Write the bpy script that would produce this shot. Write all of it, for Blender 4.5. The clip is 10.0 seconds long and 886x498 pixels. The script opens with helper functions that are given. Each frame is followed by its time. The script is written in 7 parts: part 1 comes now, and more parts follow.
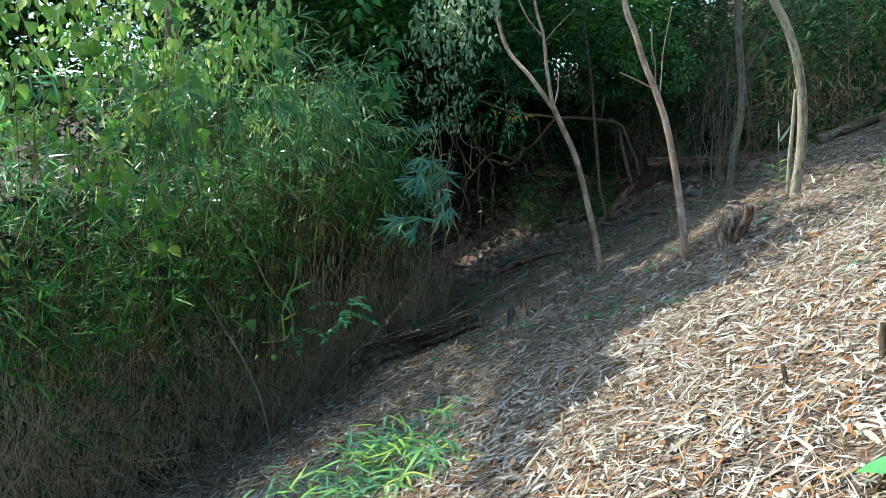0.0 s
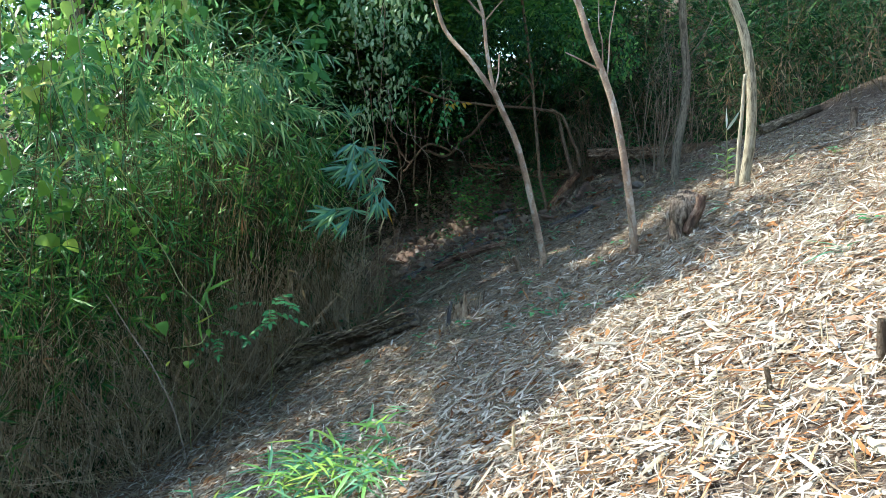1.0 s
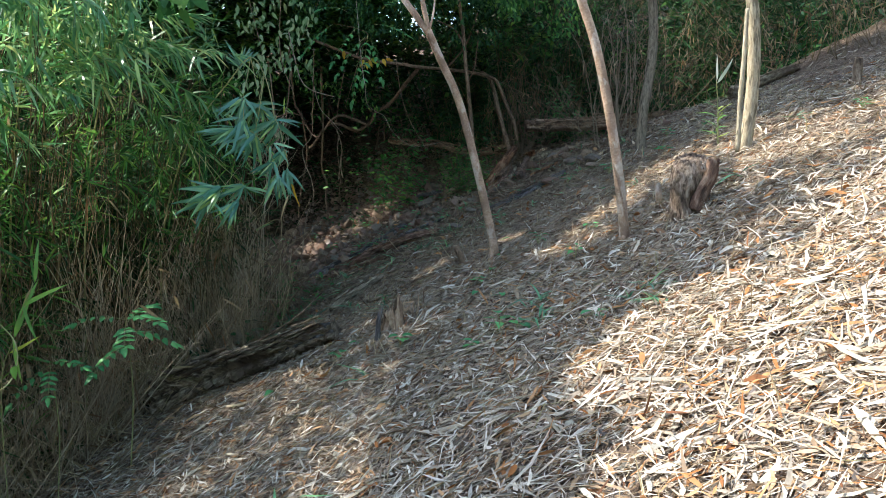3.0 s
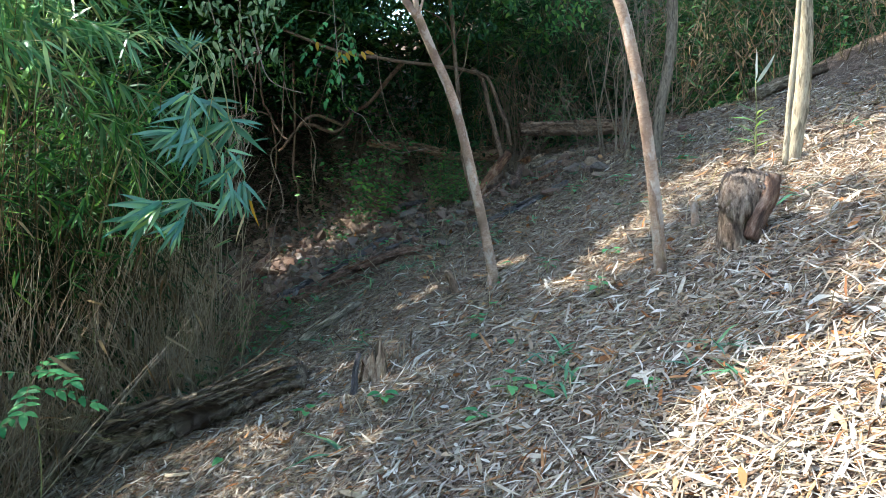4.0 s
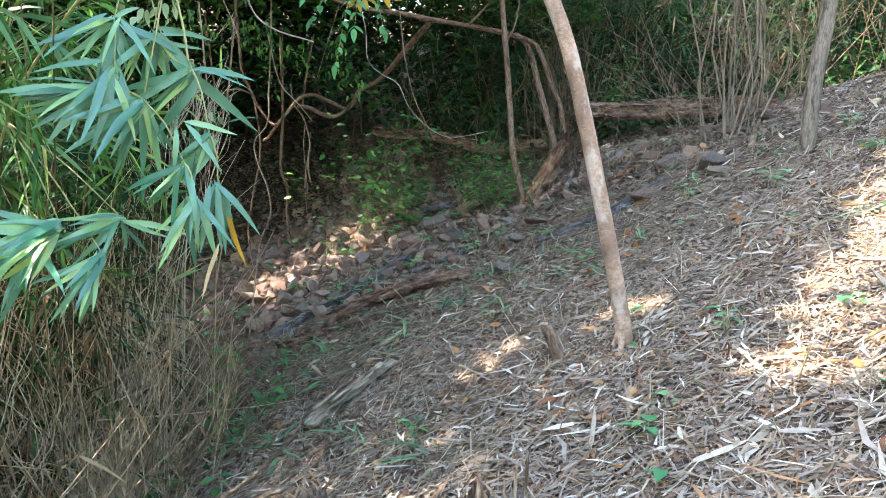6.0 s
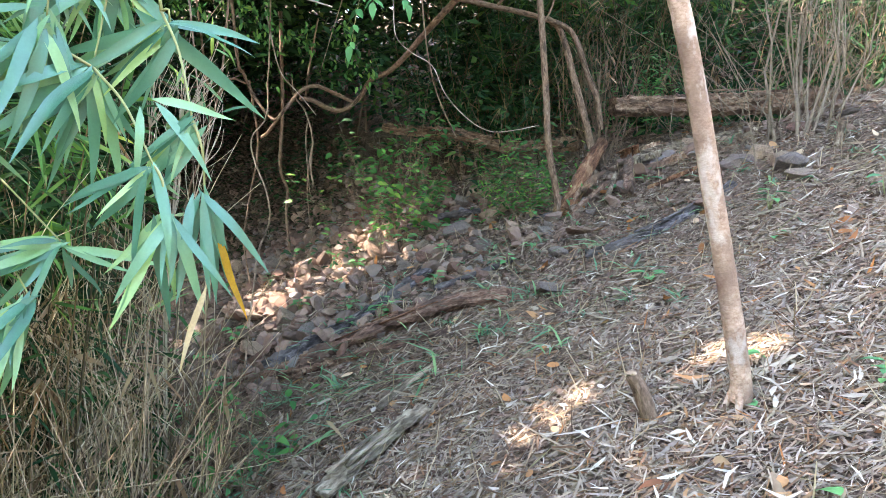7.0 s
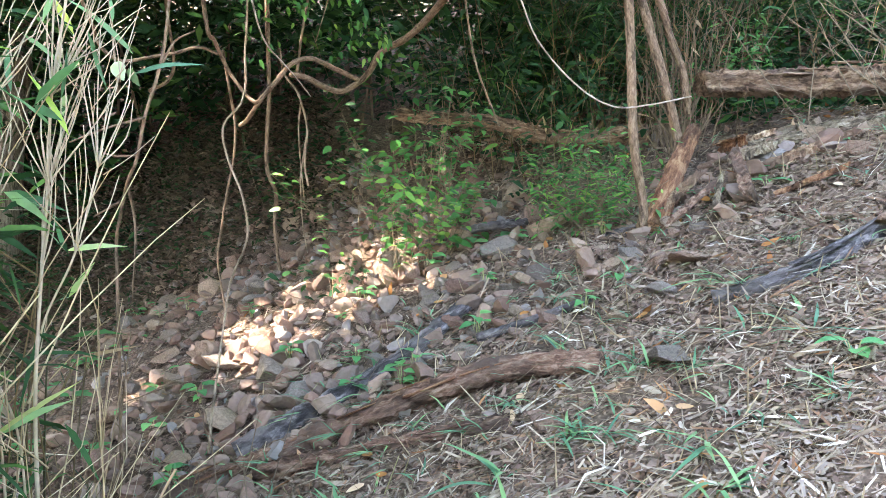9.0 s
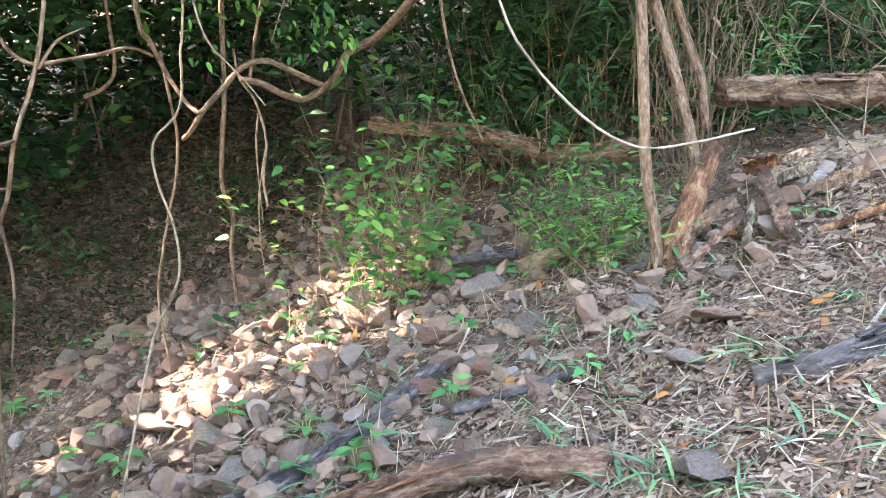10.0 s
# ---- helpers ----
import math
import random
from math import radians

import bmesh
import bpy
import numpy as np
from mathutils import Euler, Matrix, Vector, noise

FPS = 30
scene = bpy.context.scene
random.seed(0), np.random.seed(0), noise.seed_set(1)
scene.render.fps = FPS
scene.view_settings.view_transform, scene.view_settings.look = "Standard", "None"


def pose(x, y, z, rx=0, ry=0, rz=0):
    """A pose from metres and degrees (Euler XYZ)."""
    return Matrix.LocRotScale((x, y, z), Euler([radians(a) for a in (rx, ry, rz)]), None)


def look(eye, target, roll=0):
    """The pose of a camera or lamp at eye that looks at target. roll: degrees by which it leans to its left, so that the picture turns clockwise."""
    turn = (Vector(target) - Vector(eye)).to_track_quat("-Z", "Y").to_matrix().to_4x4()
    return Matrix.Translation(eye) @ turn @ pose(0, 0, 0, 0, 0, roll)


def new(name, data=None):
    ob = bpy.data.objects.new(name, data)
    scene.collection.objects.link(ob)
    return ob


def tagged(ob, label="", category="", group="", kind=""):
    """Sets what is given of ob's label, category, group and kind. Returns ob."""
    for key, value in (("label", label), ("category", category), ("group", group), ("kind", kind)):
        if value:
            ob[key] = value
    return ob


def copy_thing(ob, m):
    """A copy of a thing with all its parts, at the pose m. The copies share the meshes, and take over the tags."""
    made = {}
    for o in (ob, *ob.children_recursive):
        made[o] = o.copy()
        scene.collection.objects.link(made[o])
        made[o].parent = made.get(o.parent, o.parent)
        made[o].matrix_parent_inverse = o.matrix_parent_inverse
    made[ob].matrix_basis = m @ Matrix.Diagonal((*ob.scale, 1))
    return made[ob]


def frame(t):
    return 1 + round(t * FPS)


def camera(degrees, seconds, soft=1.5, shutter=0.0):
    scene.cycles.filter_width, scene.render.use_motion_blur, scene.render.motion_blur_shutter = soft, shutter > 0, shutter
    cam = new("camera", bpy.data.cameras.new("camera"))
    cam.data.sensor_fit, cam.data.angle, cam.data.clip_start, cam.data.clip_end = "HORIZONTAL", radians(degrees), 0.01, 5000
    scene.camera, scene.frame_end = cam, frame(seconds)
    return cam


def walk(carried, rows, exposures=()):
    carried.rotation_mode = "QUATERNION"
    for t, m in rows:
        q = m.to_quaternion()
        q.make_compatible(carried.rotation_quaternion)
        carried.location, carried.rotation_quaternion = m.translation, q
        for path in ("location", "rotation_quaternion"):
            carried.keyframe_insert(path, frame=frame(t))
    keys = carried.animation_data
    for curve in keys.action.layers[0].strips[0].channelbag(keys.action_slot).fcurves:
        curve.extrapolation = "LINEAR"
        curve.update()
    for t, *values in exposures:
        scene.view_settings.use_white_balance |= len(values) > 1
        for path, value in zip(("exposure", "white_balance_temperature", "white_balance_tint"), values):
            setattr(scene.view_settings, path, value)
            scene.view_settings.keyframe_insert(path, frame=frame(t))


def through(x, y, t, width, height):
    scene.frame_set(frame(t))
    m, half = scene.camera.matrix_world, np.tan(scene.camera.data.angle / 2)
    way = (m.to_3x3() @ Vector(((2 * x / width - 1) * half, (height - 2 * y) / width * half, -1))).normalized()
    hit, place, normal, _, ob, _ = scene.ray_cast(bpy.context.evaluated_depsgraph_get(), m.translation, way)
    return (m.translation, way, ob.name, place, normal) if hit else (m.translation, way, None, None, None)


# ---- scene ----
cam = camera(56.6, 10.0, soft=0.5)
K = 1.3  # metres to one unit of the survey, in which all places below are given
PATH = [
    (0, (0.029, -0.03, 1.23), (0.023, 1.957, 0.999), -0.4),
    (0.5, (0.061, 0.159, 1.187), (0.117, 2.145, 0.953), -0.3),
    (1, (0.035, 0.342, 1.163), (0.186, 2.322, 0.925), -0.2),
    (1.5, (-0.011, 0.624, 1.109), (0.216, 2.596, 0.865), -0.1),
    (2, (0.015, 0.928, 1.058), (0.301, 2.892, 0.81), -0.1),
    (2.2, (0.027, 1.059, 1.052), (0.341, 3.018, 0.802), -0.1),
    (3.3, (0.052, 1.815, 0.971), (0.45, 3.758, 0.711), -0.2),
    (3.5, (0.082, 1.985, 0.96), (0.496, 3.925, 0.703), 0.2),
    (4, (0.115, 2.277, 1.025), (0.548, 4.212, 0.766), 0.1),
    (4.5, (0.11, 2.618, 0.967), (0.556, 4.55, 0.706), 0.2),
    (5, (0.134, 3.033, 0.939), (0.597, 4.96, 0.674), 0.2),
    (5.5, (0.115, 3.399, 0.959), (0.592, 5.323, 0.692), 0.3),
    (5.7, (0.09, 3.549, 0.962), (0.572, 5.472, 0.695), 0.2),
    (6.8, (0.11, 4.198, 0.959), (0.608, 6.117, 0.697), 0.1),
    (7, (0.092, 4.321, 0.947), (0.594, 6.238, 0.681), 0.3),
    (7.5, (0.048, 4.605, 0.985), (0.553, 6.521, 0.713), 0.3),
    (8, (0.089, 4.836, 0.959), (0.594, 6.751, 0.681), 0.2),
    (8.5, (0.182, 5.097, 0.957), (0.684, 7.012, 0.678), 0.2),
    (9, (0.222, 5.373, 0.926), (0.723, 7.288, 0.644), 0.2),
    (9.5, (0.317, 5.64, 0.89), (0.819, 7.556, 0.611), 0.3),
    (10, (0.419, 5.842, 0.984), (0.928, 7.755, 0.699), 0.3),
]
EXPOSURES = [(0.0, 2.06, 5950, -3), (0.5, 2.42, 6000, -3), (1.0, 2.49, 6050, -1), (2.0, 2.55, 6450, 4), (3.5, 2.72, 6600, 6), (4.5, 3.26, 6000, 4), (5.5, 3.92, 6600, 10), (7.0, 4.58, 7150, 18), (8.0, 4.74, 7300, 21), (9.0, 5.2, 7300, 18), (10.0, 5.52, 7400, 21)]
walk(cam, [(t, look(Vector(eye) * K, Vector(target) * K, roll)) for t, eye, target, roll in PATH], EXPOSURES)

# ---- daylight: a high sun from beyond the thicket, and the sky ----
SUN_H = Vector((-0.93, 0.36, 0.0)).normalized()
SUN_EL = radians(50)
SUN = (SUN_H * math.cos(SUN_EL) + Vector((0, 0, math.sin(SUN_EL)))).normalized()
world = bpy.data.worlds.new("sky")
scene.world = world
world.use_nodes = True
wn = world.node_tree
sky = wn.nodes.new("ShaderNodeTexSky")
sky.sky_type, sky.sun_disc = "NISHITA", False
sky.sun_elevation, sky.sun_rotation = SUN_EL, math.atan2(SUN_H.x, SUN_H.y)
wn.nodes["Background"].inputs["Strength"].default_value = 0.15
wn.links.new(sky.outputs[0], wn.nodes["Background"].inputs["Color"])
sun = new("sun", bpy.data.lights.new("sun", "SUN"))
sun.data.energy, sun.data.angle, sun.data.color = 2.0, radians(0.6), (1.0, 0.975, 0.93)
sun.matrix_world = look(SUN * 60, (0, 0, 0))

# ---- materials ----
def srgb(h):
    c = [int(h[i:i + 2], 16) / 255 for i in (0, 2, 4)]
    return (*[v / 12.92 if v <= 0.04045 else ((v + 0.055) / 1.055) ** 2.4 for v in c], 1)


class Nodes:
    """A small builder of node materials."""

    def __init__(self, name):
        self.m = bpy.data.materials.new(name)
        self.m.use_nodes = True
        self.t = self.m.node_tree
        self.p = self.t.nodes["Principled BSDF"]
        self.out = self.t.nodes["Material Output"]
        self.co = self.add("ShaderNodeTexCoord").outputs["Object"]

    def add(self, kind, **values):
        n = self.t.nodes.new(kind)
        for k, v in values.items():
            n.inputs[k.replace("_", " ")].default_value = v
        return n

    def link(self, a, b):
        self.t.links.new(a, b)

    def noise(self, scale, detail=5.0, stretch=None, rough=0.6):
        n = self.add("ShaderNodeTexNoise", Scale=scale, Detail=detail, Roughness=rough)
        src = self.co
        if stretch:
            mp = self.add("ShaderNodeMapping")
            mp.inputs["Scale"].default_value = stretch
            self.link(self.co, mp.inputs["Vector"])
            src = mp.outputs[0]
        self.link(src, n.inputs["Vector"])
        return n.outputs["Fac"]

    def ramp(self, fac, stops):
        n = self.add("ShaderNodeValToRGB")
        e = n.color_ramp.elements
        while len(e) < len(stops):
            e.new(0.5)
        for el, (pos, col) in zip(e, stops):
            el.position, el.color = pos, srgb(col) if isinstance(col, str) else (col, col, col, 1)
        self.link(fac, n.inputs[0])
        return n.outputs[0]

    def mix(self, fac, a, b, mode="MIX"):
        n = self.t.nodes.new("ShaderNodeMix")
        n.data_type, n.blend_type = "RGBA", mode
        if isinstance(fac, float):
            n.inputs[0].default_value = fac
        else:
            self.link(fac, n.inputs[0])
        for socket, v in ((n.inputs[6], a), (n.inputs[7], b)):
            if isinstance(v, str):
                socket.default_value = srgb(v)
            else:
                self.link(v, socket)
        return n.outputs[2]

    def bump(self, height, strength, distance):
        n = self.add("ShaderNodeBump", Strength=strength, Distance=distance)
        self.link(height, n.inputs["Height"])
        self.link(n.outputs[0], self.p.inputs["Normal"])
        return n.outputs[0]

    def done(self, colour, rough=0.75, spec=0.3, through=0.0):
        self.link(colour, self.p.inputs["Base Color"])
        self.p.inputs["Roughness"].default_value = rough
        self.p.inputs["Specular IOR Level"].default_value = spec
        if through:
            tr = self.add("ShaderNodeBsdfTranslucent")
            self.link(colour, tr.inputs["Color"])
            mx = self.add("ShaderNodeMixShader", Fac=through)
            self.link(self.p.outputs[0], mx.inputs[1])
            self.link(tr.outputs[0], mx.inputs[2])
            self.link(mx.outputs[0], self.out.inputs["Surface"])
        return self.m


def leaf_mat(name, stops, rough=0.45, spec=0.5, through=0.35, blotch=0.25, single=False):
    """Leaves: one tone for each leaf, with veins and blotches along it."""
    n = Nodes(name)
    if single:
        rnd = n.add("ShaderNodeObjectInfo").outputs["Random"]
    else:
        rnd = n.add("ShaderNodeNewGeometry").outputs["Random Per Island"]
    tone = n.ramp(rnd, stops)
    spot = n.ramp(n.noise(38, 4), [(0.4, 0.5), (0.6, 1.0)])
    col = n.mix(blotch, tone, n.mix(1.0, tone, spot, "MULTIPLY"))
    n.bump(n.noise(160, 2), 0.25, 0.002)
    return n.done(col, rough, spec, through)


GRAINED = []


def bark_mat(name, dark, mid, light, scale=14.0, stretch=(1, 1, 0.25), bump=0.6, dist=0.01, rough=0.85, patch=None):
    """Bark and rotten wood: grain along the stem, with blotches."""
    n = Nodes(name)
    at = n.add("ShaderNodeAttribute")
    at.attribute_name = "grain"
    n.co = at.outputs["Vector"]
    GRAINED.append(n.m)
    fine = n.noise(scale * 4, 8, stretch, 0.75)
    crack = n.ramp(n.noise(scale * 1.6, 4, stretch, 0.6), [(0.40, 0.25), (0.47, 1.0)])
    col = n.ramp(fine, [(0.36, dark), (0.5, mid), (0.63, light)])
    col = n.mix(0.75, col, n.mix(1.0, col, crack, "MULTIPLY"))
    if patch:
        col = n.mix(n.ramp(n.noise(scale * 0.35, 4), [(0.48, 0.0), (0.62, 1.0)]), col, patch)
    n.bump(fine, bump, dist)
    return n.done(col, rough, 0.2)


M_soil = Nodes("soil")
_c = M_soil.ramp(M_soil.noise(9, 8), [(0.38, "4a3c32"), (0.5, "665649"), (0.62, "83715f")])
_d = M_soil.ramp(M_soil.noise(60, 6), [(0.38, "352a23"), (0.55, "635346"), (0.62, "8b7866")])
M_soil.bump(M_soil.noise(45, 8), 0.9, 0.03)
M_soil = M_soil.done(M_soil.mix(0.6, _c, _d), 0.95, 0.1)

M_litter = leaf_mat("dry_bamboo_litter", [(0.0, "a89b8a"), (0.2, "c6baa8"), (0.38, "d8cdbb"), (0.52, "c2b5a2"), (0.66, "978674"), (0.8, "b08d68"), (0.93, "a1693d"), (1.0, "5f4030")], 0.75, 0.15, 0.15, 0.5)
M_sheath = leaf_mat("curled_sheath", [(0.0, "94866f"), (0.35, "ab9c86"), (0.7, "bfb19b"), (1.0, "8d7860")], 0.8, 0.12, 0.1, 0.5)
M_mat = leaf_mat("chopped_straw_mat", [(0.0, "776a5c"), (0.25, "94867a"), (0.5, "aea08e"), (0.7, "897866"), (0.88, "9a7a5a"), (1.0, "5a483c")], 0.85, 0.1, 0.1, 0.5)
M_litter_grey = leaf_mat("weathered_litter", [(0.0, "887968"), (0.25, "9c8c79"), (0.45, "ad9c85"), (0.7, "786858"), (0.88, "8c6b52"), (1.0, "54453a")], 0.85, 0.12, 0.1, 0.5)
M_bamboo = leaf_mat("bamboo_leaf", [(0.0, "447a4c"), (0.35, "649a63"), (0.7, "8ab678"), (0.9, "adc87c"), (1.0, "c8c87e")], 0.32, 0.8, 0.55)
M_bamboo_near = leaf_mat("bamboo_leaf_near", [(0.0, "3c755a"), (0.35, "4f8a6b"), (0.65, "659a74"), (0.88, "7fae72"), (1.0, "9cba62")], 0.28, 0.9, 0.28, 0.15, True)
M_bamboo_dry = leaf_mat("dead_bamboo_leaf", [(0.0, "8f7c60"), (0.35, "a8936f"), (0.7, "7a624a"), (0.9, "96704a"), (1.0, "c0ae8e")], 0.7, 0.2, 0.4)
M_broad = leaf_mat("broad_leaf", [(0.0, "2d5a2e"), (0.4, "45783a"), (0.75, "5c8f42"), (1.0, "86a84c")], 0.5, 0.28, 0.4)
# leaf green darkened to stand for deep shade inside thickets and boughs
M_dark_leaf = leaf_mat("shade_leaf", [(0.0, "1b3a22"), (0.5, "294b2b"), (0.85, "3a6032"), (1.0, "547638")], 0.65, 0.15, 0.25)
# leaf colours darkened to stand for the far bank's deep shade
M_bank_leaf = leaf_mat("shaded_bank_leaf", [(0.0, "24391f"), (0.22, "304829"), (0.3, "382e24"), (0.65, "4a3d30"), (0.9, "625343"), (1.0, "7f6e59")], 0.85, 0.1, 0.1)
M_vine_leaf = leaf_mat("vine_leaf", [(0.0, "5a8a3a"), (0.5, "76a345"), (0.85, "93b552"), (1.0, "b3bf5c")], 0.45, 0.35, 0.5, 0.2, True)
M_weed = leaf_mat("weed_leaf", [(0.0, "3f7d4a"), (0.5, "4f9155"), (1.0, "6aa860")], 0.5, 0.35, 0.35, 0.2, True)
# vine leaf green brightened and yellowed to stand for sunlight on it
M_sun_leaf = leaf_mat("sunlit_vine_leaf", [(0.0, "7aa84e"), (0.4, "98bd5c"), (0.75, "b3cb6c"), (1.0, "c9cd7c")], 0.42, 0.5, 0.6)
M_pale_leaf = leaf_mat("grey_green_leaf", [(0.0, "56774e"), (0.5, "7d9866"), (1.0, "a9b98c")], 0.5, 0.4, 0.35)
M_yellow = leaf_mat("yellow_leaf", [(0.0, "b98a22"), (0.6, "c9a030"), (1.0, "a8a838")], 0.5, 0.3, 0.4, 0.25, True)
M_cane = leaf_mat("dry_cane", [(0.0, "8a7658"), (0.3, "a89272"), (0.6, "c4b08c"), (0.85, "7b6346"), (1.0, "9a9564")], 0.6, 0.3, 0.0, 0.4)
M_twig = leaf_mat("dry_twig", [(0.0, "504437"), (0.4, "6b5b4a"), (0.8, "887660"), (1.0, "43372c")], 0.85, 0.1, 0.0, 0.4)
M_greytwig = leaf_mat("grey_dead_twig", [(0.0, "857866"), (0.4, "a3957f"), (0.8, "b9ac94"), (1.0, "6e6252")], 0.8, 0.15, 0.0, 0.4)
M_coppice = leaf_mat("coppice_bark", [(0.0, "5f5244"), (0.4, "7b6c5a"), (0.8, "94836e"), (1.0, "504336")], 0.85, 0.15, 0.0, 0.5)
# cane colour darkened to stand for shade inside the thickets
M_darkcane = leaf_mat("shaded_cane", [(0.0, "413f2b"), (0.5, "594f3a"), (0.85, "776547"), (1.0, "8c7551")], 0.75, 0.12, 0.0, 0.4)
M_flake = leaf_mat("broken_leaf_flakes", [(0.0, "7b6759"), (0.2, "8e7a6a"), (0.4, "68544a"), (0.55, "a08d7a"), (0.7, "775f51"), (0.85, "836a58"), (1.0, "4c3c33")], 0.9, 0.1, 0.1, 0.5)
M_strand = leaf_mat("dry_pale_strand", [(0.0, "a8926e"), (0.4, "c9b692"), (0.8, "dccdb0"), (1.0, "8d7453")], 0.7, 0.25, 0.0, 0.4)
M_deadcane = leaf_mat("brown_dead_cane", [(0.0, "877054"), (0.4, "a48d70"), (0.75, "c6b193"), (1.0, "715b44")], 0.65, 0.3, 0.0, 0.4)
M_greencane = leaf_mat("green_cane", [(0.0, "6c7a44"), (0.5, "8a8c58"), (1.0, "a3a06c")], 0.5, 0.4, 0.0)
M_vine = bark_mat("vine_bark", "635342", "86735f", "a4907a", 20, (1, 1, 0.3), 0.4, 0.004)
M_palevine = bark_mat("pale_vine", "75675a", "97887a", "b0a294", 20, (1, 1, 0.3), 0.3, 0.003)
M_redvine = bark_mat("brown_branch", "50402f", "735d4b", "8f7862", 22, (1, 1, 0.3), 0.5, 0.005)
M_stump = bark_mat("weathered_stump", "57453a", "86715f", "ab9783", 12, (1, 1, 0.3), 1.0, 0.025, 0.92)
M_oldlog = bark_mat("weathered_brown_log", "4a3526", "80644f", "a98c72", 9, (1, 1, 0.28), 1.0, 0.025, 0.88, "6b5648")
M_rotred = bark_mat("rotten_red_wood", "45291c", "78523a", "a27f60", 9, (1, 1, 0.3), 0.9, 0.02)
M_rotpale = bark_mat("rotten_pale_wood", "705643", "ab8d73", "d0b799", 11, (1, 1, 0.2), 0.9, 0.02)
M_blacklog = bark_mat("blackened_bark", "2a2525", "524c4c", "8a8280", 9, (1, 1, 0.4), 1.0, 0.02, 0.7, "6e6660")
M_greylog = bark_mat("grey_rotten_bark", "4a3d32", "87755f", "b5a48c", 10, (1, 1, 0.4), 1.0, 0.03, 0.9, "5d4d3f")
M_palelog = bark_mat("pale_rotten_log", "6c5d4d", "a08f79", "c4b59d", 10, (1, 1, 0.3), 1.0, 0.02, 0.9)
M_brownlog = bark_mat("brown_bark_log", "4a3228", "7d5e4c", "a68a76", 9, (1, 1, 0.3), 1.0, 0.025, 0.85, "5a4a40")

_n = Nodes("sapling_bark")
_a = _n.add("ShaderNodeAttribute")
_a.attribute_name = "grain"
_n.co = _a.outputs["Vector"]
GRAINED.append(_n.m)
_ring = _n.noise(75, 5, (0.8, 0.8, 1.2), 0.7)
_c = _n.ramp(_ring, [(0.3, "8f725d"), (0.5, "b2937a"), (0.72, "ceb29a")])
_c = _n.mix(_n.ramp(_n.noise(5, 4), [(0.42, 0.0), (0.62, 1.0)]), _c, _n.ramp(_n.noise(40, 5), [(0.3, "674f40"), (0.7, "8f7460")]))
_c = _n.mix(_n.ramp(_n.noise(7, 5, (1.4, 1.4, 0.8)), [(0.54, 0.0), (0.6, 0.75)]), _c, _n.ramp(_n.noise(60, 4), [(0.3, "b09d8c"), (0.7, "cdbcab")]))
_c = _n.mix(_n.ramp(_n.noise(26, 3, (0.25, 0.25, 3.0)), [(0.66, 0.0), (0.7, 0.55)]), _c, "5f4c3f")
_n.bump(_n.noise(110, 5, (0.8, 0.8, 1.2)), 0.8, 0.006)
M_sapling = _n.done(_c, 0.8, 0.25)
# lighter than grey_sapling_bark, to stand for the sun on its trunk
M_smooth_sapling = bark_mat("smooth_sapling_bark", "857762", "a19279", "baad93", 26, (1, 1, 0.16), 0.5, 0.005)
M_grey_sapling = bark_mat("grey_sapling_bark", "5a4e42", "746757", "8c7f6d", 24, (1, 1, 0.2), 0.7, 0.006)

_n = Nodes("gully_stone")
_r = _n.add("ShaderNodeObjectInfo").outputs["Random"]
_t = _n.ramp(_r, [(0.0, "7d7066"), (0.25, "97826e"), (0.5, "86695a"), (0.68, "a18770"), (0.8, "7c5a4c"), (0.9, "8d8279"), (1.0, "6b5d54")])
_s = _n.ramp(_n.noise(12, 8), [(0.36, 0.5), (0.6, 1.0)])
_c = _n.mix(0.8, _t, _n.mix(1.0, _t, _s, "MULTIPLY"))
_c = _n.mix(_n.ramp(_n.noise(28, 6), [(0.55, 0.0), (0.8, 0.6)]), _c, "b3a894")
_n.bump(_n.noise(24, 8), 0.8, 0.02)
M_stone = _n.done(_c, 0.88, 0.25)
_n = Nodes("gravel")
_c = _n.ramp(_n.add("ShaderNodeNewGeometry").outputs["Random Per Island"], [(0.0, "6b5d53"), (0.25, "8a7263"), (0.5, "735748"), (0.75, "99816f"), (0.9, "817a75"), (1.0, "8d6f5e")])
_n.bump(_n.noise(60, 5), 0.6, 0.01)
M_gravel = _n.done(_n.mix(0.6, _c, _n.mix(1.0, _c, _n.ramp(_n.noise(40, 5), [(0.3, 0.5), (0.7, 1.0)]), "MULTIPLY")), 0.9, 0.2)

# ---- geometry tools ----
def sst(a, b, x):
    t = np.clip((x - a) / (b - a), 0, 1)
    return t * t * (3 - 2 * t)


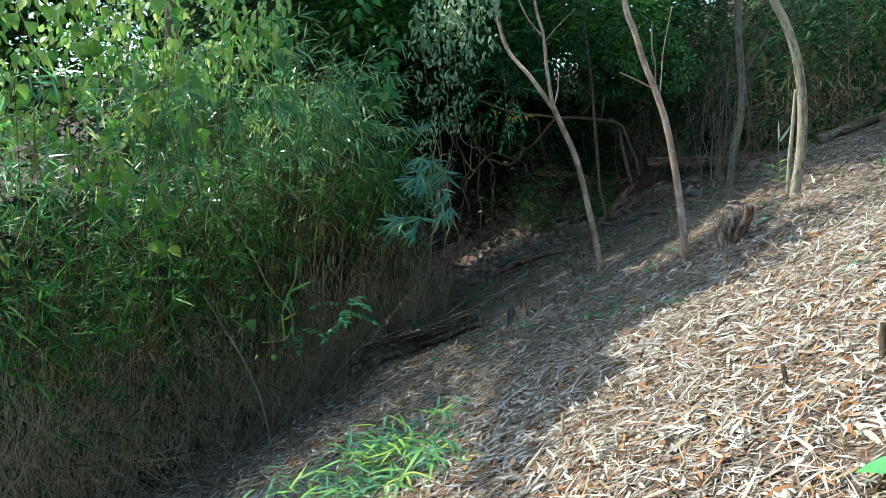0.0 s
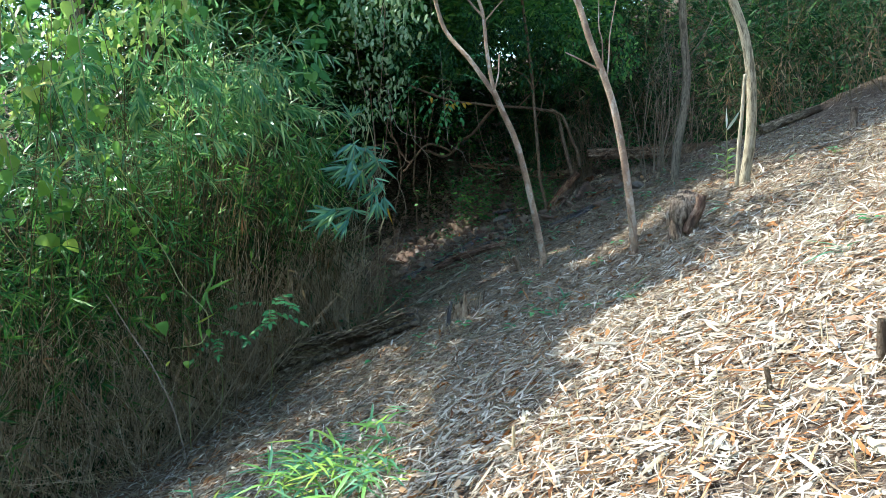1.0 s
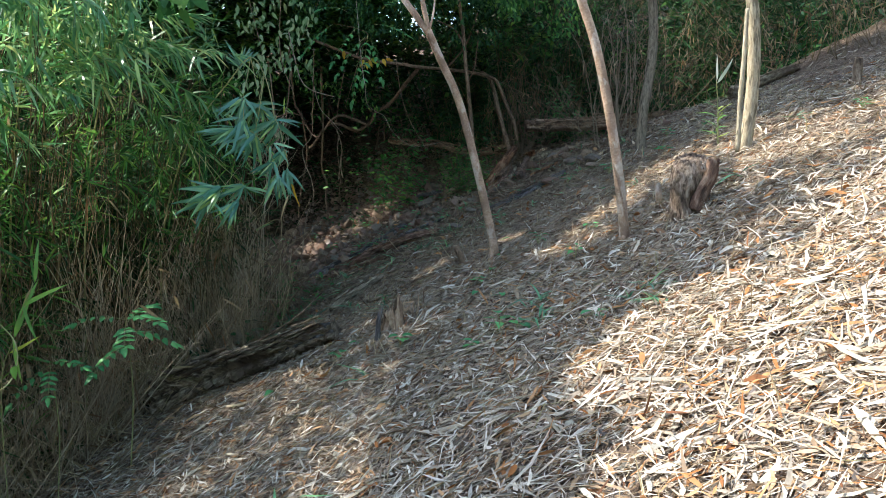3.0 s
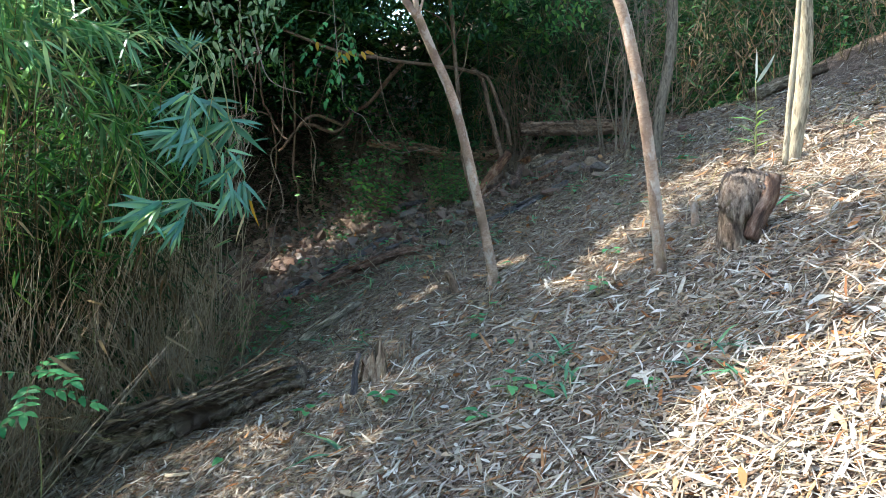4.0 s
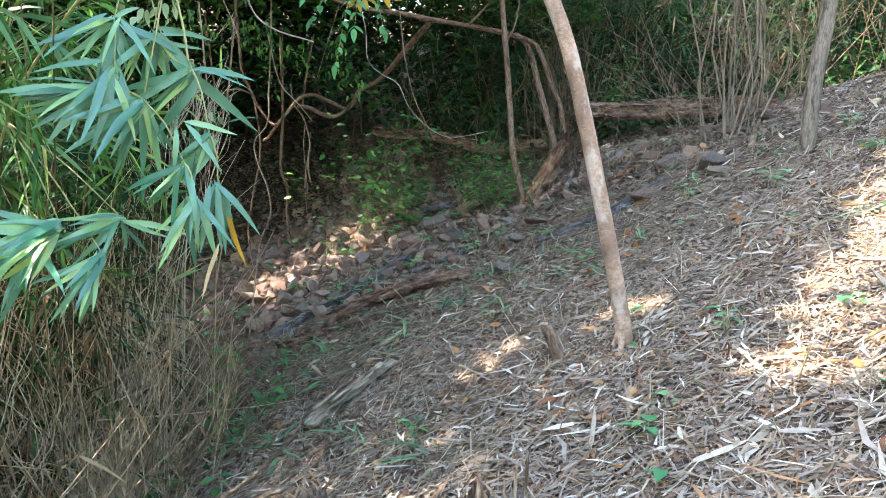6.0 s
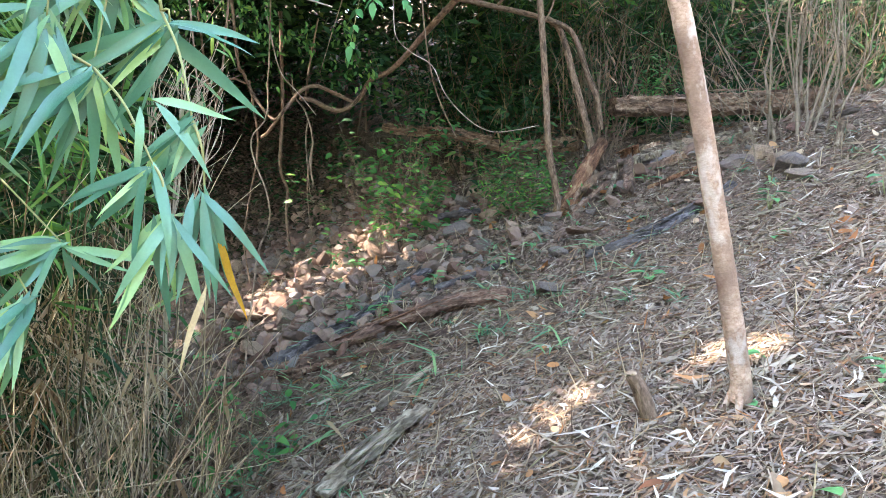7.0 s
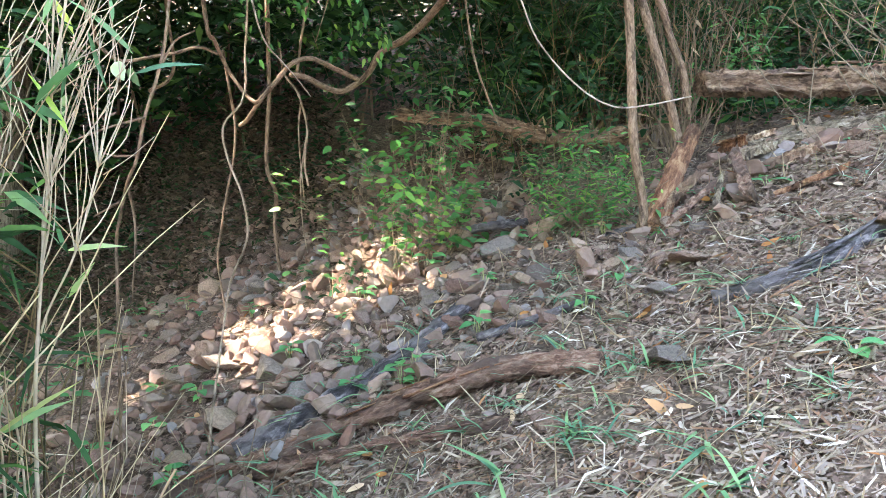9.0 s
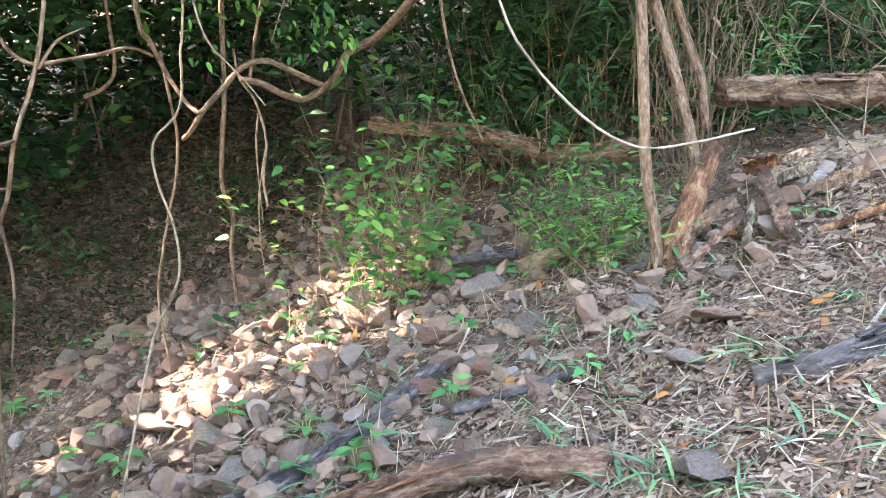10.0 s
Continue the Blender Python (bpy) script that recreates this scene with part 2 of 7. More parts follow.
def ground_z(x, y):
    """Height of the slope, which falls to a gully and rises again on its far bank."""
    x, y = np.asarray(x, float), np.asarray(y, float)
    xe = np.where(x > 6, 6 + (x - 6) * 0.25, np.where(x < -4, -4 + (x + 4) * 0.02, x))
    u, v = xe - 1, np.clip(y, -6, 40) - 5
    vc = np.clip(v, -3, 4.5)
    z = 0.3556 + 0.4439 * u - 0.0411 * np.clip(v, -6, 6) + 0.0098 * np.clip(u, -3, 3) ** 2 + 0.0012 * u * np.clip(v, -6, 6) + 0.0095 * vc ** 2
    z = z - 0.12 * sst(2.6, 3.6, xe) + 0.10 * sst(7.6, 9.2, y) * (1 - sst(1.0, 2.0, xe))
    rise = np.clip(y - 10.2 + 0.25 * np.clip(xe, 0, 9), 0, 7)
    z = z + np.where(y > 9, 0.55 * rise * (1 - 0.5 * sst(0, 2.5, xe)), 0)
    z = z + np.where(xe < -1.2, 0.30 * (-1.2 - xe), 0)
    z = z - 0.24 * np.clip(xe - 2.15, 0, 1.6) * sst(7.3, 8.1, y) * (1 - sst(9.5, 11, y))
    return z + 0.012 * np.sin(3.1 * x + 1.7 * y) * np.sin(2.3 * y - 1.1 * x) + 0.006 * np.sin(9 * x + 2 * y) * np.sin(8 * y - 3 * x)


def gz(x, y):
    return float(ground_z(x, y))


class Geo:
    """Gathers vertices and triangles."""

    def __init__(self):
        self.v, self.f, self.g, self.n = [], [], [], 0

    def add(self, v, f, grain=None):
        v, f = np.asarray(v, float).reshape(-1, 3), np.asarray(f, int).reshape(-1, 3)
        self.v.append(v), self.f.append(f + self.n), self.g.append(v if grain is None else grain)
        self.n += len(v)
        return self

    def mesh(self, name, mat, origin=(0, 0, 0), smooth=True):
        v = np.concatenate(self.v) * K - np.array(origin, float)
        f = np.concatenate(self.f)
        me = bpy.data.meshes.new(name)
        me.vertices.add(len(v)), me.loops.add(f.size), me.polygons.add(len(f))
        me.vertices.foreach_set("co", v.astype(np.float32).ravel())
        me.loops.foreach_set("vertex_index", f.astype(np.int32).ravel())
        me.polygons.foreach_set("loop_start", np.arange(0, f.size, 3, dtype=np.int32))
        me.polygons.foreach_set("use_smooth", np.full(len(f), smooth, dtype=bool))
        me.update(calc_edges=True)
        if mat in GRAINED:
            me.attributes.new("grain", "FLOAT_VECTOR", "POINT").data.foreach_set("vector", (np.concatenate(self.g) * K).astype(np.float32).ravel())
        me.materials.append(mat)
        return me


def thing(name, at, label, category, group="", kind=""):
    ob = new(name)
    ob.location = Vector(at) * K
    ob.empty_display_size = 0.1
    return tagged(ob, label, category, group, kind)


def root_of(ob):
    while ob.parent:
        ob = ob.parent
    return ob


def part(name, geo, mat, parent, label="", smooth=True):
    """Links the gathered geometry, given in world places, as one mesh under a thing or under a part."""
    ob = new(name, geo.mesh(name, mat, root_of(parent).location, smooth))
    ob.parent = parent
    return tagged(ob, label)


def alone(name, geo, mat, label, category, group="", kind="", smooth=True):
    return tagged(new(name, geo.mesh(name, mat, (0, 0, 0), smooth)), label, category, group, kind)


def unit(a):
    a = np.asarray(a, float)
    return a / np.maximum(np.linalg.norm(a, axis=-1, keepdims=True), 1e-9)


def spline(pts, step=0.05):
    """A smooth line through the points, with about that step."""
    p = np.asarray(pts, float)
    if len(p) == 2:
        n = max(2, int(np.linalg.norm(p[1] - p[0]) / step) + 1)
        return p[0] + np.linspace(0, 1, n)[:, None] * (p[1] - p[0])
    q = np.vstack([2 * p[0] - p[1], p, 2 * p[-1] - p[-2]])
    out = []
    for i in range(1, len(q) - 2):
        a, b, c, d = q[i - 1:i + 3]
        n = max(2, int(np.linalg.norm(c - b) / step) + 1)
        t = np.linspace(0, 1, n, endpoint=False)[:, None]
        out.append(0.5 * (2 * b + (c - a) * t + (2 * a - 5 * b + 4 * c - d) * t * t + (3 * b - a - 3 * c + d) * t ** 3))
    return np.vstack(out + [q[-2][None]])


def tube(pts, r0, r1=None, seg=8, step=0.05, rough=0.0, seed=0, flat=1.0, ends=True, knots=0.0):
    """A tapered stem along the points; rough: uneven radius, as a share."""
    rng = np.random.default_rng(seed)
    c = spline(pts, step)
    n = len(c)
    r1 = r0 if r1 is None else r1
    rad = np.linspace(r0, r1, n)
    if knots:
        rad = rad * (1 + knots * np.clip(rng.normal(0, 1, n), -1, 2))
    t = unit(np.gradient(c, axis=0))
    ref = np.array((0.0, 0.0, 1.0)) if abs(t[:, 2]).mean() < 0.8 else np.array((1.0, 0.0, 0.0))
    a = unit(np.cross(t, ref))
    b = np.cross(t, a)
    ang = np.arange(seg) / seg * 2 * np.pi
    lump = 1 + rough * (0.6 * rng.normal(0, 1, (1, seg)) + 0.5 * rng.normal(0, 1, (n, seg)))
    rr = rad[:, None] * np.clip(lump, 0.4, 1.8)
    v = c[:, None] + rr[..., None] * (np.cos(ang)[None, :, None] * a[:, None] + flat * np.sin(ang)[None, :, None] * b[:, None])
    v = v.reshape(-1, 3)
    i, j = np.meshgrid(np.arange(n - 1), np.arange(seg), indexing="ij")
    p, q = i * seg + j, i * seg + (j + 1) % seg
    f = np.concatenate([np.stack([p, q, q + seg], -1).reshape(-1, 3), np.stack([p, q + seg, p + seg], -1).reshape(-1, 3)])
    run = np.concatenate([[0], np.cumsum(np.linalg.norm(np.diff(c, axis=0), axis=1))]) + seed * 1.37
    grain = np.stack([rad[:, None] * np.cos(ang), rad[:, None] * np.sin(ang), np.repeat(run[:, None], seg, 1)], -1).reshape(-1, 3)
    if ends:
        grain = np.vstack([grain, (0, 0, run[0]), (0, 0, run[-1])])
        v = np.vstack([v, c[0], c[-1]])
        k = np.arange(seg)
        f = np.concatenate([f, np.stack([(k + 1) % seg, k, np.full(seg, n * seg)], -1),
                            np.stack([(n - 1) * seg + k, (n - 1) * seg + (k + 1) % seg, np.full(seg, n * seg + 1)], -1)])
    return v, f, grain


LANCE = ((0, 0.0), (0.22, 1.0), (0.6, 0.8), (1, 0.0))
LANCE_FINE = ((0, 0.06), (0.05, 0.3), (0.14, 0.8), (0.3, 1.0), (0.5, 0.93), (0.7, 0.68), (0.86, 0.36), (1, 0.0))
OVATE = ((0, 0.0), (0.12, 0.72), (0.35, 1.0), (0.62, 0.8), (0.85, 0.36), (1, 0.0))
STRIP = ((0, 0.55), (0.5, 1.0), (1, 0.1))
FAR = ((0, 0.0), (0.4, 1.0), (1, 0.0))
SHRED = ((0, 0.8), (1, 0.55))
HEART = ((0, 0.3), (0.04, 0.8), (0.18, 1.0), (0.4, 0.9), (0.7, 0.5), (0.9, 0.16), (1, 0.0))


def blades(base, way, up, length, width, droop=0.0, shape=LANCE, fold=0.0, bend=0.0):
    """Leaves as bent strips: where each starts, where it points, its upper side, length, width, sag as a share of the length."""
    base, way, up = np.atleast_2d(base).astype(float), unit(np.atleast_2d(way)), np.atleast_2d(up).astype(float)
    n = len(base)
    length, width, droop, bend = (np.broadcast_to(np.asarray(a, float), n) for a in (length, width, droop, bend))
    side = unit(np.cross(way, up + 1e-4))
    nrm = np.cross(side, way)
    rows, count = [], []
    for s, w in shape:
        c = base + way * (length * s)[:, None]
        c = c - np.array((0, 0, 1.0)) * (droop * length * s * s)[:, None] + side * (bend * length * 4 * s * (1 - s))[:, None]
        if w <= 0.0:
            rows.append(c[:, None]), count.append(1)
        elif fold:
            half = side * (width * w / 2)[:, None]
            lift = nrm * (width * w * fold)[:, None]
            rows.append(np.stack([c - half + lift, c, c + half + lift], 1)), count.append(3)
        else:
            half = side * (width * w / 2)[:, None]
            rows.append(np.stack([c - half, c + half], 1)), count.append(2)
    v = np.concatenate(rows, 1)
    tris, k = [], 0
    for a, b in zip(count, count[1:]):
        p, q = k, k + a
        if a == 1:
            tris += [(p, q + j, q + j + 1) for j in range(b - 1)]
        elif b == 1:
            tris += [(p + j, q, p + j + 1) for j in range(a - 1)]
        else:
            for j in range(a - 1):
                tris += [(p + j, q + j, q + j + 1), (p + j, q + j + 1, p + j + 1)]
        k = q
    per = v.shape[1]
    f = np.array(tris)[None] + (np.arange(n) * per)[:, None, None]
    return v.reshape(-1, 3), f.reshape(-1, 3)


def sticks(a, b, r0, r1, bow=None, seg=3):
    """Many thin straight or bowed stalks from a to b, three-sided."""
    a, b = np.atleast_2d(a).astype(float), np.atleast_2d(b).astype(float)
    n = len(a)
    r0, r1 = (np.broadcast_to(np.asarray(r, float), n) for r in (r0, r1))
    bow = np.zeros((n, 3)) if bow is None else bow
    t = unit(b - a)
    s = unit(np.cross(t, np.array((0.31, 0.95, 0.05))))
    w = np.cross(t, s)
    ks = (0, 0.33, 0.67, 1.0)
    rows = []
    for k in ks:
        c = a + (b - a) * k + bow * (4 * k * (1 - k))
        r = (r0 + (r1 - r0) * k)[:, None]
        rows.append(np.stack([c + r * (math.cos(q) * s + math.sin(q) * w) for q in (0, 2.1, 4.2)], 1))
    v = np.stack(rows, 1)
    tris = []
    for i in range(len(ks) - 1):
        for j in range(3):
            p, q = i * 3 + j, i * 3 + (j + 1) % 3
            tris += [(p, q, q + 3), (p, q + 3, p + 3)]
    f = np.array(tris)[None] + (np.arange(n) * 12)[:, None, None]
    return v.reshape(-1, 3), f.reshape(-1, 3)


def scatter_dirs(rng, n, tilt=0.3):
    """Random ways, mostly level; tilt: spread up and down."""
    a = rng.uniform(0, 2 * np.pi, n)
    z = rng.normal(0, tilt, n)
    return unit(np.stack([np.cos(a), np.sin(a), z], 1))


def sun_foot(p):
    """Where the shadow of a point falls on the ground."""
    p = np.asarray(p, float)
    s = np.array(SUN)
    q = p.copy()
    for _ in range(4):
        k = (p[:, 2] - ground_z(q[:, 0], q[:, 1])) / s[2]
        q = p - s * k[:, None]
    return q


def open_to_sun(p):
    """Which leaves would shade the clearing, or the sunny top of the thicket beside it: these are left out, so that sun
    falls where set.
    """
    q = sun_foot(p)
    x, y = q[:, 0], q[:, 1]
    wob = 0.10 * np.sin(7 * x + 3 * y) + 0.07 * np.sin(13 * y - 5 * x) + 0.05 * np.sin(23 * x + 17 * y)
    left = np.interp(y, (0.5, 2.0, 2.8, 3.33, 3.9), (-0.5, 0.08, 0.37, 0.6, 0.8))
    front = (y < 3.93 + wob) & (x > left + wob * 0.6) & (y > -3)
    side = (x > 2.08 + wob + 0.25 * np.abs(y - 5.0)) & (y < 5.5 + wob) & (y > 3.4) & (x < 4.5)
    band = (np.abs((y - 4.45) + 0.28 * (x - 1.7)) < 0.16 + wob * 0.6) & (x < 2.3)
    clear = front | (side & ~band)
    # round gaps cut so that sun patches land at these places
    for cx, cy, r in ((1.9, 5.65, 0.32), (0.85, 6.12, 0.12), (1.22, 6.05, 0.11), (0.64, 8.6, 0.40), (0.40, 8.78, 0.26), (0.95, 8.85, 0.32), (0.9, 8.35, 0.11), (0.3, 8.2, 0.08), (-0.12, 8.6, 0.13), (-0.05, 8.2, 0.08), (1.35, 8.75, 0.1), (0.62, 7.45, 0.07), (1.03, 7.05, 0.1), (0.72, 7.0, 0.05), (1.2, 9.2, 0.12)):
        clear |= (np.hypot(x - cx, y - cy) < r * (1 + 2.5 * wob)) & ((r < 0.15) | (np.sin(31 * x + 11 * y) * np.sin(27 * y - 13 * x) > -0.75))
    return clear


# places kept clear of crown leaves towards the sun, so they are lit
LIT_TRUNKS = ((0.82, 5.8, 1.5), (0.66, 5.85, 1.75), (0.5, 5.9, 1.95), (0.73, 5.8, 1.9), (1.42, 4.9, 0.95), (1.37, 4.92, 1.25), (1.28, 4.95, 1.55), (1.16, 5.0, 1.9), (2.33, 5.36, 1.3), (2.33, 5.36, 1.6), (2.2, 5.36, 2.05), (0.1, 5.7, 2.15))
LIT_LEAVES = ((0.1, 5.7, 2.15, 0.25), (-0.6, 5.5, 1.82, 0.17))


def beside_trunks(p):
    """Which leaves stand between the sun and the lit trunks and branches."""
    s = np.array(SUN)
    hit = np.zeros(len(p), bool)
    for *c, r in [(*c, 0.13) for c in LIT_TRUNKS] + list(LIT_LEAVES):
        d = p - np.array(c)
        k = d @ s
        hit |= (k > 0.25) & (np.linalg.norm(d - k[:, None] * s, axis=1) < r)
    return hit


def over_thicket(p):
    s = np.array(SUN)
    k = (p[:, 2] - 1.75) / s[2]
    q = p - s * k[:, None]
    return beside_trunks(p) | ((k > 0.35) & (q[:, 0] > -2.8) & (q[:, 0] < np.interp(q[:, 1], (3, 4, 5, 6), (-1.15, -0.98, -0.76, -0.5))) & (q[:, 1] > 2.4) & (q[:, 1] < 6.1))

# ---- the slope, its litter and stones ----
def build_ground():
    xs = np.concatenate([-np.geomspace(220, 7, 14), np.arange(-6, 8, 0.08), np.geomspace(8.2, 220, 14)])
    ys = np.concatenate([-np.geomspace(220, 4, 14), np.arange(-3.5, 14, 0.08), np.geomspace(14.2, 260, 14)])
    x, y = np.meshgrid(xs, ys, indexing="ij")
    rng = np.random.default_rng(3)
    near = (x > -6) & (x < 8) & (y > -3) & (y < 14)
    z = ground_z(x, y) + np.where(near, rng.normal(0, 0.006, x.shape), 0)
    n, m = x.shape
    i, j = np.meshgrid(np.arange(n - 1), np.arange(m - 1), indexing="ij")
    a = i * m + j
    f = np.concatenate([np.stack([a, a + m, a + m + 1], -1).reshape(-1, 3), np.stack([a, a + m + 1, a + 1], -1).reshape(-1, 3)])
    alone("ground", Geo().add(np.stack([x, y, z], -1), f), M_soil, "brown soil slope falling to a stony gully", "ground", kind="structure")


build_ground()


def ground_normal(x, y):
    e = 0.03
    return unit(np.stack([-(ground_z(x + e, y) - ground_z(x - e, y)) / (2 * e), -(ground_z(x, y + e) - ground_z(x, y - e)) / (2 * e), np.ones_like(x)], 1))


def lay(rng, x, y, length, width, lift, shape=STRIP, curl=0.25, tilt=0.22):
    """Dry leaves lying on the ground, each a little tilted and curled."""
    n = len(x)
    nrm = ground_normal(x, y)
    a = rng.uniform(0, 2 * np.pi, n)
    flat = np.stack([np.cos(a), np.sin(a), np.zeros(n)], 1)
    way = unit(flat - nrm * (flat * nrm).sum(1)[:, None] + nrm * rng.normal(0.02, tilt, n)[:, None])
    up = unit(nrm + rng.normal(0, 0.5, (n, 3)))
    base = np.stack([x, y, ground_z(x, y) + lift], 1) - way * (length * 0.5)[:, None]
    low = base + way * length[:, None]
    fix = np.maximum(0, ground_z(base[:, 0], base[:, 1]) + 0.002 - base[:, 2])
    fix = np.maximum(fix, ground_z(low[:, 0], low[:, 1]) + 0.002 - low[:, 2])
    base[:, 2] += np.minimum(fix, 0.03)
    return blades(base, way, up, length, width, rng.normal(0, curl, n) * 0.4, shape, 0.0, rng.normal(0, 0.07, n))


def thin_edge(rng, x, y):
    """Keeps pieces with a chance that fades out towards the ends of the littered stretch."""
    ragged = 0.25 * np.sin(2.3 * x + 0.7 * y) + 0.2 * np.sin(1.9 * y - 1.1 * x)
    far = np.hypot((x - 1.4) / np.where(x > 1.4, 2.9, 3.6), (y - 3.4) / np.where(y < 3.4, 4.1, 5.2)) + 0.15 * ragged
    return rng.random(len(x)) < np.clip((1.18 - far) / 0.35, 0, 1)


LITTER_Y, LITTER_X = (0, 1.8, 2.6, 4.16, 4.9, 5.95, 6.2, 6.8, 7.5), (-2.5, -2.35, -2.1, -1.6, -1.25, -0.8, -0.3, 0.1, 0.6)


def litter_fields():
    rng = np.random.default_rng(11)
    # a mat of broken straw lying flat on the soil
    g = Geo()
    n = 215000
    x = np.concatenate([rng.uniform(-2.3, 4.9, n), rng.uniform(-0.4, 2.2, 50000)])
    y = np.concatenate([rng.uniform(-1.4, 8.4, n), rng.uniform(2.4, 6.6, 50000)])
    keep = (x > np.interp(y, LITTER_Y, LITTER_X) - 0.1 + rng.normal(0, 0.15, len(x))) & thin_edge(rng, x, y) & (rng.random(len(x)) < np.interp(y, (5.8, 6.6, 7.4, 8.2), (1, 0.9, 0.45, 0.15)))
    x, y = x[keep], y[keep]
    n = len(x)
    g.add(*lay(rng, x, y, rng.uniform(0.015, 0.04, n) + rng.exponential(0.014, n), 0.0025 + np.minimum(rng.exponential(0.003, n), 0.009), rng.uniform(0.0, 0.010, n), SHRED, 0.05, 0.14))
    alone("leaf_litter", g, M_mat, "matted tan straw and broken leaves covering the soil", "leaf litter", kind="stuff", smooth=False)
    # pale bamboo litter of the clearing, thickest near the path
    g = Geo()
    n = 160000
    x, y = rng.uniform(-2.0, 4.6, n), rng.uniform(0.0, 7.6, n)
    keep = (x > np.interp(y, LITTER_Y, LITTER_X) + rng.normal(0, 0.15, n)) & (rng.random(n) < np.interp(y, (0, 1.2, 3.5, 4.3, 5.3, 6.2, 7.6), (0, 1, 0.95, 0.45, 0.3, 0.12, 0.03))) & thin_edge(rng, x, y)
    x, y = x[keep], y[keep]
    n = len(x)
    g.add(*lay(rng, x, y, rng.uniform(0.012, 0.05, n) + rng.exponential(0.022, n), 0.0026 + np.minimum(rng.exponential(0.0034, n), 0.010), rng.uniform(0.003, 0.028, n), curl=0.12, tilt=0.24))
    alone("leaf_litter", g, M_litter, "pale dry bamboo leaves strewn thickly over the slope", "leaf litter", kind="stuff", smooth=False)
    # long pale sheaths, curled along their length
    g = Geo()
    n = 1300
    x, y = rng.uniform(-0.8, 4.2, n), rng.uniform(0.8, 7.2, n)
    keep = (x > np.interp(y, LITTER_Y, LITTER_X) + 0.1) & (rng.random(n) < np.interp(y, (1, 3.4, 4.2, 5.5, 7.2), (1, 0.9, 0.4, 0.2, 0.04)))
    x, y = x[keep], y[keep]
    n = len(x)
    nrm = ground_normal(x, y)
    w = scatter_dirs(rng, n, 0.0)
    w = unit(w - nrm * (w * nrm).sum(1)[:, None] + nrm * rng.normal(0.02, 0.07, n)[:, None])
    ln = rng.uniform(0.07, 0.17, n)
    base = np.stack([x, y, ground_z(x, y) + rng.uniform(0.012, 0.03, n)], 1) - w * (ln * 0.5)[:, None]
    g.add(*blades(base, w, nrm + rng.normal(0, 0.3, (n, 3)), ln, rng.uniform(0.007, 0.017, n), rng.normal(0, 0.05, n), ((0, 0.5), (0.15, 0.95), (0.6, 1.0), (1, 0.15)), -0.22))
    alone("bamboo_sheaths", g, M_sheath, "long pale curled bamboo sheaths lying on the litter", "leaf litter", kind="stuff")
    # greyer broken litter under the trees and round the stones
    g = Geo()
    n = 150000
    x, y = rng.uniform(-1.6, 3.4, n) + np.where(rng.random(n) < 0.15, rng.uniform(-1.5, 1.5, n), 0), rng.uniform(3.3, 10.5, n)
    keep = (x > np.interp(y, (3.5, 4.2, 5, 6.2, 7.5, 9), (-2.0, -1.7, -1.3, -0.5, -0.8, -3.0))) & (rng.random(n) < np.interp(y, (3.3, 4.2, 5.6, 6.5, 7.3, 9.6, 10.5), (0.2, 0.9, 1, 0.75, 0.26, 0.1, 0.05)) * np.where((y > 7.7) & (x < 1.4), 0.5, 1.0))
    x, y = x[keep], y[keep]
    n = len(x)
    g.add(*lay(rng, x, y, rng.uniform(0.012, 0.04, n) + rng.exponential(0.018, n), rng.uniform(0.002, 0.008, n), rng.uniform(0.0, 0.02, n), SHRED, 0.12, 0.26))
    alone("leaf_litter", g, M_litter_grey, "grey-brown broken leaf litter among the stones", "leaf litter", kind="stuff", smooth=False)
    # flat reddish-brown flakes of rotting leaves and bark round the stones
    g = Geo()
    n = 76000
    x, y = rng.uniform(-1.2, 3.6, n), rng.uniform(5.2, 11.6, n)
    keep = (x > np.interp(y, (5, 6.2, 7.5, 9), (-1.0, -0.3, -0.6, -3.0))) & (rng.random(n) < np.interp(y, (5.2, 6.6, 7.4, 9.4, 10.2, 10.5), (0.15, 0.5, 0.9, 0.8, 0.4, 0.0)))
    x, y = np.concatenate([x[keep], rng.uniform(-0.1, 2.3, 24000)]), np.concatenate([y[keep], rng.triangular(5.6, 6.9, 8.3, 24000)])
    n = len(x)
    g.add(*lay(rng, x, y, 0.007 + rng.exponential(0.013, n), 0.004 + rng.exponential(0.004, n), rng.uniform(0.0, 0.012, n), ((0, 0.7), (0.55, 1.0), (1, 0.1)), 0.12, 0.2))
    n = 7000
    x, y = rng.uniform(1.3, 3.0, n), rng.triangular(6.9, 7.7, 8.3, n)
    g.add(*lay(rng, x, y, 0.01 + rng.exponential(0.011, n), 0.004 + rng.exponential(0.004, n), rng.uniform(0.002, 0.022, n), ((0, 0.7), (0.55, 1.0), (1, 0.3)), 0.2, 0.35))
    alone("leaf_litter", g, M_flake, "flat reddish-brown flakes of rotting leaves round the stones", "leaf litter", kind="stuff", smooth=False)
    # fine dead grass lying over the stones and logs
    g = Geo()
    n = 1900
    x, y = rng.uniform(-0.6, 2.5, n), rng.triangular(5.8, 7.0, 8.6, n)
    w = scatter_dirs(rng, n, 0.1)
    w[:, 2] += (ground_z(x + w[:, 0] * 0.1, y + w[:, 1] * 0.1) - ground_z(x, y)) / 0.1 + rng.uniform(0.0, 0.35, n)
    a = np.stack([x, y, ground_z(x, y) + rng.uniform(0.004, 0.03, n)], 1)
    g.add(*sticks(a, a + w * rng.uniform(0.05, 0.17, n)[:, None], rng.uniform(0.0006, 0.0011, n), 0.0004, rng.normal(0, 0.014, (n, 3))))
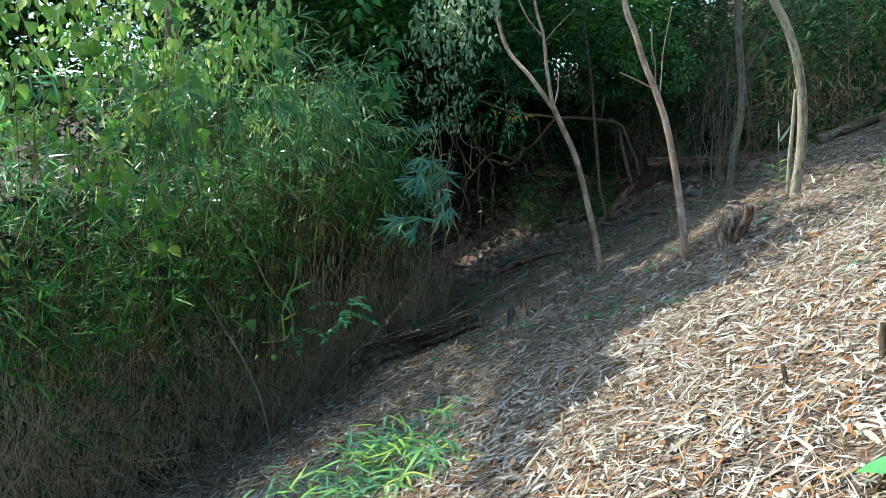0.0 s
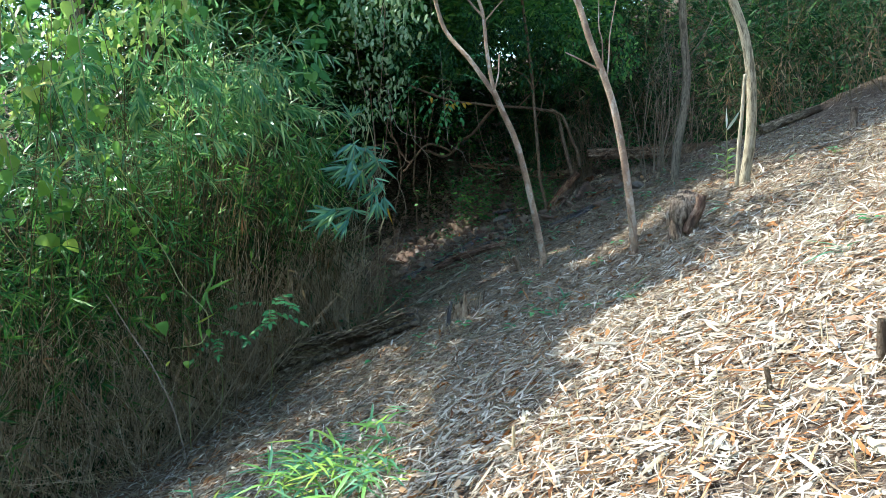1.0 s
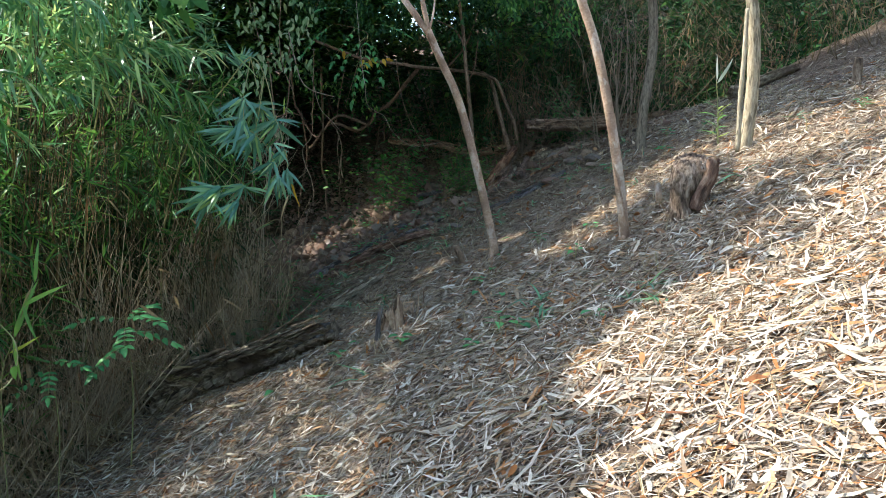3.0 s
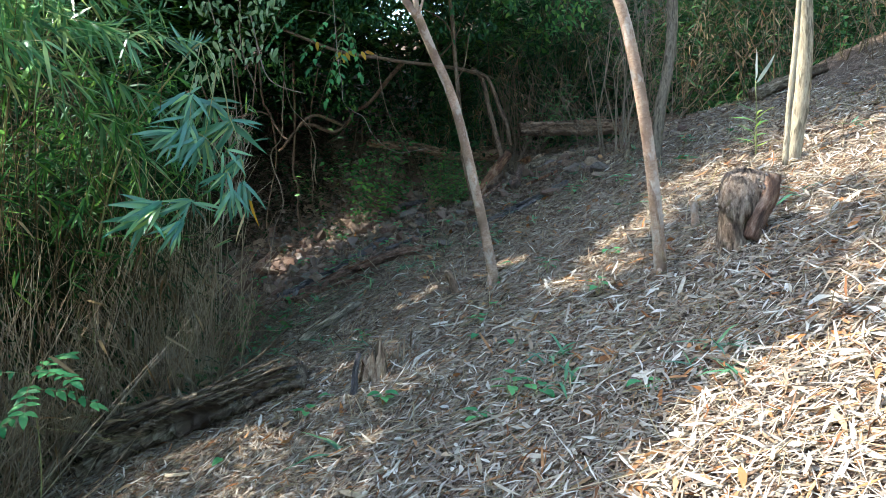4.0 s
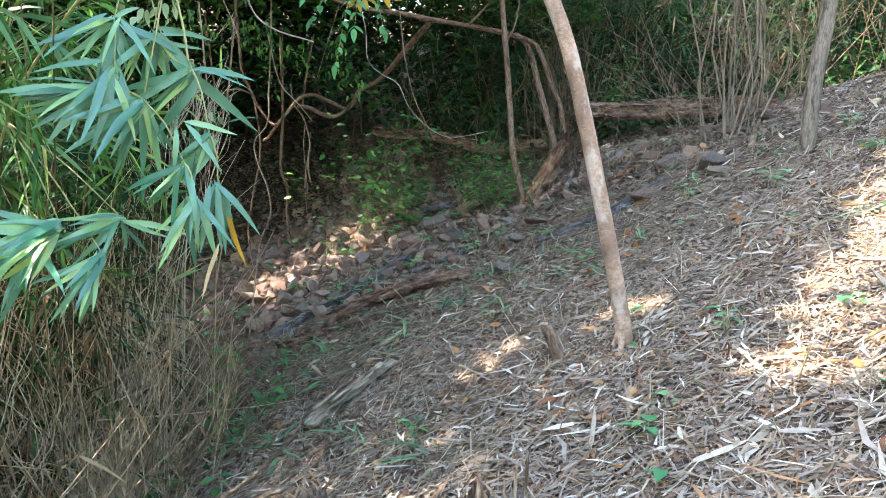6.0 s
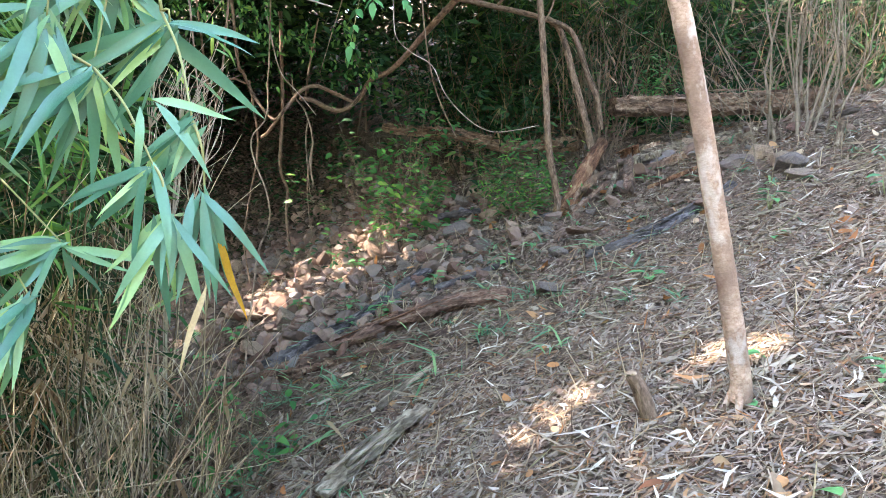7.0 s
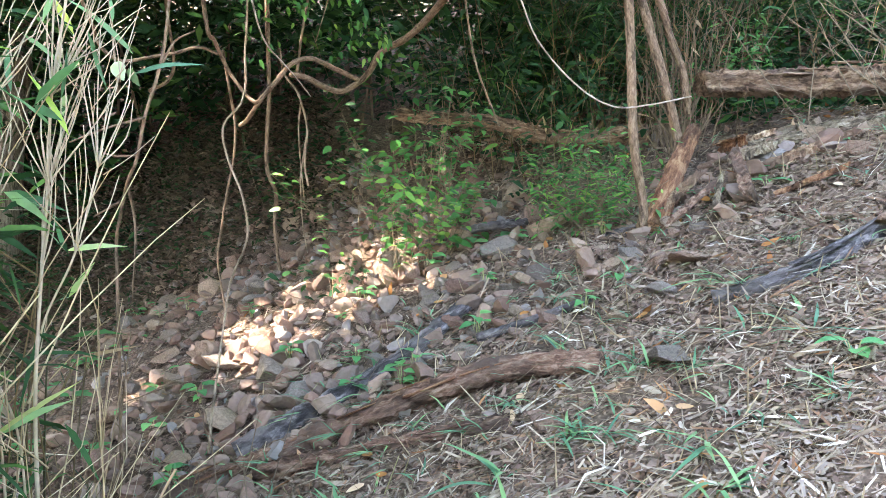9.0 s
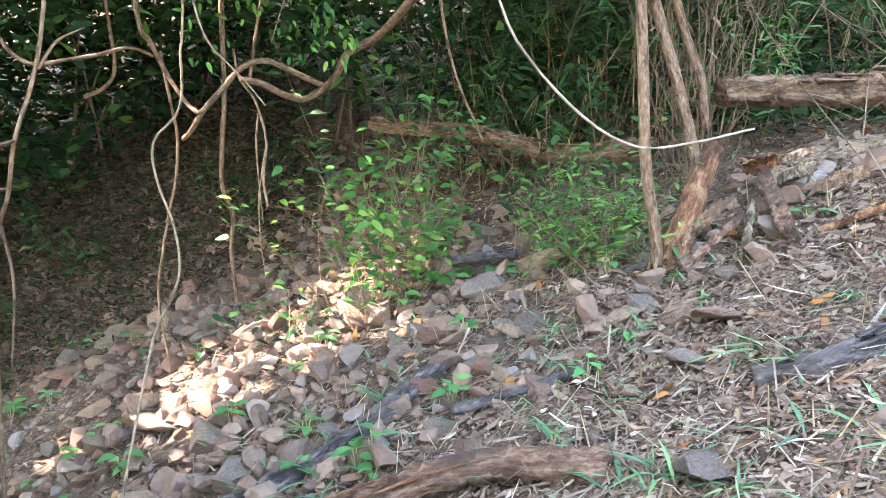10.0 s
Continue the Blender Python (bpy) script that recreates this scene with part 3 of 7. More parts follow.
    alone("dead_grass", g, M_twig, "fine dead grass lying over stones and litter", "grass", kind="stuff")
    # larger brown leaves
    g = Geo()
    n = 500
    x, y = rng.uniform(0.0, 3.4, n), rng.uniform(1.2, 9.0, n)
    g.add(*lay(rng, x, y, rng.uniform(0.03, 0.06, n), rng.uniform(0.012, 0.028, n), rng.uniform(0.006, 0.025, n), OVATE, 0.5, 0.35))
    alone("fallen_leaves", g, leaf_mat("fallen_broad_leaf", [(0.0, "8a5a34"), (0.3, "a9713f"), (0.6, "b89068"), (0.85, "cbb292"), (1.0, "7a4a30")], 0.7, 0.2, 0.2), "curled orange-brown broad leaves on the litter", "fallen leaves", kind="stuff")
    # cut stalks that stand up out of the litter
    g = Geo()
    n = 900
    x, y = rng.uniform(0.0, 3.4, n), rng.uniform(1.4, 8.2, n)
    a = np.stack([x, y, ground_z(x, y) - 0.01], 1)
    b = a + np.stack([rng.normal(0, 0.03, n), rng.normal(0, 0.03, n), rng.uniform(0.03, 0.11, n)], 1)
    g.add(*sticks(a, b, rng.uniform(0.0012, 0.003, n), 0.0012))
    n = 2000
    x, y = rng.uniform(-0.2, 3.6, n), rng.uniform(1.2, 7.2, n)
    w = scatter_dirs(rng, n, 0.05)
    w[:, 2] += (ground_z(x + w[:, 0] * 0.1, y + w[:, 1] * 0.1) - ground_z(x, y)) / 0.1
    a = np.stack([x, y, ground_z(x, y) + rng.uniform(0.006, 0.03, n)], 1)
    g.add(*sticks(a, a + w * rng.uniform(0.06, 0.26, n)[:, None], rng.uniform(0.0006, 0.0013, n), 0.0005, rng.normal(0, 0.008, (n, 3))))
    alone("cut_stalks", g, M_cane, "thin straw-coloured stalks lying and standing in the litter", "stalks", kind="stuff")


litter_fields()


def rock_mesh(seed):
    """A broken angular stone: a hull round a few points, its edges chipped and its faces a little uneven."""
    rng = np.random.default_rng(seed)
    bm = bmesh.new()
    ext = np.array((1.0, rng.uniform(0.6, 0.95), rng.uniform(0.32, 0.6)))
    for p in rng.uniform(-1, 1, (16, 3)):
        p = p / max(0.75, np.abs(p).max() ** 0.4 * np.linalg.norm(p) ** 0.6)
        bm.verts.new(p * ext * 0.85)
    out = bmesh.ops.convex_hull(bm, input=bm.verts)
    bmesh.ops.delete(bm, geom=[g for g in set(out["geom_interior"]) if isinstance(g, bmesh.types.BMVert)], context="VERTS")
    bmesh.ops.dissolve_limit(bm, angle_limit=radians(16), verts=bm.verts, edges=bm.edges)
    bmesh.ops.bevel(bm, geom=list(bm.edges), offset=0.07, segments=2, profile=0.6, affect="EDGES", clamp_overlap=True)
    bmesh.ops.triangulate(bm, faces=bm.faces)
    me = bpy.data.meshes.new("stone")
    bm.to_mesh(me)
    bm.free()
    me.materials.append(M_stone)
    return me


ROCKS = [rock_mesh(s) for s in range(14)]


def stone(rng, x, y, size, label, sink=0.3, tilt=0.35, name="stone", group="loose stones of the gully"):
    """One stone, bedded in the ground."""
    ob = new(name, ROCKS[int(rng.integers(len(ROCKS)))])
    ob.matrix_world = Matrix.LocRotScale(Vector((x, y, gz(x, y) + size * (0.42 - sink * 0.6))) * K, Euler((rng.normal(0, tilt), rng.normal(0, tilt) - 0.2, rng.uniform(0, 6.28))), Vector((size, size * rng.uniform(0.8, 1.1), size * rng.uniform(0.75, 1.15))) * K)
    return tagged(ob, label, "stone", group)


def stones():
    rng = np.random.default_rng(21)
    for x, y, s, words in ((-0.14, 10.05, 0.115, "large rounded grey-brown boulder half sunk in the gully bed"), (-0.42, 9.95, 0.07, "flat-topped brown boulder in the gully bed"),
                           (-0.2, 8.5, 0.085, "angular pale grey stone among leaf litter"), (0.33, 8.66, 0.06, "reddish-brown wedge-shaped stone in the gully"), (0.47, 8.4, 0.055, "tan block of split stone in the sun"),
                           (0.30, 8.22, 0.05, "rounded ochre stone on the gully bed"), (0.86, 8.12, 0.05, "smooth grey-green stone beside the blackened log"), (0.72, 8.35, 0.04, "greyish pink stone leaning on its neighbours"),
                           (0.90, 7.05, 0.05, "flat grey stone lying on leaf litter"), (1.2, 7.04, 0.10, "broad flat brown stone bedded in the slope"), (1.42, 7.72, 0.075, "flat mauve-grey stone on the slope"),
                           (1.52, 7.5, 0.085, "flat tan stone on the slope"), (1.62, 7.72, 0.05, "grey stone under the rotten snag"), (1.18, 8.02, 0.05, "grey stone on the gully edge"),
                           (2.15, 8.16, 0.105, "pale brown boulder under the fallen log"), (2.4, 8.1, 0.09, "brown boulder beside the fallen log"), (1.95, 7.95, 0.05, "angular pale stone below the fallen log"),
                           (0.725, 3.26, 0.035, "small dark flat stone in the litter"), (1.25, 7.4, 0.05, "brown stone in the litter"), (1.05, 7.9, 0.055, "light grey stone in the litter"), (0.05, 7.95, 0.06, "grey stone half sunk in the litter"), (-0.05, 9.2, 0.07, "brown stone in the gully bed")):
        ob = stone(rng, x, y, s, words, 0.4, 0.08)
        if words.startswith("flat") or words.startswith("broad flat"):
            ob.rotation_euler = (0.0, -0.25, ob.rotation_euler.z)
            ob.scale = Vector((1.25, 1.0, 0.5)) * s * K
    made = 0
    while made < 205:
        x, y = rng.uniform(-0.8, 2.2), rng.uniform(7.5, 11.2)
        d = math.exp(-((x - 0.55 - 0.1 * (9 - y)) / 0.95) ** 2) * (0.5 + 0.5 * (y > 8.0))
        if rng.random() > d:
            continue
        s = float(np.clip(rng.lognormal(-2.9, 0.42), 0.025, 0.11))
        stone(rng, x, y, s, "broken angular brown and grey stone on the gully bed", 0.2)
        made += 1
    made = 0
    while made < 92:
        x, y = rng.uniform(0.75, 2.7), rng.uniform(6.75, 8.4)
        if y < 7.5 - 0.45 * (x - 0.9) + rng.normal(0, 0.12):
            continue
        s = float(np.clip(rng.lognormal(-3.0, 0.45), 0.022, 0.10))
        stone(rng, x, y, s, "flat grey-brown stone bedded in the slope's litter", 0.42, 0.15)
        made += 1
    rubble = []
    made = 0
    while made < 44:
        x, y = rng.uniform(-0.75, 0.5), rng.uniform(7.45, 8.7)
        if x < -0.55 + 0.5 * (8.4 - y):
            continue
        rubble.append((x, y, float(np.clip(rng.lognormal(-3.25, 0.45), 0.018, 0.07))))
        made += 1
    for k in range(46):
        x = rng.uniform(1.62, 2.75)
        y = rng.normal(8.0 - 0.06 * (x - 1.7), 0.13)
        rubble.append((x, y, float(np.clip(rng.lognormal(-3.1, 0.4), 0.022, 0.07))))
    g = Geo()
    base = []
    for s in range(6):
        bm = bmesh.new()
        bmesh.ops.create_icosphere(bm, subdivisions=1, radius=1.0)
        v = np.array([w.co for w in bm.verts]) * np.array((1, 0.8, 0.6)) * (1 + 0.25 * np.random.default_rng(s).normal(0, 1, (len(bm.verts), 1)))
        f = np.array([[w.index for w in p.verts] for p in bm.faces])
        base.append((v, f))
        bm.free()
    n = 3300
    x, y = rng.uniform(-2.2, 2.6, n), rng.uniform(7.2, 10.6, n)
    keep = rng.random(n) < np.exp(-((x - 0.3) / 1.4) ** 2)
    for px, py in zip(x[keep], y[keep]):
        v, f = base[int(rng.integers(6))]
        s = rng.uniform(0.006, 0.022) * (1.6 if py > 10 else 1)
        c, q = math.cos(px * 91), math.sin(px * 91)
        r = np.array(((c, -q, 0), (q, c, 0), (0, 0, 1)))
        g.add(v @ r.T * s + np.array((px, py, gz(px, py) + s * 0.2)), f)
    chunk = []
    for s in range(8):
        q = np.random.default_rng(400 + s)
        bm = bmesh.new()
        bmesh.ops.create_icosphere(bm, subdivisions=2, radius=1.0)
        v = np.array([w.co for w in bm.verts])
        for _ in range(12):
            d = unit(q.normal(0, 1, 3))
            v = v - np.maximum(0, v @ d - q.uniform(0.35, 0.62))[:, None] * d
        chunk.append((v * np.array((1.15, q.uniform(0.7, 1), q.uniform(0.5, 0.8))), np.array([[w.index for w in p.verts] for p in bm.faces])))
        bm.free()
    n = 3300
    x, y = rng.uniform(-1.2, 2.3, n), rng.uniform(7.5, 11.0, n)
    x[-180:], y[-180:] = rng.uniform(-0.5, 0.7, 180), rng.uniform(7.4, 8.6, 180)
    keep = (np.arange(n) > n - 180) | (rng.random(n) < np.exp(-((x - 0.6 - 0.12 * (9 - y)) / 0.8) ** 2) * np.interp(y, (7.5, 8.1, 9.6, 11), (0.35, 1, 1, 0.4)))
    for px, py, s in [(px, py, float(np.clip(rng.lognormal(-3.5, 0.4), 0.014, 0.06))) for px, py in zip(x[keep], y[keep])] + rubble:
        v, f = chunk[int(rng.integers(8))]
        m = np.array(Euler((rng.normal(0, 0.5), rng.normal(0, 0.5), rng.uniform(0, 6.28))).to_matrix())
        g.add(v @ m.T * s + np.array((px, py, gz(px, py) + s * rng.uniform(0.1, 0.6))), f)
    alone("gravel", g, M_gravel, "small broken stones covering the gully bed", "gravel", kind="stuff", smooth=False)


stones()

# ---- stumps and fallen wood ----
def log(name, pts, r0, r1, mat, label, category="fallen log", seed=0, rough=0.09, flat=0.8, seg=14, splits=0, mat_split=None, group="", level=False):
    """A fallen log with uneven bark, broken ends and slabs of split bark as parts."""
    pts = [(x, y, h if level else gz(x, y) + h) for x, y, h in pts]
    ob = thing(name, pts[0], label, category, group)
    part("wood", Geo().add(*tube(pts, r0, r1, seg + 8, 0.014, rough * 1.5, seed, flat, knots=0.07)), mat, ob)
    rng = np.random.default_rng(seed + 5)
    c = spline(pts, 0.03)
    for k in range(splits):
        i = int(rng.integers(2, max(3, len(c) - 8)))
        j = min(len(c) - 1, i + int(rng.integers(4, 10)))
        rr = r0 + (r1 - r0) * i / len(c)
        off = np.array((rng.normal(0, 0.3), -0.3 - rng.random() * 0.4, 0.75)) * rr
        seg_pts = c[i:j:2] + off + rng.normal(0, 0.2, 3) * rr
        if len(seg_pts) > 2:
            part("bark_slab", Geo().add(*tube(seg_pts, rr * rng.uniform(0.15, 0.36), rr * 0.1, 7, 0.02, 0.4, seed + k, 0.4)), mat_split or mat, ob)
    return ob


log("rotten_log", [(-0.62, 5.88, 0.05), (-0.35, 5.81, 0.06), (-0.05, 5.73, 0.06), (0.28, 5.63, 0.05)], 0.125, 0.075, M_greylog, "grey rotten log crumbling beside the bamboo thicket", seed=1, rough=0.22, flat=0.75, splits=60)
log("rotten_slab", [(0.0, 5.71, 0.07), (0.13, 5.68, 0.085), (0.27, 5.63, 0.07)], 0.055, 0.045, M_blacklog, "blackened ridged end of a rotten log", "wood", 2, 0.2, 0.7, 12, 14, M_brownlog)
log("dead_branch", [(-0.35, 5.84, 0.11), (0.05, 5.72, 0.19), (0.22, 5.66, 0.27)], 0.008, 0.004, M_greylog, "thin dead branch leaning on the rotten log", "branch", 4, 0.05, 1.0, 6)
log("split_log_piece", [(0.30, 6.38, 0.02), (0.47, 6.46, 0.03), (0.62, 6.54, 0.03)], 0.034, 0.024, M_palelog, "pale crumbling split log piece half buried in litter", "wood", 9, 0.2, 0.6, 10, 5)
log("split_log_piece", [(0.52, 6.74, 0.02), (0.62, 6.79, 0.022), (0.72, 6.83, 0.02)], 0.018, 0.012, M_palelog, "small pale splinter of wood lying in litter", "wood", 10, 0.14, 0.6, 8)
log("brown_log", [(-0.25, 7.78, 0.01), (0.15, 7.68, 0.0), (0.40, 7.62, 0.012), (0.64, 7.50, 0.03), (0.90, 7.36, 0.038), (1.10, 7.17, 0.005)], 0.04, 0.042, M_brownlog, "curved reddish-brown log with peeling bark on the slope", seed=12, rough=0.15, splits=14, mat_split=M_rotred)
log("brown_log", [(0.28, 7.55, 0.02), (0.55, 7.38, 0.003), (0.85, 7.14, 0.0)], 0.032, 0.025, M_brownlog, "low rotten red-brown log sunk in the litter", seed=14, rough=0.2, splits=4)
log("blackened_log", [(0.22, 7.78, 0.01), (0.52, 7.82, 0.015), (0.74, 7.84, 0.018), (0.99, 7.97, 0.02)], 0.04, 0.028, M_blacklog, "blackened cracked log lying among the stones", seed=15, rough=0.1, splits=6)
log("blackened_log", [(0.94, 7.70, 0.02), (1.08, 7.62, 0.02), (1.24, 7.55, 0.02)], 0.014, 0.01, M_blacklog, "thin blackened branch lying among the stones", "branch", 16, 0.08, 1.0, 8)
log("blackened_log", [(1.42, 7.20, 0.005), (1.56, 7.11, 0.012), (1.74, 7.10, 0.014), (2.0, 7.14, 0.008)], 0.034, 0.026, M_blacklog, "dark charred log lying across the slope", seed=17, rough=0.1, splits=6)
log("rotten_slab", [(1.50, 8.02, 0.0), (1.66, 7.93, 0.02)], 0.02, 0.015, M_blacklog, "black splinter of wood under the snag", "wood", 20, 0.2, 0.6, 8)
log("dark_branch", [(1.0, 8.75, 0.03), (1.2, 8.62, 0.04), (1.36, 8.42, 0.05)], 0.02, 0.014, M_blacklog, "dark branch lying under the seedlings", "branch", 22, 0.08, 1.0, 8)
log("fallen_tree", [(2.08, 8.38, 1.12), (2.45, 8.36, 1.13), (2.85, 8.33, 1.145), (3.6, 8.26, 1.18)], 0.052, 0.075, M_oldlog, "thick weathered brown tree trunk fallen across the slope", seed=23, rough=0.12, flat=0.9, splits=10, level=True)
log("fallen_branch", [(2.12, 8.26, 0.03), (2.5, 8.24, 0.0), (3.0, 8.15, 0.02)], 0.026, 0.022, M_greylog, "grey branch lying below the fallen trunk", "branch", 24, 0.08, 1.0, 8, 2)
log("fallen_branch", [(2.25, 8.12, 0.03), (2.6, 8.02, 0.02), (3.1, 7.9, 0.0)], 0.028, 0.022, M_greylog, "long grey branch resting on the slope", "branch", 25, 0.1, 0.8, 8, 3)
log("fallen_tree", [(1.06, 9.52, 0.52), (1.25, 9.4, 0.43), (1.48, 9.28, 0.34), (1.75, 9.0, 0.2), (2.05, 8.75, 0.12)], 0.035, 0.05, M_oldlog, "rotten red-brown trunk leaning over the gully", seed=26, rough=0.12, splits=8)
log("fallen_branch", [(3.25, 7.12, 0.04), (3.45, 7.08, 0.05), (3.7, 7.02, 0.03)], 0.055, 0.035, M_greylog, "grey fallen branch below the far brush", "branch", 27, 0.12, 0.8, 8, 3)


def shard(a, b, width, mat, label, seed, thick=0.3, turn=0.0):
    """A ragged, bowed plate of rotten bark or wood from a to b; heights count from the ground."""
    rng = np.random.default_rng(seed)
    a, b = (np.array((x, y, gz(x, y) + h)) for x, y, h in (a, b))
    n, m = 26, 9
    width = width * 0.66
    b = a + (b - a) * 0.85
    w = b - a
    side = unit(np.cross(w, (math.sin(turn), 0.0, math.cos(turn))))
    up = unit(np.cross(side, w))
    ends = rng.uniform(-0.2, 0.06, (2, m))
    col = rng.normal(0, 0.12, m) * width
    pit = rng.normal(0, 0.07, (n, m)) * width
    pit[1:] = (pit[1:] + pit[:-1]) * 0.8
    wide = width * (0.75 + 0.25 * np.sin(np.linspace(0.3, 2.8, n))) * rng.uniform(0.7, 1.15, n)
    rows = []
    for face in (1, -1):
        for i in range(n):
            for j in range(m):
                v = j / (m - 1) * 2 - 1
                u = i / (n - 1)
                u = u + (1 - u) * -ends[0, j] + u * ends[1, j]
                ridge = col[j] + pit[i, j]
                rows.append(a + w * u + side * (v * wide[i]) + up * (width * (0.35 - 0.5 * v * v) + ridge + face * width * thick * 0.5 * (1.05 - 0.6 * v * v)))
    f = []
    for k in (0, n * m):
        for i in range(n - 1):
            for j in range(m - 1):
                p, q, r, t = k + i * m + j, k + i * m + j + 1, k + (i + 1) * m + j + 1, k + (i + 1) * m + j
                f += [(p, q, r), (p, r, t)] if k == 0 else [(p, r, q), (p, t, r)]
    rim = [(i, 0) for i in range(n)] + [(n - 1, j) for j in range(1, m)] + [(i, m - 1) for i in range(n - 2, -1, -1)] + [(0, j) for j in range(m - 2, 0, -1)]
    for (i, j), (k, l) in zip(rim, rim[1:] + rim[:1]):
        p, q = i * m + j, k * m + l
        f += [(p, q, q + n * m), (p, q + n * m, p + n * m)]
    return alone("bark_piece", Geo().add(np.array(rows), np.array(f)), mat, label, "wood", "rotten bark below the snag", smooth=False)


shard((1.98, 7.98, 0.1), (1.76, 7.52, 0.03), 0.042, M_brownlog, "crumbling slab of rotten brown bark below the snag", 1, 0.6, 0.4)
shard((1.56, 7.86, 0.03), (1.84, 7.90, 0.12), 0.045, M_oldlog, "dark rotten slab of wood at the foot of the snag", 2, 0.5, -0.5)
shard((1.6, 7.80, 0.02), (1.86, 7.83, 0.08), 0.03, M_brownlog, "dark rotten slab of wood at the foot of the snag", 3, 0.4, -0.7)
shard((1.70, 7.66, 0.015), (1.86, 7.86, 0.1), 0.017, M_greylog, "short grey stick propped under the bark slab", 4, 1.2)
shard((1.93, 8.02, 0.07), (2.2, 7.96, 0.05), 0.05, M_greylog, "flaking grey bark plate lying among stones", 5, 0.3)
shard((2.02, 7.86, 0.03), (2.3, 7.72, 0.03), 0.045, M_oldlog, "flaking brown bark plate lying among stones", 6, 0.3)
shard((2.0, 8.12, 0.1), (2.06, 7.98, 0.12), 0.04, M_rotred, "curled red-brown bark piece lying among stones", 7, 0.2, 0.8)
shard((2.06, 8.04, 0.1), (2.16, 7.96, 0.1), 0.032, M_rotpale, "pale curled bark piece lying among stones", 8, 0.2, -0.6)
shard((1.9, 7.62, 0.015), (2.1, 7.5, 0.02), 0.028, M_rotred, "red-brown bark piece lying in the litter", 9, 0.3)
shard((2.2, 7.6, 0.015), (2.42, 7.62, 0.02), 0.03, M_oldlog, "red-brown bark piece lying in the litter", 10, 0.3)
shard((1.62, 7.55, 0.01), (1.72, 7.42, 0.015), 0.03, M_greylog, "grey bark piece lying in the litter", 11, 0.3)
shard((2.4, 7.9, 0.02), (2.66, 7.82, 0.03), 0.04, M_greylog, "grey bark piece lying in the litter", 12, 0.3)


def grain_tube(geo, pts, r0, r1, seed, seg, rough, flat=1.0):
    geo.add(*tube(pts, r0, r1, seg, 0.012, rough, seed, flat))


def big_stump():
    x, y = 1.705, 4.75
    z = gz(x, y)
    ob = thing("tree_stump", (x, y, z), "weathered grey-brown rounded stump with a cut side stem", "tree stump")
    rng = np.random.default_rng(31)
    seg, n = 44, 34
    ang = np.arange(seg) / seg * 2 * np.pi
    k = np.linspace(0, 1, n)
    rise = np.interp(k, (0, 0.45, 0.7, 0.88, 1), (-0.10, 0.08, 0.18, 0.235, 0.245))
    wide = np.interp(k, (0, 0.2, 0.45, 0.62, 0.78, 0.9, 1), (0.074, 0.074, 0.080, 0.086, 0.076, 0.046, 0.0))
    lump = 1 + 0.12 * np.sin(3 * ang[None] + 0.6 + 3 * k[:, None]) + 0.05 * np.sin(5 * ang[None] - 3 * k[:, None]) + 0.03 * np.sin(9 * ang[None] + 8 * k[:, None]) + 0.018 * rng.normal(0, 1, (n, seg))
    hollow = 0.036 * np.exp(-((np.angle(np.exp(1j * (ang[None] - 4.55))) / 0.22) ** 2 + ((k[:, None] - 0.42) / 0.1) ** 2)) + 0.03 * np.exp(-((np.angle(np.exp(1j * (ang[None] - 5.1))) / 0.2) ** 2 + ((k[:, None] - 0.28) / 0.1) ** 2))
    r = wide[:, None] * lump - hollow
    v = np.stack([x - 0.015 + r * np.cos(ang) + 0.03 * k[:, None], y + r * np.sin(ang) * 0.85 + 0.03 * k[:, None], z + rise[:, None] + 0.05 * r / 0.12 * np.sin(ang + 0.4) * k[:, None] + 0.004 * rng.normal(0, 1, (n, seg))], -1)
    i, j = np.meshgrid(np.arange(n - 1), np.arange(seg), indexing="ij")
    p, q = i * seg + j, i * seg + (j + 1) % seg
    f = np.concatenate([np.stack([p, q, q + seg], -1).reshape(-1, 3), np.stack([p, q + seg, p + seg], -1).reshape(-1, 3)])
    part("stump_body", Geo().add(v.reshape(-1, 3), f), M_stump, ob)
    g = Geo()
    grain_tube(g, [(x + 0.0, y - 0.03, z + 0.02), (x + 0.035, y - 0.036, z + 0.10), (x + 0.068, y - 0.04, z + 0.16), (x + 0.082, y - 0.038, z + 0.232)], 0.038, 0.025, 41, 14, 0.07)
    stub = part("side_stem", g, M_brownlog, ob, "red-brown cut side stem")
    part("cut_face", Geo().add(*tube([(x + 0.082, y - 0.038, z + 0.2325), (x + 0.0823, y - 0.038, z + 0.236)], 0.022, 0.02, 12, 0.01, 0.05, 3)), M_rotpale, stub, "pale cut face")
    g = Geo()
    for m in range(9):
        o = np.array((x + 0.035, y - 0.052, z + 0.205)) + rng.normal(0, 0.010, 3) * np.array((1, 0.3, 1))
        g.add(*tube([o, o + np.array((0.001, -0.003, 0.001))], 0.006, 0.004, 7, 0.01, 0.3, m))
    part("lichen_patch", g, M_palevine, ob, "white lichen patch")


def rotten_stub():
    x, y = 0.50, 5.22
    z = gz(x, y)
    ob = thing("rotten_stub", (x, y, z), "crumbling pale rotten tree stub with a dark bark flake", "tree stump")
    rng = np.random.default_rng(51)
    seg, n = 30, 22
    ang, k = np.arange(seg) / seg * 2 * np.pi, np.linspace(0, 1, n)
    crest = 0.10 + 0.05 * np.sin(ang + 2.6) + 0.02 * np.sin(5 * ang) + 0.018 * rng.normal(0, 1, seg)
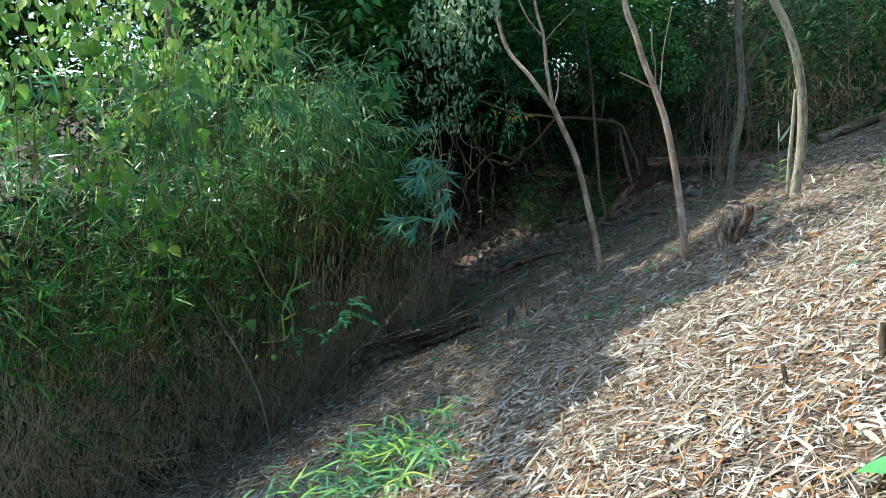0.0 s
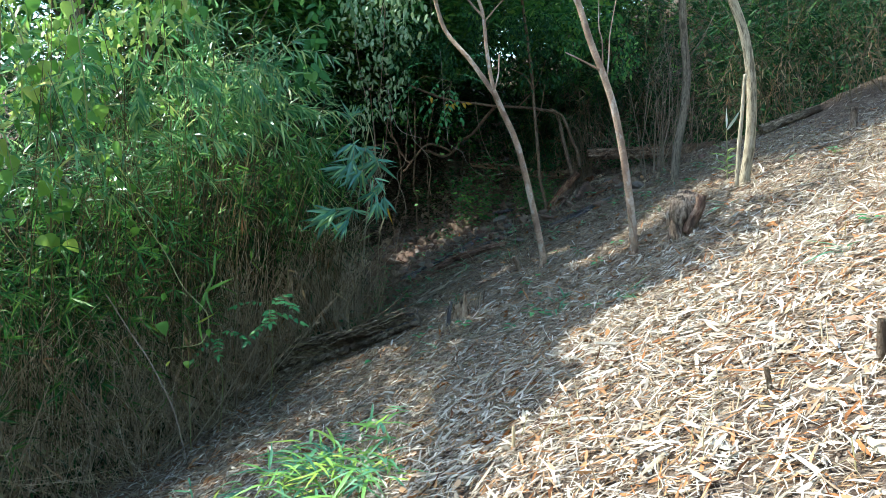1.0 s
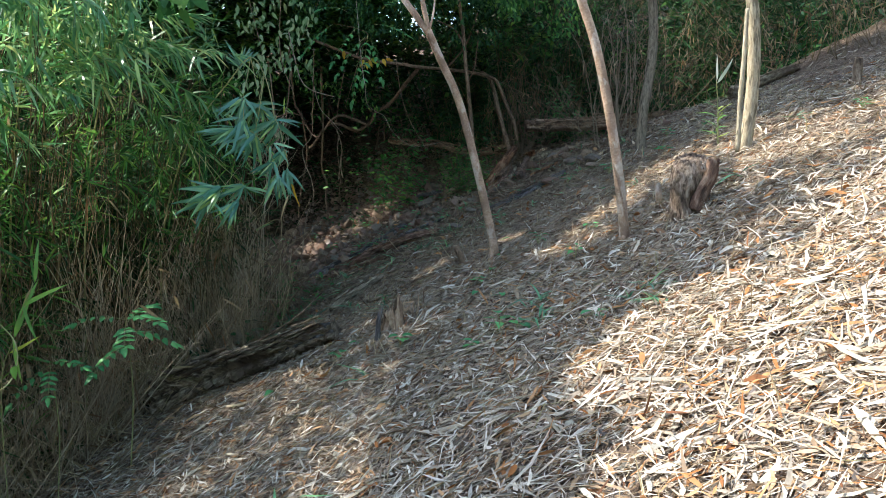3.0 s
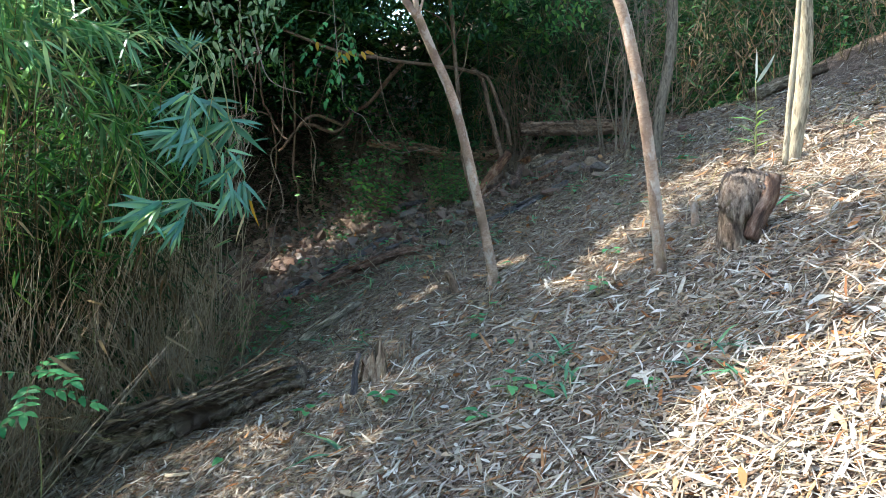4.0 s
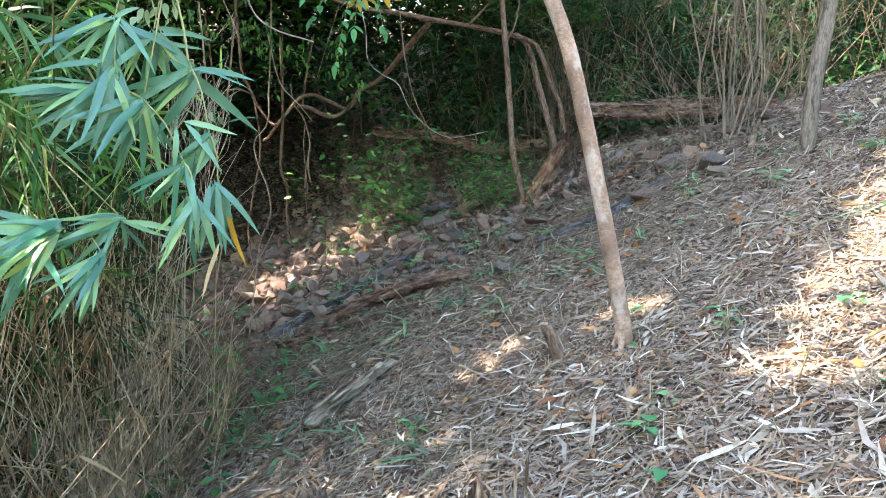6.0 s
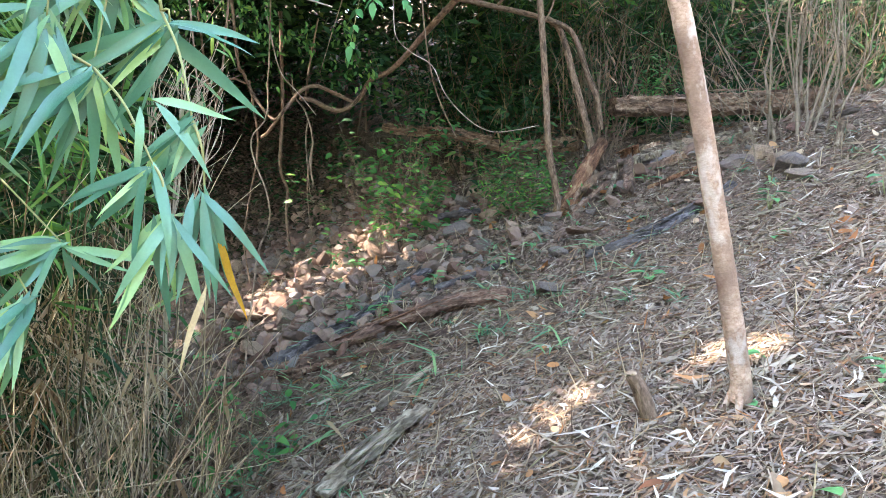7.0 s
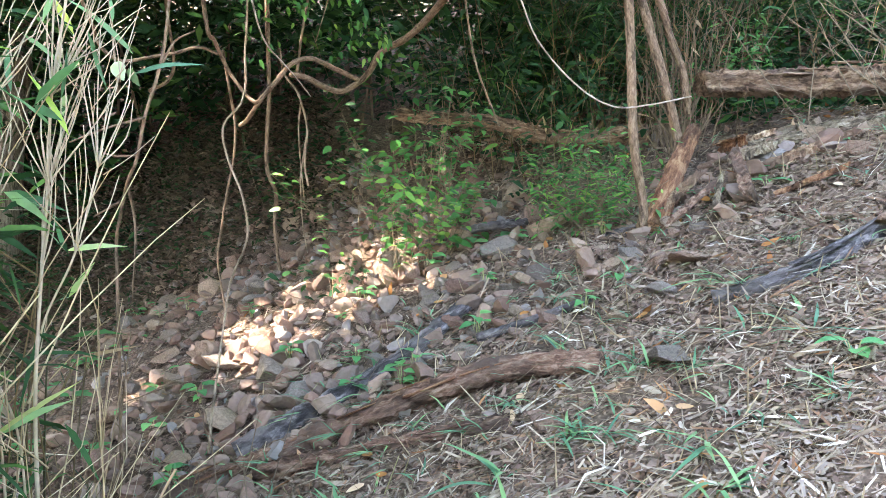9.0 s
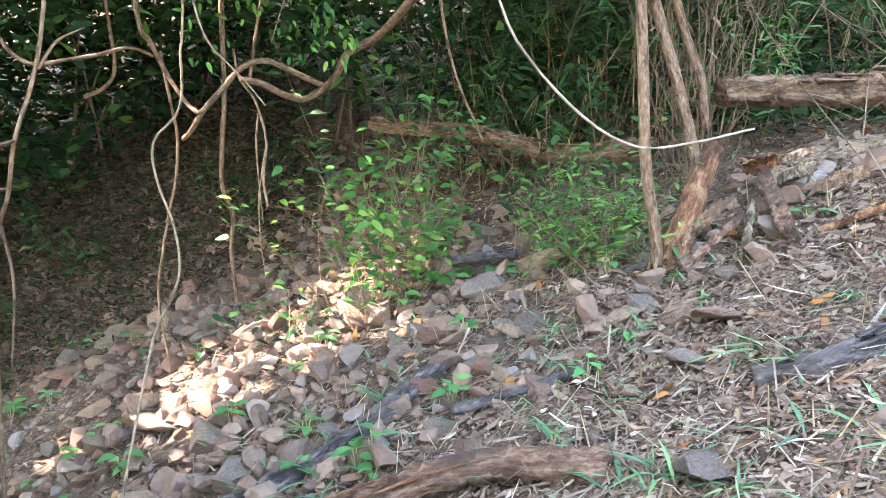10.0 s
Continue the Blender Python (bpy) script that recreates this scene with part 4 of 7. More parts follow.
    r = np.interp(k, (0, 0.3, 0.7, 0.9, 1), (0.064, 0.06, 0.044, 0.03, 0.004))[:, None] * (1 + 0.10 * np.sin(7 * ang[None] + 1.0) + 0.09 * rng.normal(0, 1, (1, seg)) + 0.05 * rng.normal(0, 1, (n, seg)))
    up = np.where(k[:, None] < 0.85, k[:, None] / 0.85 * crest[None], crest[None] * (1 - 1.6 * (k[:, None] - 0.85)))
    v = np.stack([x + 0.015 + r * np.cos(ang), y + 0.85 * r * np.sin(ang), z - 0.03 + up * 1.15], -1)
    i, j = np.meshgrid(np.arange(n - 1), np.arange(seg), indexing="ij")
    p, q = i * seg + j, i * seg + (j + 1) % seg
    f = np.concatenate([np.stack([p, q, q + seg], -1).reshape(-1, 3), np.stack([p, q + seg, p + seg], -1).reshape(-1, 3)])
    part("stub_body", Geo().add(v.reshape(-1, 3), f), M_rotpale, ob)
    for k in range(16):
        a, r = rng.uniform(0, 6.28), rng.uniform(0.02, 0.06)
        px, py = x + 0.015 + r * math.cos(a), y + r * math.sin(a) * 0.8
        h = rng.uniform(0.03, 0.10) + 0.06 * max(0.0, 1 - r / 0.05)
        g = Geo()
        grain_tube(g, [(px, py, z - 0.03), (px + rng.normal(0, 0.004), py, z + h * 0.5), (px + rng.normal(0, 0.012), py + rng.normal(0, 0.008), z + h)], rng.uniform(0.008, 0.016), 0.003, 70 + k, 7, 0.35, 0.5)
        part("wood_splinter", g, M_rotpale if rng.random() < 0.75 else M_rotred, ob)
    g = Geo()
    grain_tube(g, [(x - 0.07, y - 0.05, z - 0.05), (x - 0.06, y - 0.03, z + 0.05), (x - 0.045, y - 0.015, z + 0.12)], 0.034, 0.02, 90, 11, 0.12, 0.4)
    part("bark_flake", g, M_blacklog, ob, "dark purplish bark flake")
    for k in range(3):
        px = x + 0.11 + 0.025 * k
        g = Geo()
        grain_tube(g, [(px, y + 0.06, gz(px, y + 0.06) - 0.02), (px + 0.004, y + 0.06, gz(px, y) + 0.08 + 0.02 * k)], 0.008, 0.004, 95 + k, 6, 0.2, 0.6)
        part("wood_splinter", g, M_rotpale, ob)


def small_stub(x, y, h, r, lean, mat, words, seed):
    z = gz(x, y)
    ob = thing("cut_stub", (x, y, z), words, "tree stump", "cut stubs")
    part("stem", Geo().add(*tube([(x, y, z - 0.03), (x + lean[0] * 0.5, y + lean[1] * 0.5, z + h * 0.5), (x + lean[0], y + lean[1], z + h)], r, r * 0.85, 10, 0.01, 0.06, seed)), mat, ob)
    c = np.array((x + lean[0], y + lean[1], z + h + 0.0015))
    part("cut_face", Geo().add(*tube([c, c + np.array((0, 0, 0.003))], r * 0.8, r * 0.75, 10, 0.01, 0.05, seed)), M_rotpale, ob, "pale cut face")


big_stump()
rotten_stub()
small_stub(1.79, 5.2, 0.10, 0.017, (-0.02, 0), M_sapling, "short brown cut stub beside the stump", 1)
small_stub(1.0, 5.92, 0.10, 0.02, (-0.045, 0.02), M_redvine, "short brown stub leaning out of the litter", 2)
small_stub(1.03, 2.32, 0.07, 0.008, (-0.02, 0.0), M_greylog, "thin cut stub standing in dry litter", 3)
small_stub(0.43, 2.73, 0.08, 0.006, (0.0, 0.0), M_cane, "thin straw-coloured stub standing in dry litter", 4)
small_stub(1.24, 2.2, 0.11, 0.012, (0.0, 0.01), M_greylog, "short grey stub standing in dry litter", 5)
small_stub(3.3, 5.85, 0.14, 0.03, (0.0, 0.0), M_stump, "old grey stub on the upper slope", 6)
small_stub(2.3, 6.95, 0.11, 0.016, (0.02, 0.0), M_greylog, "grey stub in the litter below the brush", 7)


def snag():
    ob = thing("broken_snag", (1.63, 7.87, gz(1.63, 7.87)), "broken orange-brown dead stem leaning on rotten wood", "dead stem")
    part("wood", Geo().add(*tube([(1.60, 7.85, 0.60), (1.71, 7.95, 0.74), (1.81, 8.05, 0.83), (1.93, 8.17, 0.93)], 0.045, 0.032, 12, 0.02, 0.1, 5)), M_rotred, ob)
    rng = np.random.default_rng(6)
    for k in range(6):
        p = np.array((1.60, 7.84, 0.60)) + rng.normal(0, 0.018, 3)
        part("wood_splinter", Geo().add(*tube([p + np.array((0.03, 0.03, 0.05)), p + np.array((-0.02, -0.01, -0.03 - 0.03 * rng.random()))], 0.012, 0.004, 6, 0.02, 0.2, k)), M_rotred, ob)


snag()

# ---- young trees with crowns above the view ----
def crown_leaves(rng, centre, radii, n, length, width):
    """Leaves of a crown in clumps on an uneven ellipsoid."""
    k = max(6, n // 60)
    c = unit(rng.normal(0, 1, (k, 3))) * rng.uniform(0.35, 1.0, (k, 1)) * np.array(radii) + np.array(centre)
    p = c[rng.integers(0, k, n)] + rng.normal(0, 0.16, (n, 3)) * np.array((1, 1, 0.7))
    p = p[~open_to_sun(p) & ~over_thicket(p)]
    m = len(p)
    return blades(p, scatter_dirs(rng, m, 0.35), np.array((0, 0, 1.0)) + rng.normal(0, 0.5, (m, 3)), rng.uniform(0.7, 1.2, m) * length, width, 0.2, FAR), c


def tree(name, label, trunk, branches, r, mat, crown=None, seed=0, leafmat=None, group="young trees on the slope"):
    """trunk: points and end radius; branches: points and two radii each; crown: centre, radii, number of leaves."""
    x, y, z = trunk[0]
    ob = thing(name, (x, y, gz(x, y)), label, "tree", group)
    foot = np.array(trunk[0]) - np.array((0, 0, 0.06))
    part("trunk", Geo().add(*tube([foot, *trunk], r[0], r[1], 16, 0.03, 0.03, seed, knots=0.007)), mat, ob)
    for a in (0.4, 2.2, 4.1):
        e = (x + 0.06 * math.cos(a), y + 0.06 * math.sin(a))
        part("root", Geo().add(*tube([(x, y, z + 0.02), (x + 0.03 * math.cos(a), y + 0.03 * math.sin(a), gz(x + 0.03 * math.cos(a), y + 0.03 * math.sin(a)) + 0.004), (*e, gz(*e) - 0.03)], r[0] * 0.5, r[0] * 0.25, 8, 0.015, 0.08, seed)), mat, ob)
    for k, (pts, a, b) in enumerate(branches):
        part("branch", Geo().add(*tube(pts, a, b, 10, 0.025, 0.05, seed + k + 1, knots=0.03)), mat, ob)
    if crown:
        rng = np.random.default_rng(seed + 100)
        mesh, tips = crown_leaves(rng, *crown, 0.11, 0.04)
        part("crown", Geo().add(*mesh), leafmat or M_broad, ob, "green leafy crown")
        hub = np.array(crown[0]) - np.array((0, 0, 0.9))
        hub[2] = max(hub[2], 3.0)
        g = Geo()
        for t in tips[:40]:
            g.add(*sticks([hub], [t], 0.006, 0.002, rng.normal(0, 0.05, (1, 3))))
        part("twigs", g, mat, ob)
    return ob


# crowns are unseen, set off the stems and thickened to shade the slope
tree("young_tree", "slender pale brown young tree forked above a leaning trunk",
     [(1.13, 5.795, 0.45), (1.046, 5.797, 0.83), (0.948, 5.786, 1.19), (0.848, 5.774, 1.41), (0.776, 5.733, 1.55)],
     [([(0.776, 5.733, 1.54), (0.63, 5.79, 1.75), (0.48, 5.90, 1.95), (0.41, 5.95, 2.19), (0.36, 5.95, 2.5), (0.2, 6.0, 3.2)], 0.0165, 0.009),
      ([(0.781, 5.733, 1.54), (0.737, 5.74, 1.78), (0.71, 5.75, 2.03), (0.65, 5.80, 2.3), (0.6, 5.8, 3.0)], 0.0135, 0.007),
      ([(0.71, 5.75, 2.02), (0.63, 5.80, 2.12), (0.57, 5.80, 2.22), (0.45, 5.8, 2.5)], 0.008, 0.004),
      ([(0.786, 5.733, 1.55), (0.812, 5.74, 1.66), (0.817, 5.75, 1.78)], 0.006, 0.003),
      ([(0.715, 5.75, 1.98), (0.8, 5.75, 2.08), (0.92, 5.7, 2.2)], 0.005, 0.0025)],
     (0.0225, 0.019), M_sapling, ((0.5, 7.6, 3.9), (1.4, 0.9, 0.5), 4500), 1)
tree("young_tree", "slender pale brown young tree with short side branches",
     [(1.47, 4.87, 0.585), (1.44, 4.88, 0.86), (1.40, 4.90, 1.13), (1.35, 4.93, 1.39), (1.29, 4.95, 1.58), (1.22, 4.97, 1.76), (1.16, 5.00, 1.96), (1.10, 5.00, 2.13), (0.95, 5.05, 2.9), (0.85, 5.1, 3.4)],
     [([(1.27, 4.95, 1.605), (1.14, 4.90, 1.66), (1.05, 4.85, 1.69)], 0.007, 0.003), ([(1.285, 4.95, 1.60), (1.28, 4.95, 1.76), (1.26, 4.95, 1.84), (1.27, 5.0, 2.0)], 0.005, 0.002),
      ([(1.31, 4.95, 1.54), (1.32, 4.95, 1.69), (1.34, 5.00, 1.83), (1.4, 5.05, 2.1)], 0.005, 0.002), ([(1.475, 4.85, 0.62), (1.43, 4.83, 0.78), (1.39, 4.82, 0.9)], 0.005, 0.003)],
     (0.022, 0.013), M_sapling, ((0.9, 5.3, 3.7), (1.0, 0.9, 0.6), 1800), 2)
tree("young_tree", "smooth greenish-brown young tree bending over near its top",
     [(2.315, 5.36, 0.955), (2.34, 5.36, 1.18), (2.345, 5.36, 1.40), (2.33, 5.36, 1.62), (2.28, 5.36, 1.86), (2.20, 5.36, 2.06), (2.10, 5.36, 2.25), (1.9, 5.4, 2.8), (1.7, 5.4, 3.4)],
     [([(2.245, 5.31, 0.93), (2.25, 5.31, 1.18), (2.262, 5.31, 1.40), (2.275, 5.32, 1.62)], 0.013, 0.011)],
     (0.0325, 0.02), M_smooth_sapling, ((1.3, 5.9, 3.9), (1.0, 0.8, 0.6), 3600), 3)
tree("young_tree", "grey-barked young tree at the edge of the brush",
     [(2.32, 6.6, 0.98), (2.335, 6.6, 1.2), (2.37, 6.6, 1.40), (2.39, 6.6, 1.6), (2.385, 6.6, 1.8), (2.35, 6.6, 2.1), (2.3, 6.6, 2.8), (2.2, 6.7, 3.6)],
     [([(2.38, 6.6, 1.84), (2.5, 6.6, 2.0), (2.6, 6.6, 2.2)], 0.006, 0.003)], (0.032, 0.025), M_grey_sapling, ((1.5, 7.2, 4.0), (1.4, 1.0, 0.5), 8500), 4)
tree("young_tree", "thin reddish-brown stem rising over the gully",
     [(1.56, 7.85, 0.68), (1.5, 7.82, 0.9), (1.476, 7.81, 1.15), (1.45, 7.8, 1.4), (1.43, 7.8, 1.6), (1.40, 7.78, 1.9), (1.3, 7.8, 2.6)],
     [([(1.42, 7.8, 1.72), (1.34, 7.75, 1.82), (1.2, 7.7, 1.88)], 0.007, 0.004), ([(1.455, 7.8, 1.45), (1.50, 7.8, 1.55), (1.53, 7.8, 1.75)], 0.005, 0.003)], (0.0155, 0.012), M_redvine, None, 5, group="stems over the gully")
tree("young_tree", "leaning grey-brown stem with a branch arching over the gully",
     [(1.90, 8.23, 0.90), (1.84, 8.25, 1.13), (1.81, 8.30, 1.29), (1.795, 8.35, 1.42), (1.77, 8.4, 1.52), (1.70, 8.38, 1.56)],
     [([(1.99, 8.32, 1.0), (1.95, 8.3, 1.16), (1.89, 8.30, 1.29), (1.84, 8.30, 1.42), (1.78, 8.32, 1.51), (1.58, 8.25, 1.55), (1.34, 8.13, 1.565), (1.10, 7.95, 1.565), (0.93, 7.92, 1.585), (0.78, 7.92, 1.60), (0.6, 7.92, 1.64), (0.3, 7.9, 1.75)], 0.016, 0.01),
      ([(1.10, 7.96, 1.56), (1.04, 8.25, 1.46), (0.99, 8.55, 1.36), (0.94, 8.72, 1.30), (0.87, 8.90, 1.26), (0.84, 9.00, 1.19), (0.80, 9.05, 1.145), (0.72, 9.05, 1.10), (0.63, 9.00, 1.12), (0.56, 8.95, 1.15), (0.49, 8.90, 1.16)], 0.0155, 0.012),
      ([(0.80, 9.05, 1.15), (0.70, 9.02, 1.19), (0.58, 8.95, 1.23), (0.49, 8.90, 1.2), (0.42, 8.85, 1.12), (0.36, 8.80, 1.05), (0.31, 8.90, 0.975), (0.28, 9.00, 0.95)], 0.011, 0.009),
      ([(1.34, 8.13, 1.56), (1.5, 8.1, 1.75), (1.6, 8.1, 2.0)], 0.007, 0.004)], (0.019, 0.016), M_redvine, ((-0.2, 9.3, 3.8), (1.6, 1.0, 0.6), 5500), 6, M_dark_leaf, "stems over the gully")


# ---- hanging vines over the gully ----
def vine(label, pts, r0, r1, mat=M_vine, seed=0, twigs=()):
    ob = thing("hanging_vine", pts[0], label, "vine", "hanging vines over the gully")
    part("stem", Geo().add(*tube(pts, r0, r1, 7, 0.02, 0.08, seed, knots=0.05)), mat, ob)
    for k, t in enumerate(twigs):
        part("side_shoot", Geo().add(*tube(t, r1 * 0.8, r1 * 0.4, 6, 0.02, 0.08, seed + k)), mat, ob)


vine("pale bare vine hanging and curving up at its end", [(0.5, 6.62, 1.9), (0.53, 6.62, 1.45), (0.548, 6.62, 1.33), (0.555, 6.62, 1.23), (0.60, 6.62, 1.185), (0.66, 6.62, 1.15), (0.70, 6.62, 1.07), (0.77, 6.62, 1.0), (0.84, 6.63, 0.968), (0.92, 6.65, 0.973), (1.0, 6.66, 0.988)], 0.0017, 0.0013, M_palevine, 1)
vine("grey vine dropping in a long curve to the gully bed", [(0.33, 8.6, 1.75), (0.31, 8.60, 1.33), (0.30, 8.60, 1.22), (0.30, 8.60, 1.11), (0.28, 8.60, 1.03), (0.22, 8.55, 0.96), (0.21, 8.50, 0.90), (0.23, 8.45, 0.81), (0.27, 8.40, 0.70), (0.285, 8.35, 0.59), (0.27, 8.30, 0.52), (0.22, 8.20, 0.42), (0.19, 8.03, 0.28), (0.16, 7.88, 0.12), (0.14, 7.8, -0.02)], 0.0042, 0.0038, M_vine, 2)
vine("brown vine meeting the branch in a fork", [(0.13, 8.8, 1.8), (0.16, 8.80, 1.35), (0.19, 8.85, 1.28), (0.23, 8.90, 1.19), (0.29, 8.85, 1.09), (0.34, 8.80, 1.04), (0.37, 8.8, 1.06)], 0.009, 0.008, M_redvine, 3)
vine("brown vine looping level below the canopy", [(-0.3, 8.6, 1.5), (-0.23, 8.60, 1.31), (-0.21, 8.65, 1.23), (-0.14, 8.65, 1.18), (-0.04, 8.70, 1.20), (0.04, 8.75, 1.22), (0.13, 8.80, 1.25), (0.20, 8.85, 1.23)], 0.007, 0.006, M_redvine, 4)
vine("thin brown vine hanging straight to the stones", [(0.22, 8.9, 1.25), (0.23, 8.92, 1.18), (0.245, 8.95, 1.07), (0.26, 9.00, 0.96), (0.25, 9.00, 0.81), (0.22, 9.00, 0.68), (0.19, 9.00, 0.52), (0.17, 9.00, 0.38), (0.19, 8.98, 0.2), (0.21, 8.95, gz(0.21, 8.95))], 0.006, 0.004, M_redvine, 5)
vine("pale frayed dead vine hanging free", [(0.47, 9.28, 1.3), (0.49, 9.30, 1.19), (0.54, 9.30, 1.12), (0.57, 9.30, 1.04), (0.59, 9.30, 0.93), (0.575, 9.30, 0.78), (0.59, 9.30, 0.67)], 0.005, 0.006, M_vine, 6, ([(0.56, 9.3, 1.05), (0.55, 9.3, 0.9), (0.57, 9.3, 0.6)], [(0.585, 9.3, 0.9), (0.555, 9.3, 0.7), (0.56, 9.3, 0.5), (0.58, 9.3, 0.35)]))
vine("dark crooked stem rooted in the gully", [(0.43, 9.5, 1.7), (0.43, 9.50, 1.13), (0.42, 9.50, 0.98), (0.41, 9.50, 0.75), (0.45, 9.50, 0.62), (0.44, 9.50, 0.46), (0.46, 9.48, gz(0.46, 9.48))], 0.012, 0.009, M_redvine, 7)
vine("thin pale vine slanting across the branches", [(0.3, 8.7, 1.6), (0.35, 8.70, 1.35), (0.39, 8.75, 1.26), (0.45, 8.80, 1.20), (0.51, 8.85, 1.14), (0.57, 8.90, 1.07)], 0.0045, 0.003, M_palevine, 8)
vine("brown vine curling to a cut end", [(-0.06, 9.6, 1.8), (-0.03, 9.60, 1.47), (-0.01, 9.60, 1.25), (-0.04, 9.55, 1.16), (-0.12, 9.50, 1.11)], 0.006, 0.009, M_redvine, 9)
vine("wiry vine trailing out of the thicket", [(0.1, 6.3, 1.6), (0.13, 6.3, 1.45), (0.16, 6.30, 1.34), (0.22, 6.30, 1.285), (0.34, 6.30, 1.25)], 0.004, 0.002, M_palevine, 10)
vine("slender brown vine rising among leaves", [(0.52, 9.0, 1.15), (0.55, 9.0, 1.35), (0.6, 9.0, 1.6)], 0.006, 0.005, M_redvine, 12)
vine("thin stem arching out of the seedlings", [(1.2, 8.3, 0.95), (1.05, 8.1, 1.15), (0.95, 7.9, 1.35), (0.9, 7.8, 1.6)], 0.0035, 0.003, M_vine, 13)

# ---- bamboo thickets ----
def fans(rng, tips, ways, per, length, width, droop=0.35):
    """Leaves in fans of several at each twig tip."""
    n = len(tips)
    b = np.repeat(tips, per, 0)
    w = unit(np.repeat(ways, per, 0) + rng.normal(0, 0.62, (n * per, 3)) + np.array((0, 0, -0.25)))
    m = len(b)
    return b, w, np.array((0, 0, 1.0)) + rng.normal(0, 0.55, (m, 3)), rng.uniform(*length, m), rng.uniform(*width, m), rng.uniform(0.0, droop, m)


def thicket(label, x, y, height, seed, lean=(0.25, 0.0), twigs=8, green_from=0.45, per=6, leaf=(0.08, 0.16), wide=(0.011, 0.018), dry=10, leafmat=None, spread=0.18, shade=True, cane_r=(0.0022, 0.0048), face=False, canes=None, sunny_from=99.0):
    """A stand of thin canes: culms, side twigs, green leaf fans above and dead leaves below."""
    rng = np.random.default_rng(seed)
    n = len(x)
    if face:
        height = height * np.interp(np.interp(y, FOOT_Y, FOOT_X) - x, (0.0, 0.15, 0.7), (1.0, 1.0, 0.6))
    ob = thing("bamboo_thicket", (float(np.mean(x)), float(np.mean(y)), gz(np.mean(x), np.mean(y))), label, "bamboo", kind="stuff")
    a = np.stack([x, y, ground_z(x, y) - 0.03], 1)
    tilt = np.stack([rng.normal(lean[0], spread, n), rng.normal(lean[1], spread, n), np.ones(n)], 1)
    if face:
        tilt[:, 0] = np.minimum(tilt[:, 0], 0.30)
    b = a + tilt * height[:, None] * np.array((0.55, 0.55, 1.0))
    bow = np.stack([-tilt[:, 0], -tilt[:, 1], np.full(n, 0.0)], 1) * (0.10 * height)[:, None]
    g = Geo().add(*sticks(a, b, rng.uniform(*cane_r, n), 0.0015, bow))
    part("canes", g, canes or M_cane, ob)
    m = n * twigs
    k = rng.uniform(0.12, 1.0, m)
    i = np.repeat(np.arange(n), twigs)
    p = a[i] + (b[i] - a[i]) * k[:, None] + bow[i] * (4 * k * (1 - k))[:, None]
    w = scatter_dirs(rng, m, 0.3)
    w = unit(w + np.array((0.15, 0.0, 0.75)))
    ln = rng.uniform(0.08, 0.42, m) * (0.6 + 0.4 * k)
    q = p + w * ln[:, None]
    if face:
        near = q[:, 0] < np.interp(q[:, 1], FOOT_Y, FOOT_X) + np.interp(q[:, 1], (4, 5.5, 7), (0.5, 0.3, 0.12))
        k, p, w, q = k[near], p[near], w[near], q[near]
        m = len(q)
    part("twigs", Geo().add(*sticks(p, q, rng.uniform(0.0009, 0.0018, m), 0.0006, rng.normal(0, 0.012, (m, 3)))), canes or M_cane, ob)
    up = k > green_from + rng.normal(0, 0.13, m)
    if face:
        up &= (q[:, 0] > np.interp(q[:, 1], FOOT_Y, FOOT_X) - 0.28) | (rng.random(m) < 0.35)
    bb = fans(rng, q[up], w[up], per, leaf, wide)
    if shade:
        ok = ~((open_to_sun(bb[0]) | beside_trunks(bb[0])) & (rng.random(len(bb[0])) < 0.9))
        bb = tuple(v[ok] for v in bb)
    # above sunny_from leaves take a brighter green for sun, below a darker for shade
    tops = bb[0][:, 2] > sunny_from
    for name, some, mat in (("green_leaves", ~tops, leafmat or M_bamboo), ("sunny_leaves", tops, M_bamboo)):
        if some.any():
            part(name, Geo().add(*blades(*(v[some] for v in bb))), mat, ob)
    lo = np.flatnonzero(~up & (k < green_from + 0.2))
    pick = rng.choice(lo, min(len(lo), n * dry // 4), replace=True) if len(lo) else lo
    if len(pick):
        dd = fans(rng, q[pick], w[pick] * 0.3 + np.array((0, 0, -0.7)), 4, (0.05, 0.14), (0.006, 0.013), 0.3)
        part("dead_leaves", Geo().add(*blades(*dd)), M_bamboo_dry, ob)
    return ob


FOOT_Y = (1.8, 2.6, 4.16, 4.9, 5.95, 6.2, 6.8, 7.3, 7.7)
FOOT_X = (-2.4, -2.2, -1.66, -1.32, -0.84, -0.42, -0.12, 0.0, -0.1)


def left_stand(n, y0, y1, seed, depth):
    rng = np.random.default_rng(seed)
    y = rng.uniform(y0, y1, n)
    x = np.interp(y, FOOT_Y, FOOT_X) - rng.exponential(depth, n)
    return x, y, rng


x, y, rng = left_stand(250, 2.9, 5.4, 1, 0.22)
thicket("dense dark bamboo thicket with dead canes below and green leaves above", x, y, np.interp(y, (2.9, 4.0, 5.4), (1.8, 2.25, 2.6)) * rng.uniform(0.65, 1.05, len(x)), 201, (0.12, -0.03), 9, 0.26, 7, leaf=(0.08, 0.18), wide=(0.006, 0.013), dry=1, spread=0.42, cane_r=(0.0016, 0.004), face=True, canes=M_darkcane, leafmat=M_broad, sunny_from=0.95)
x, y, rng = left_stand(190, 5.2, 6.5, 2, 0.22)
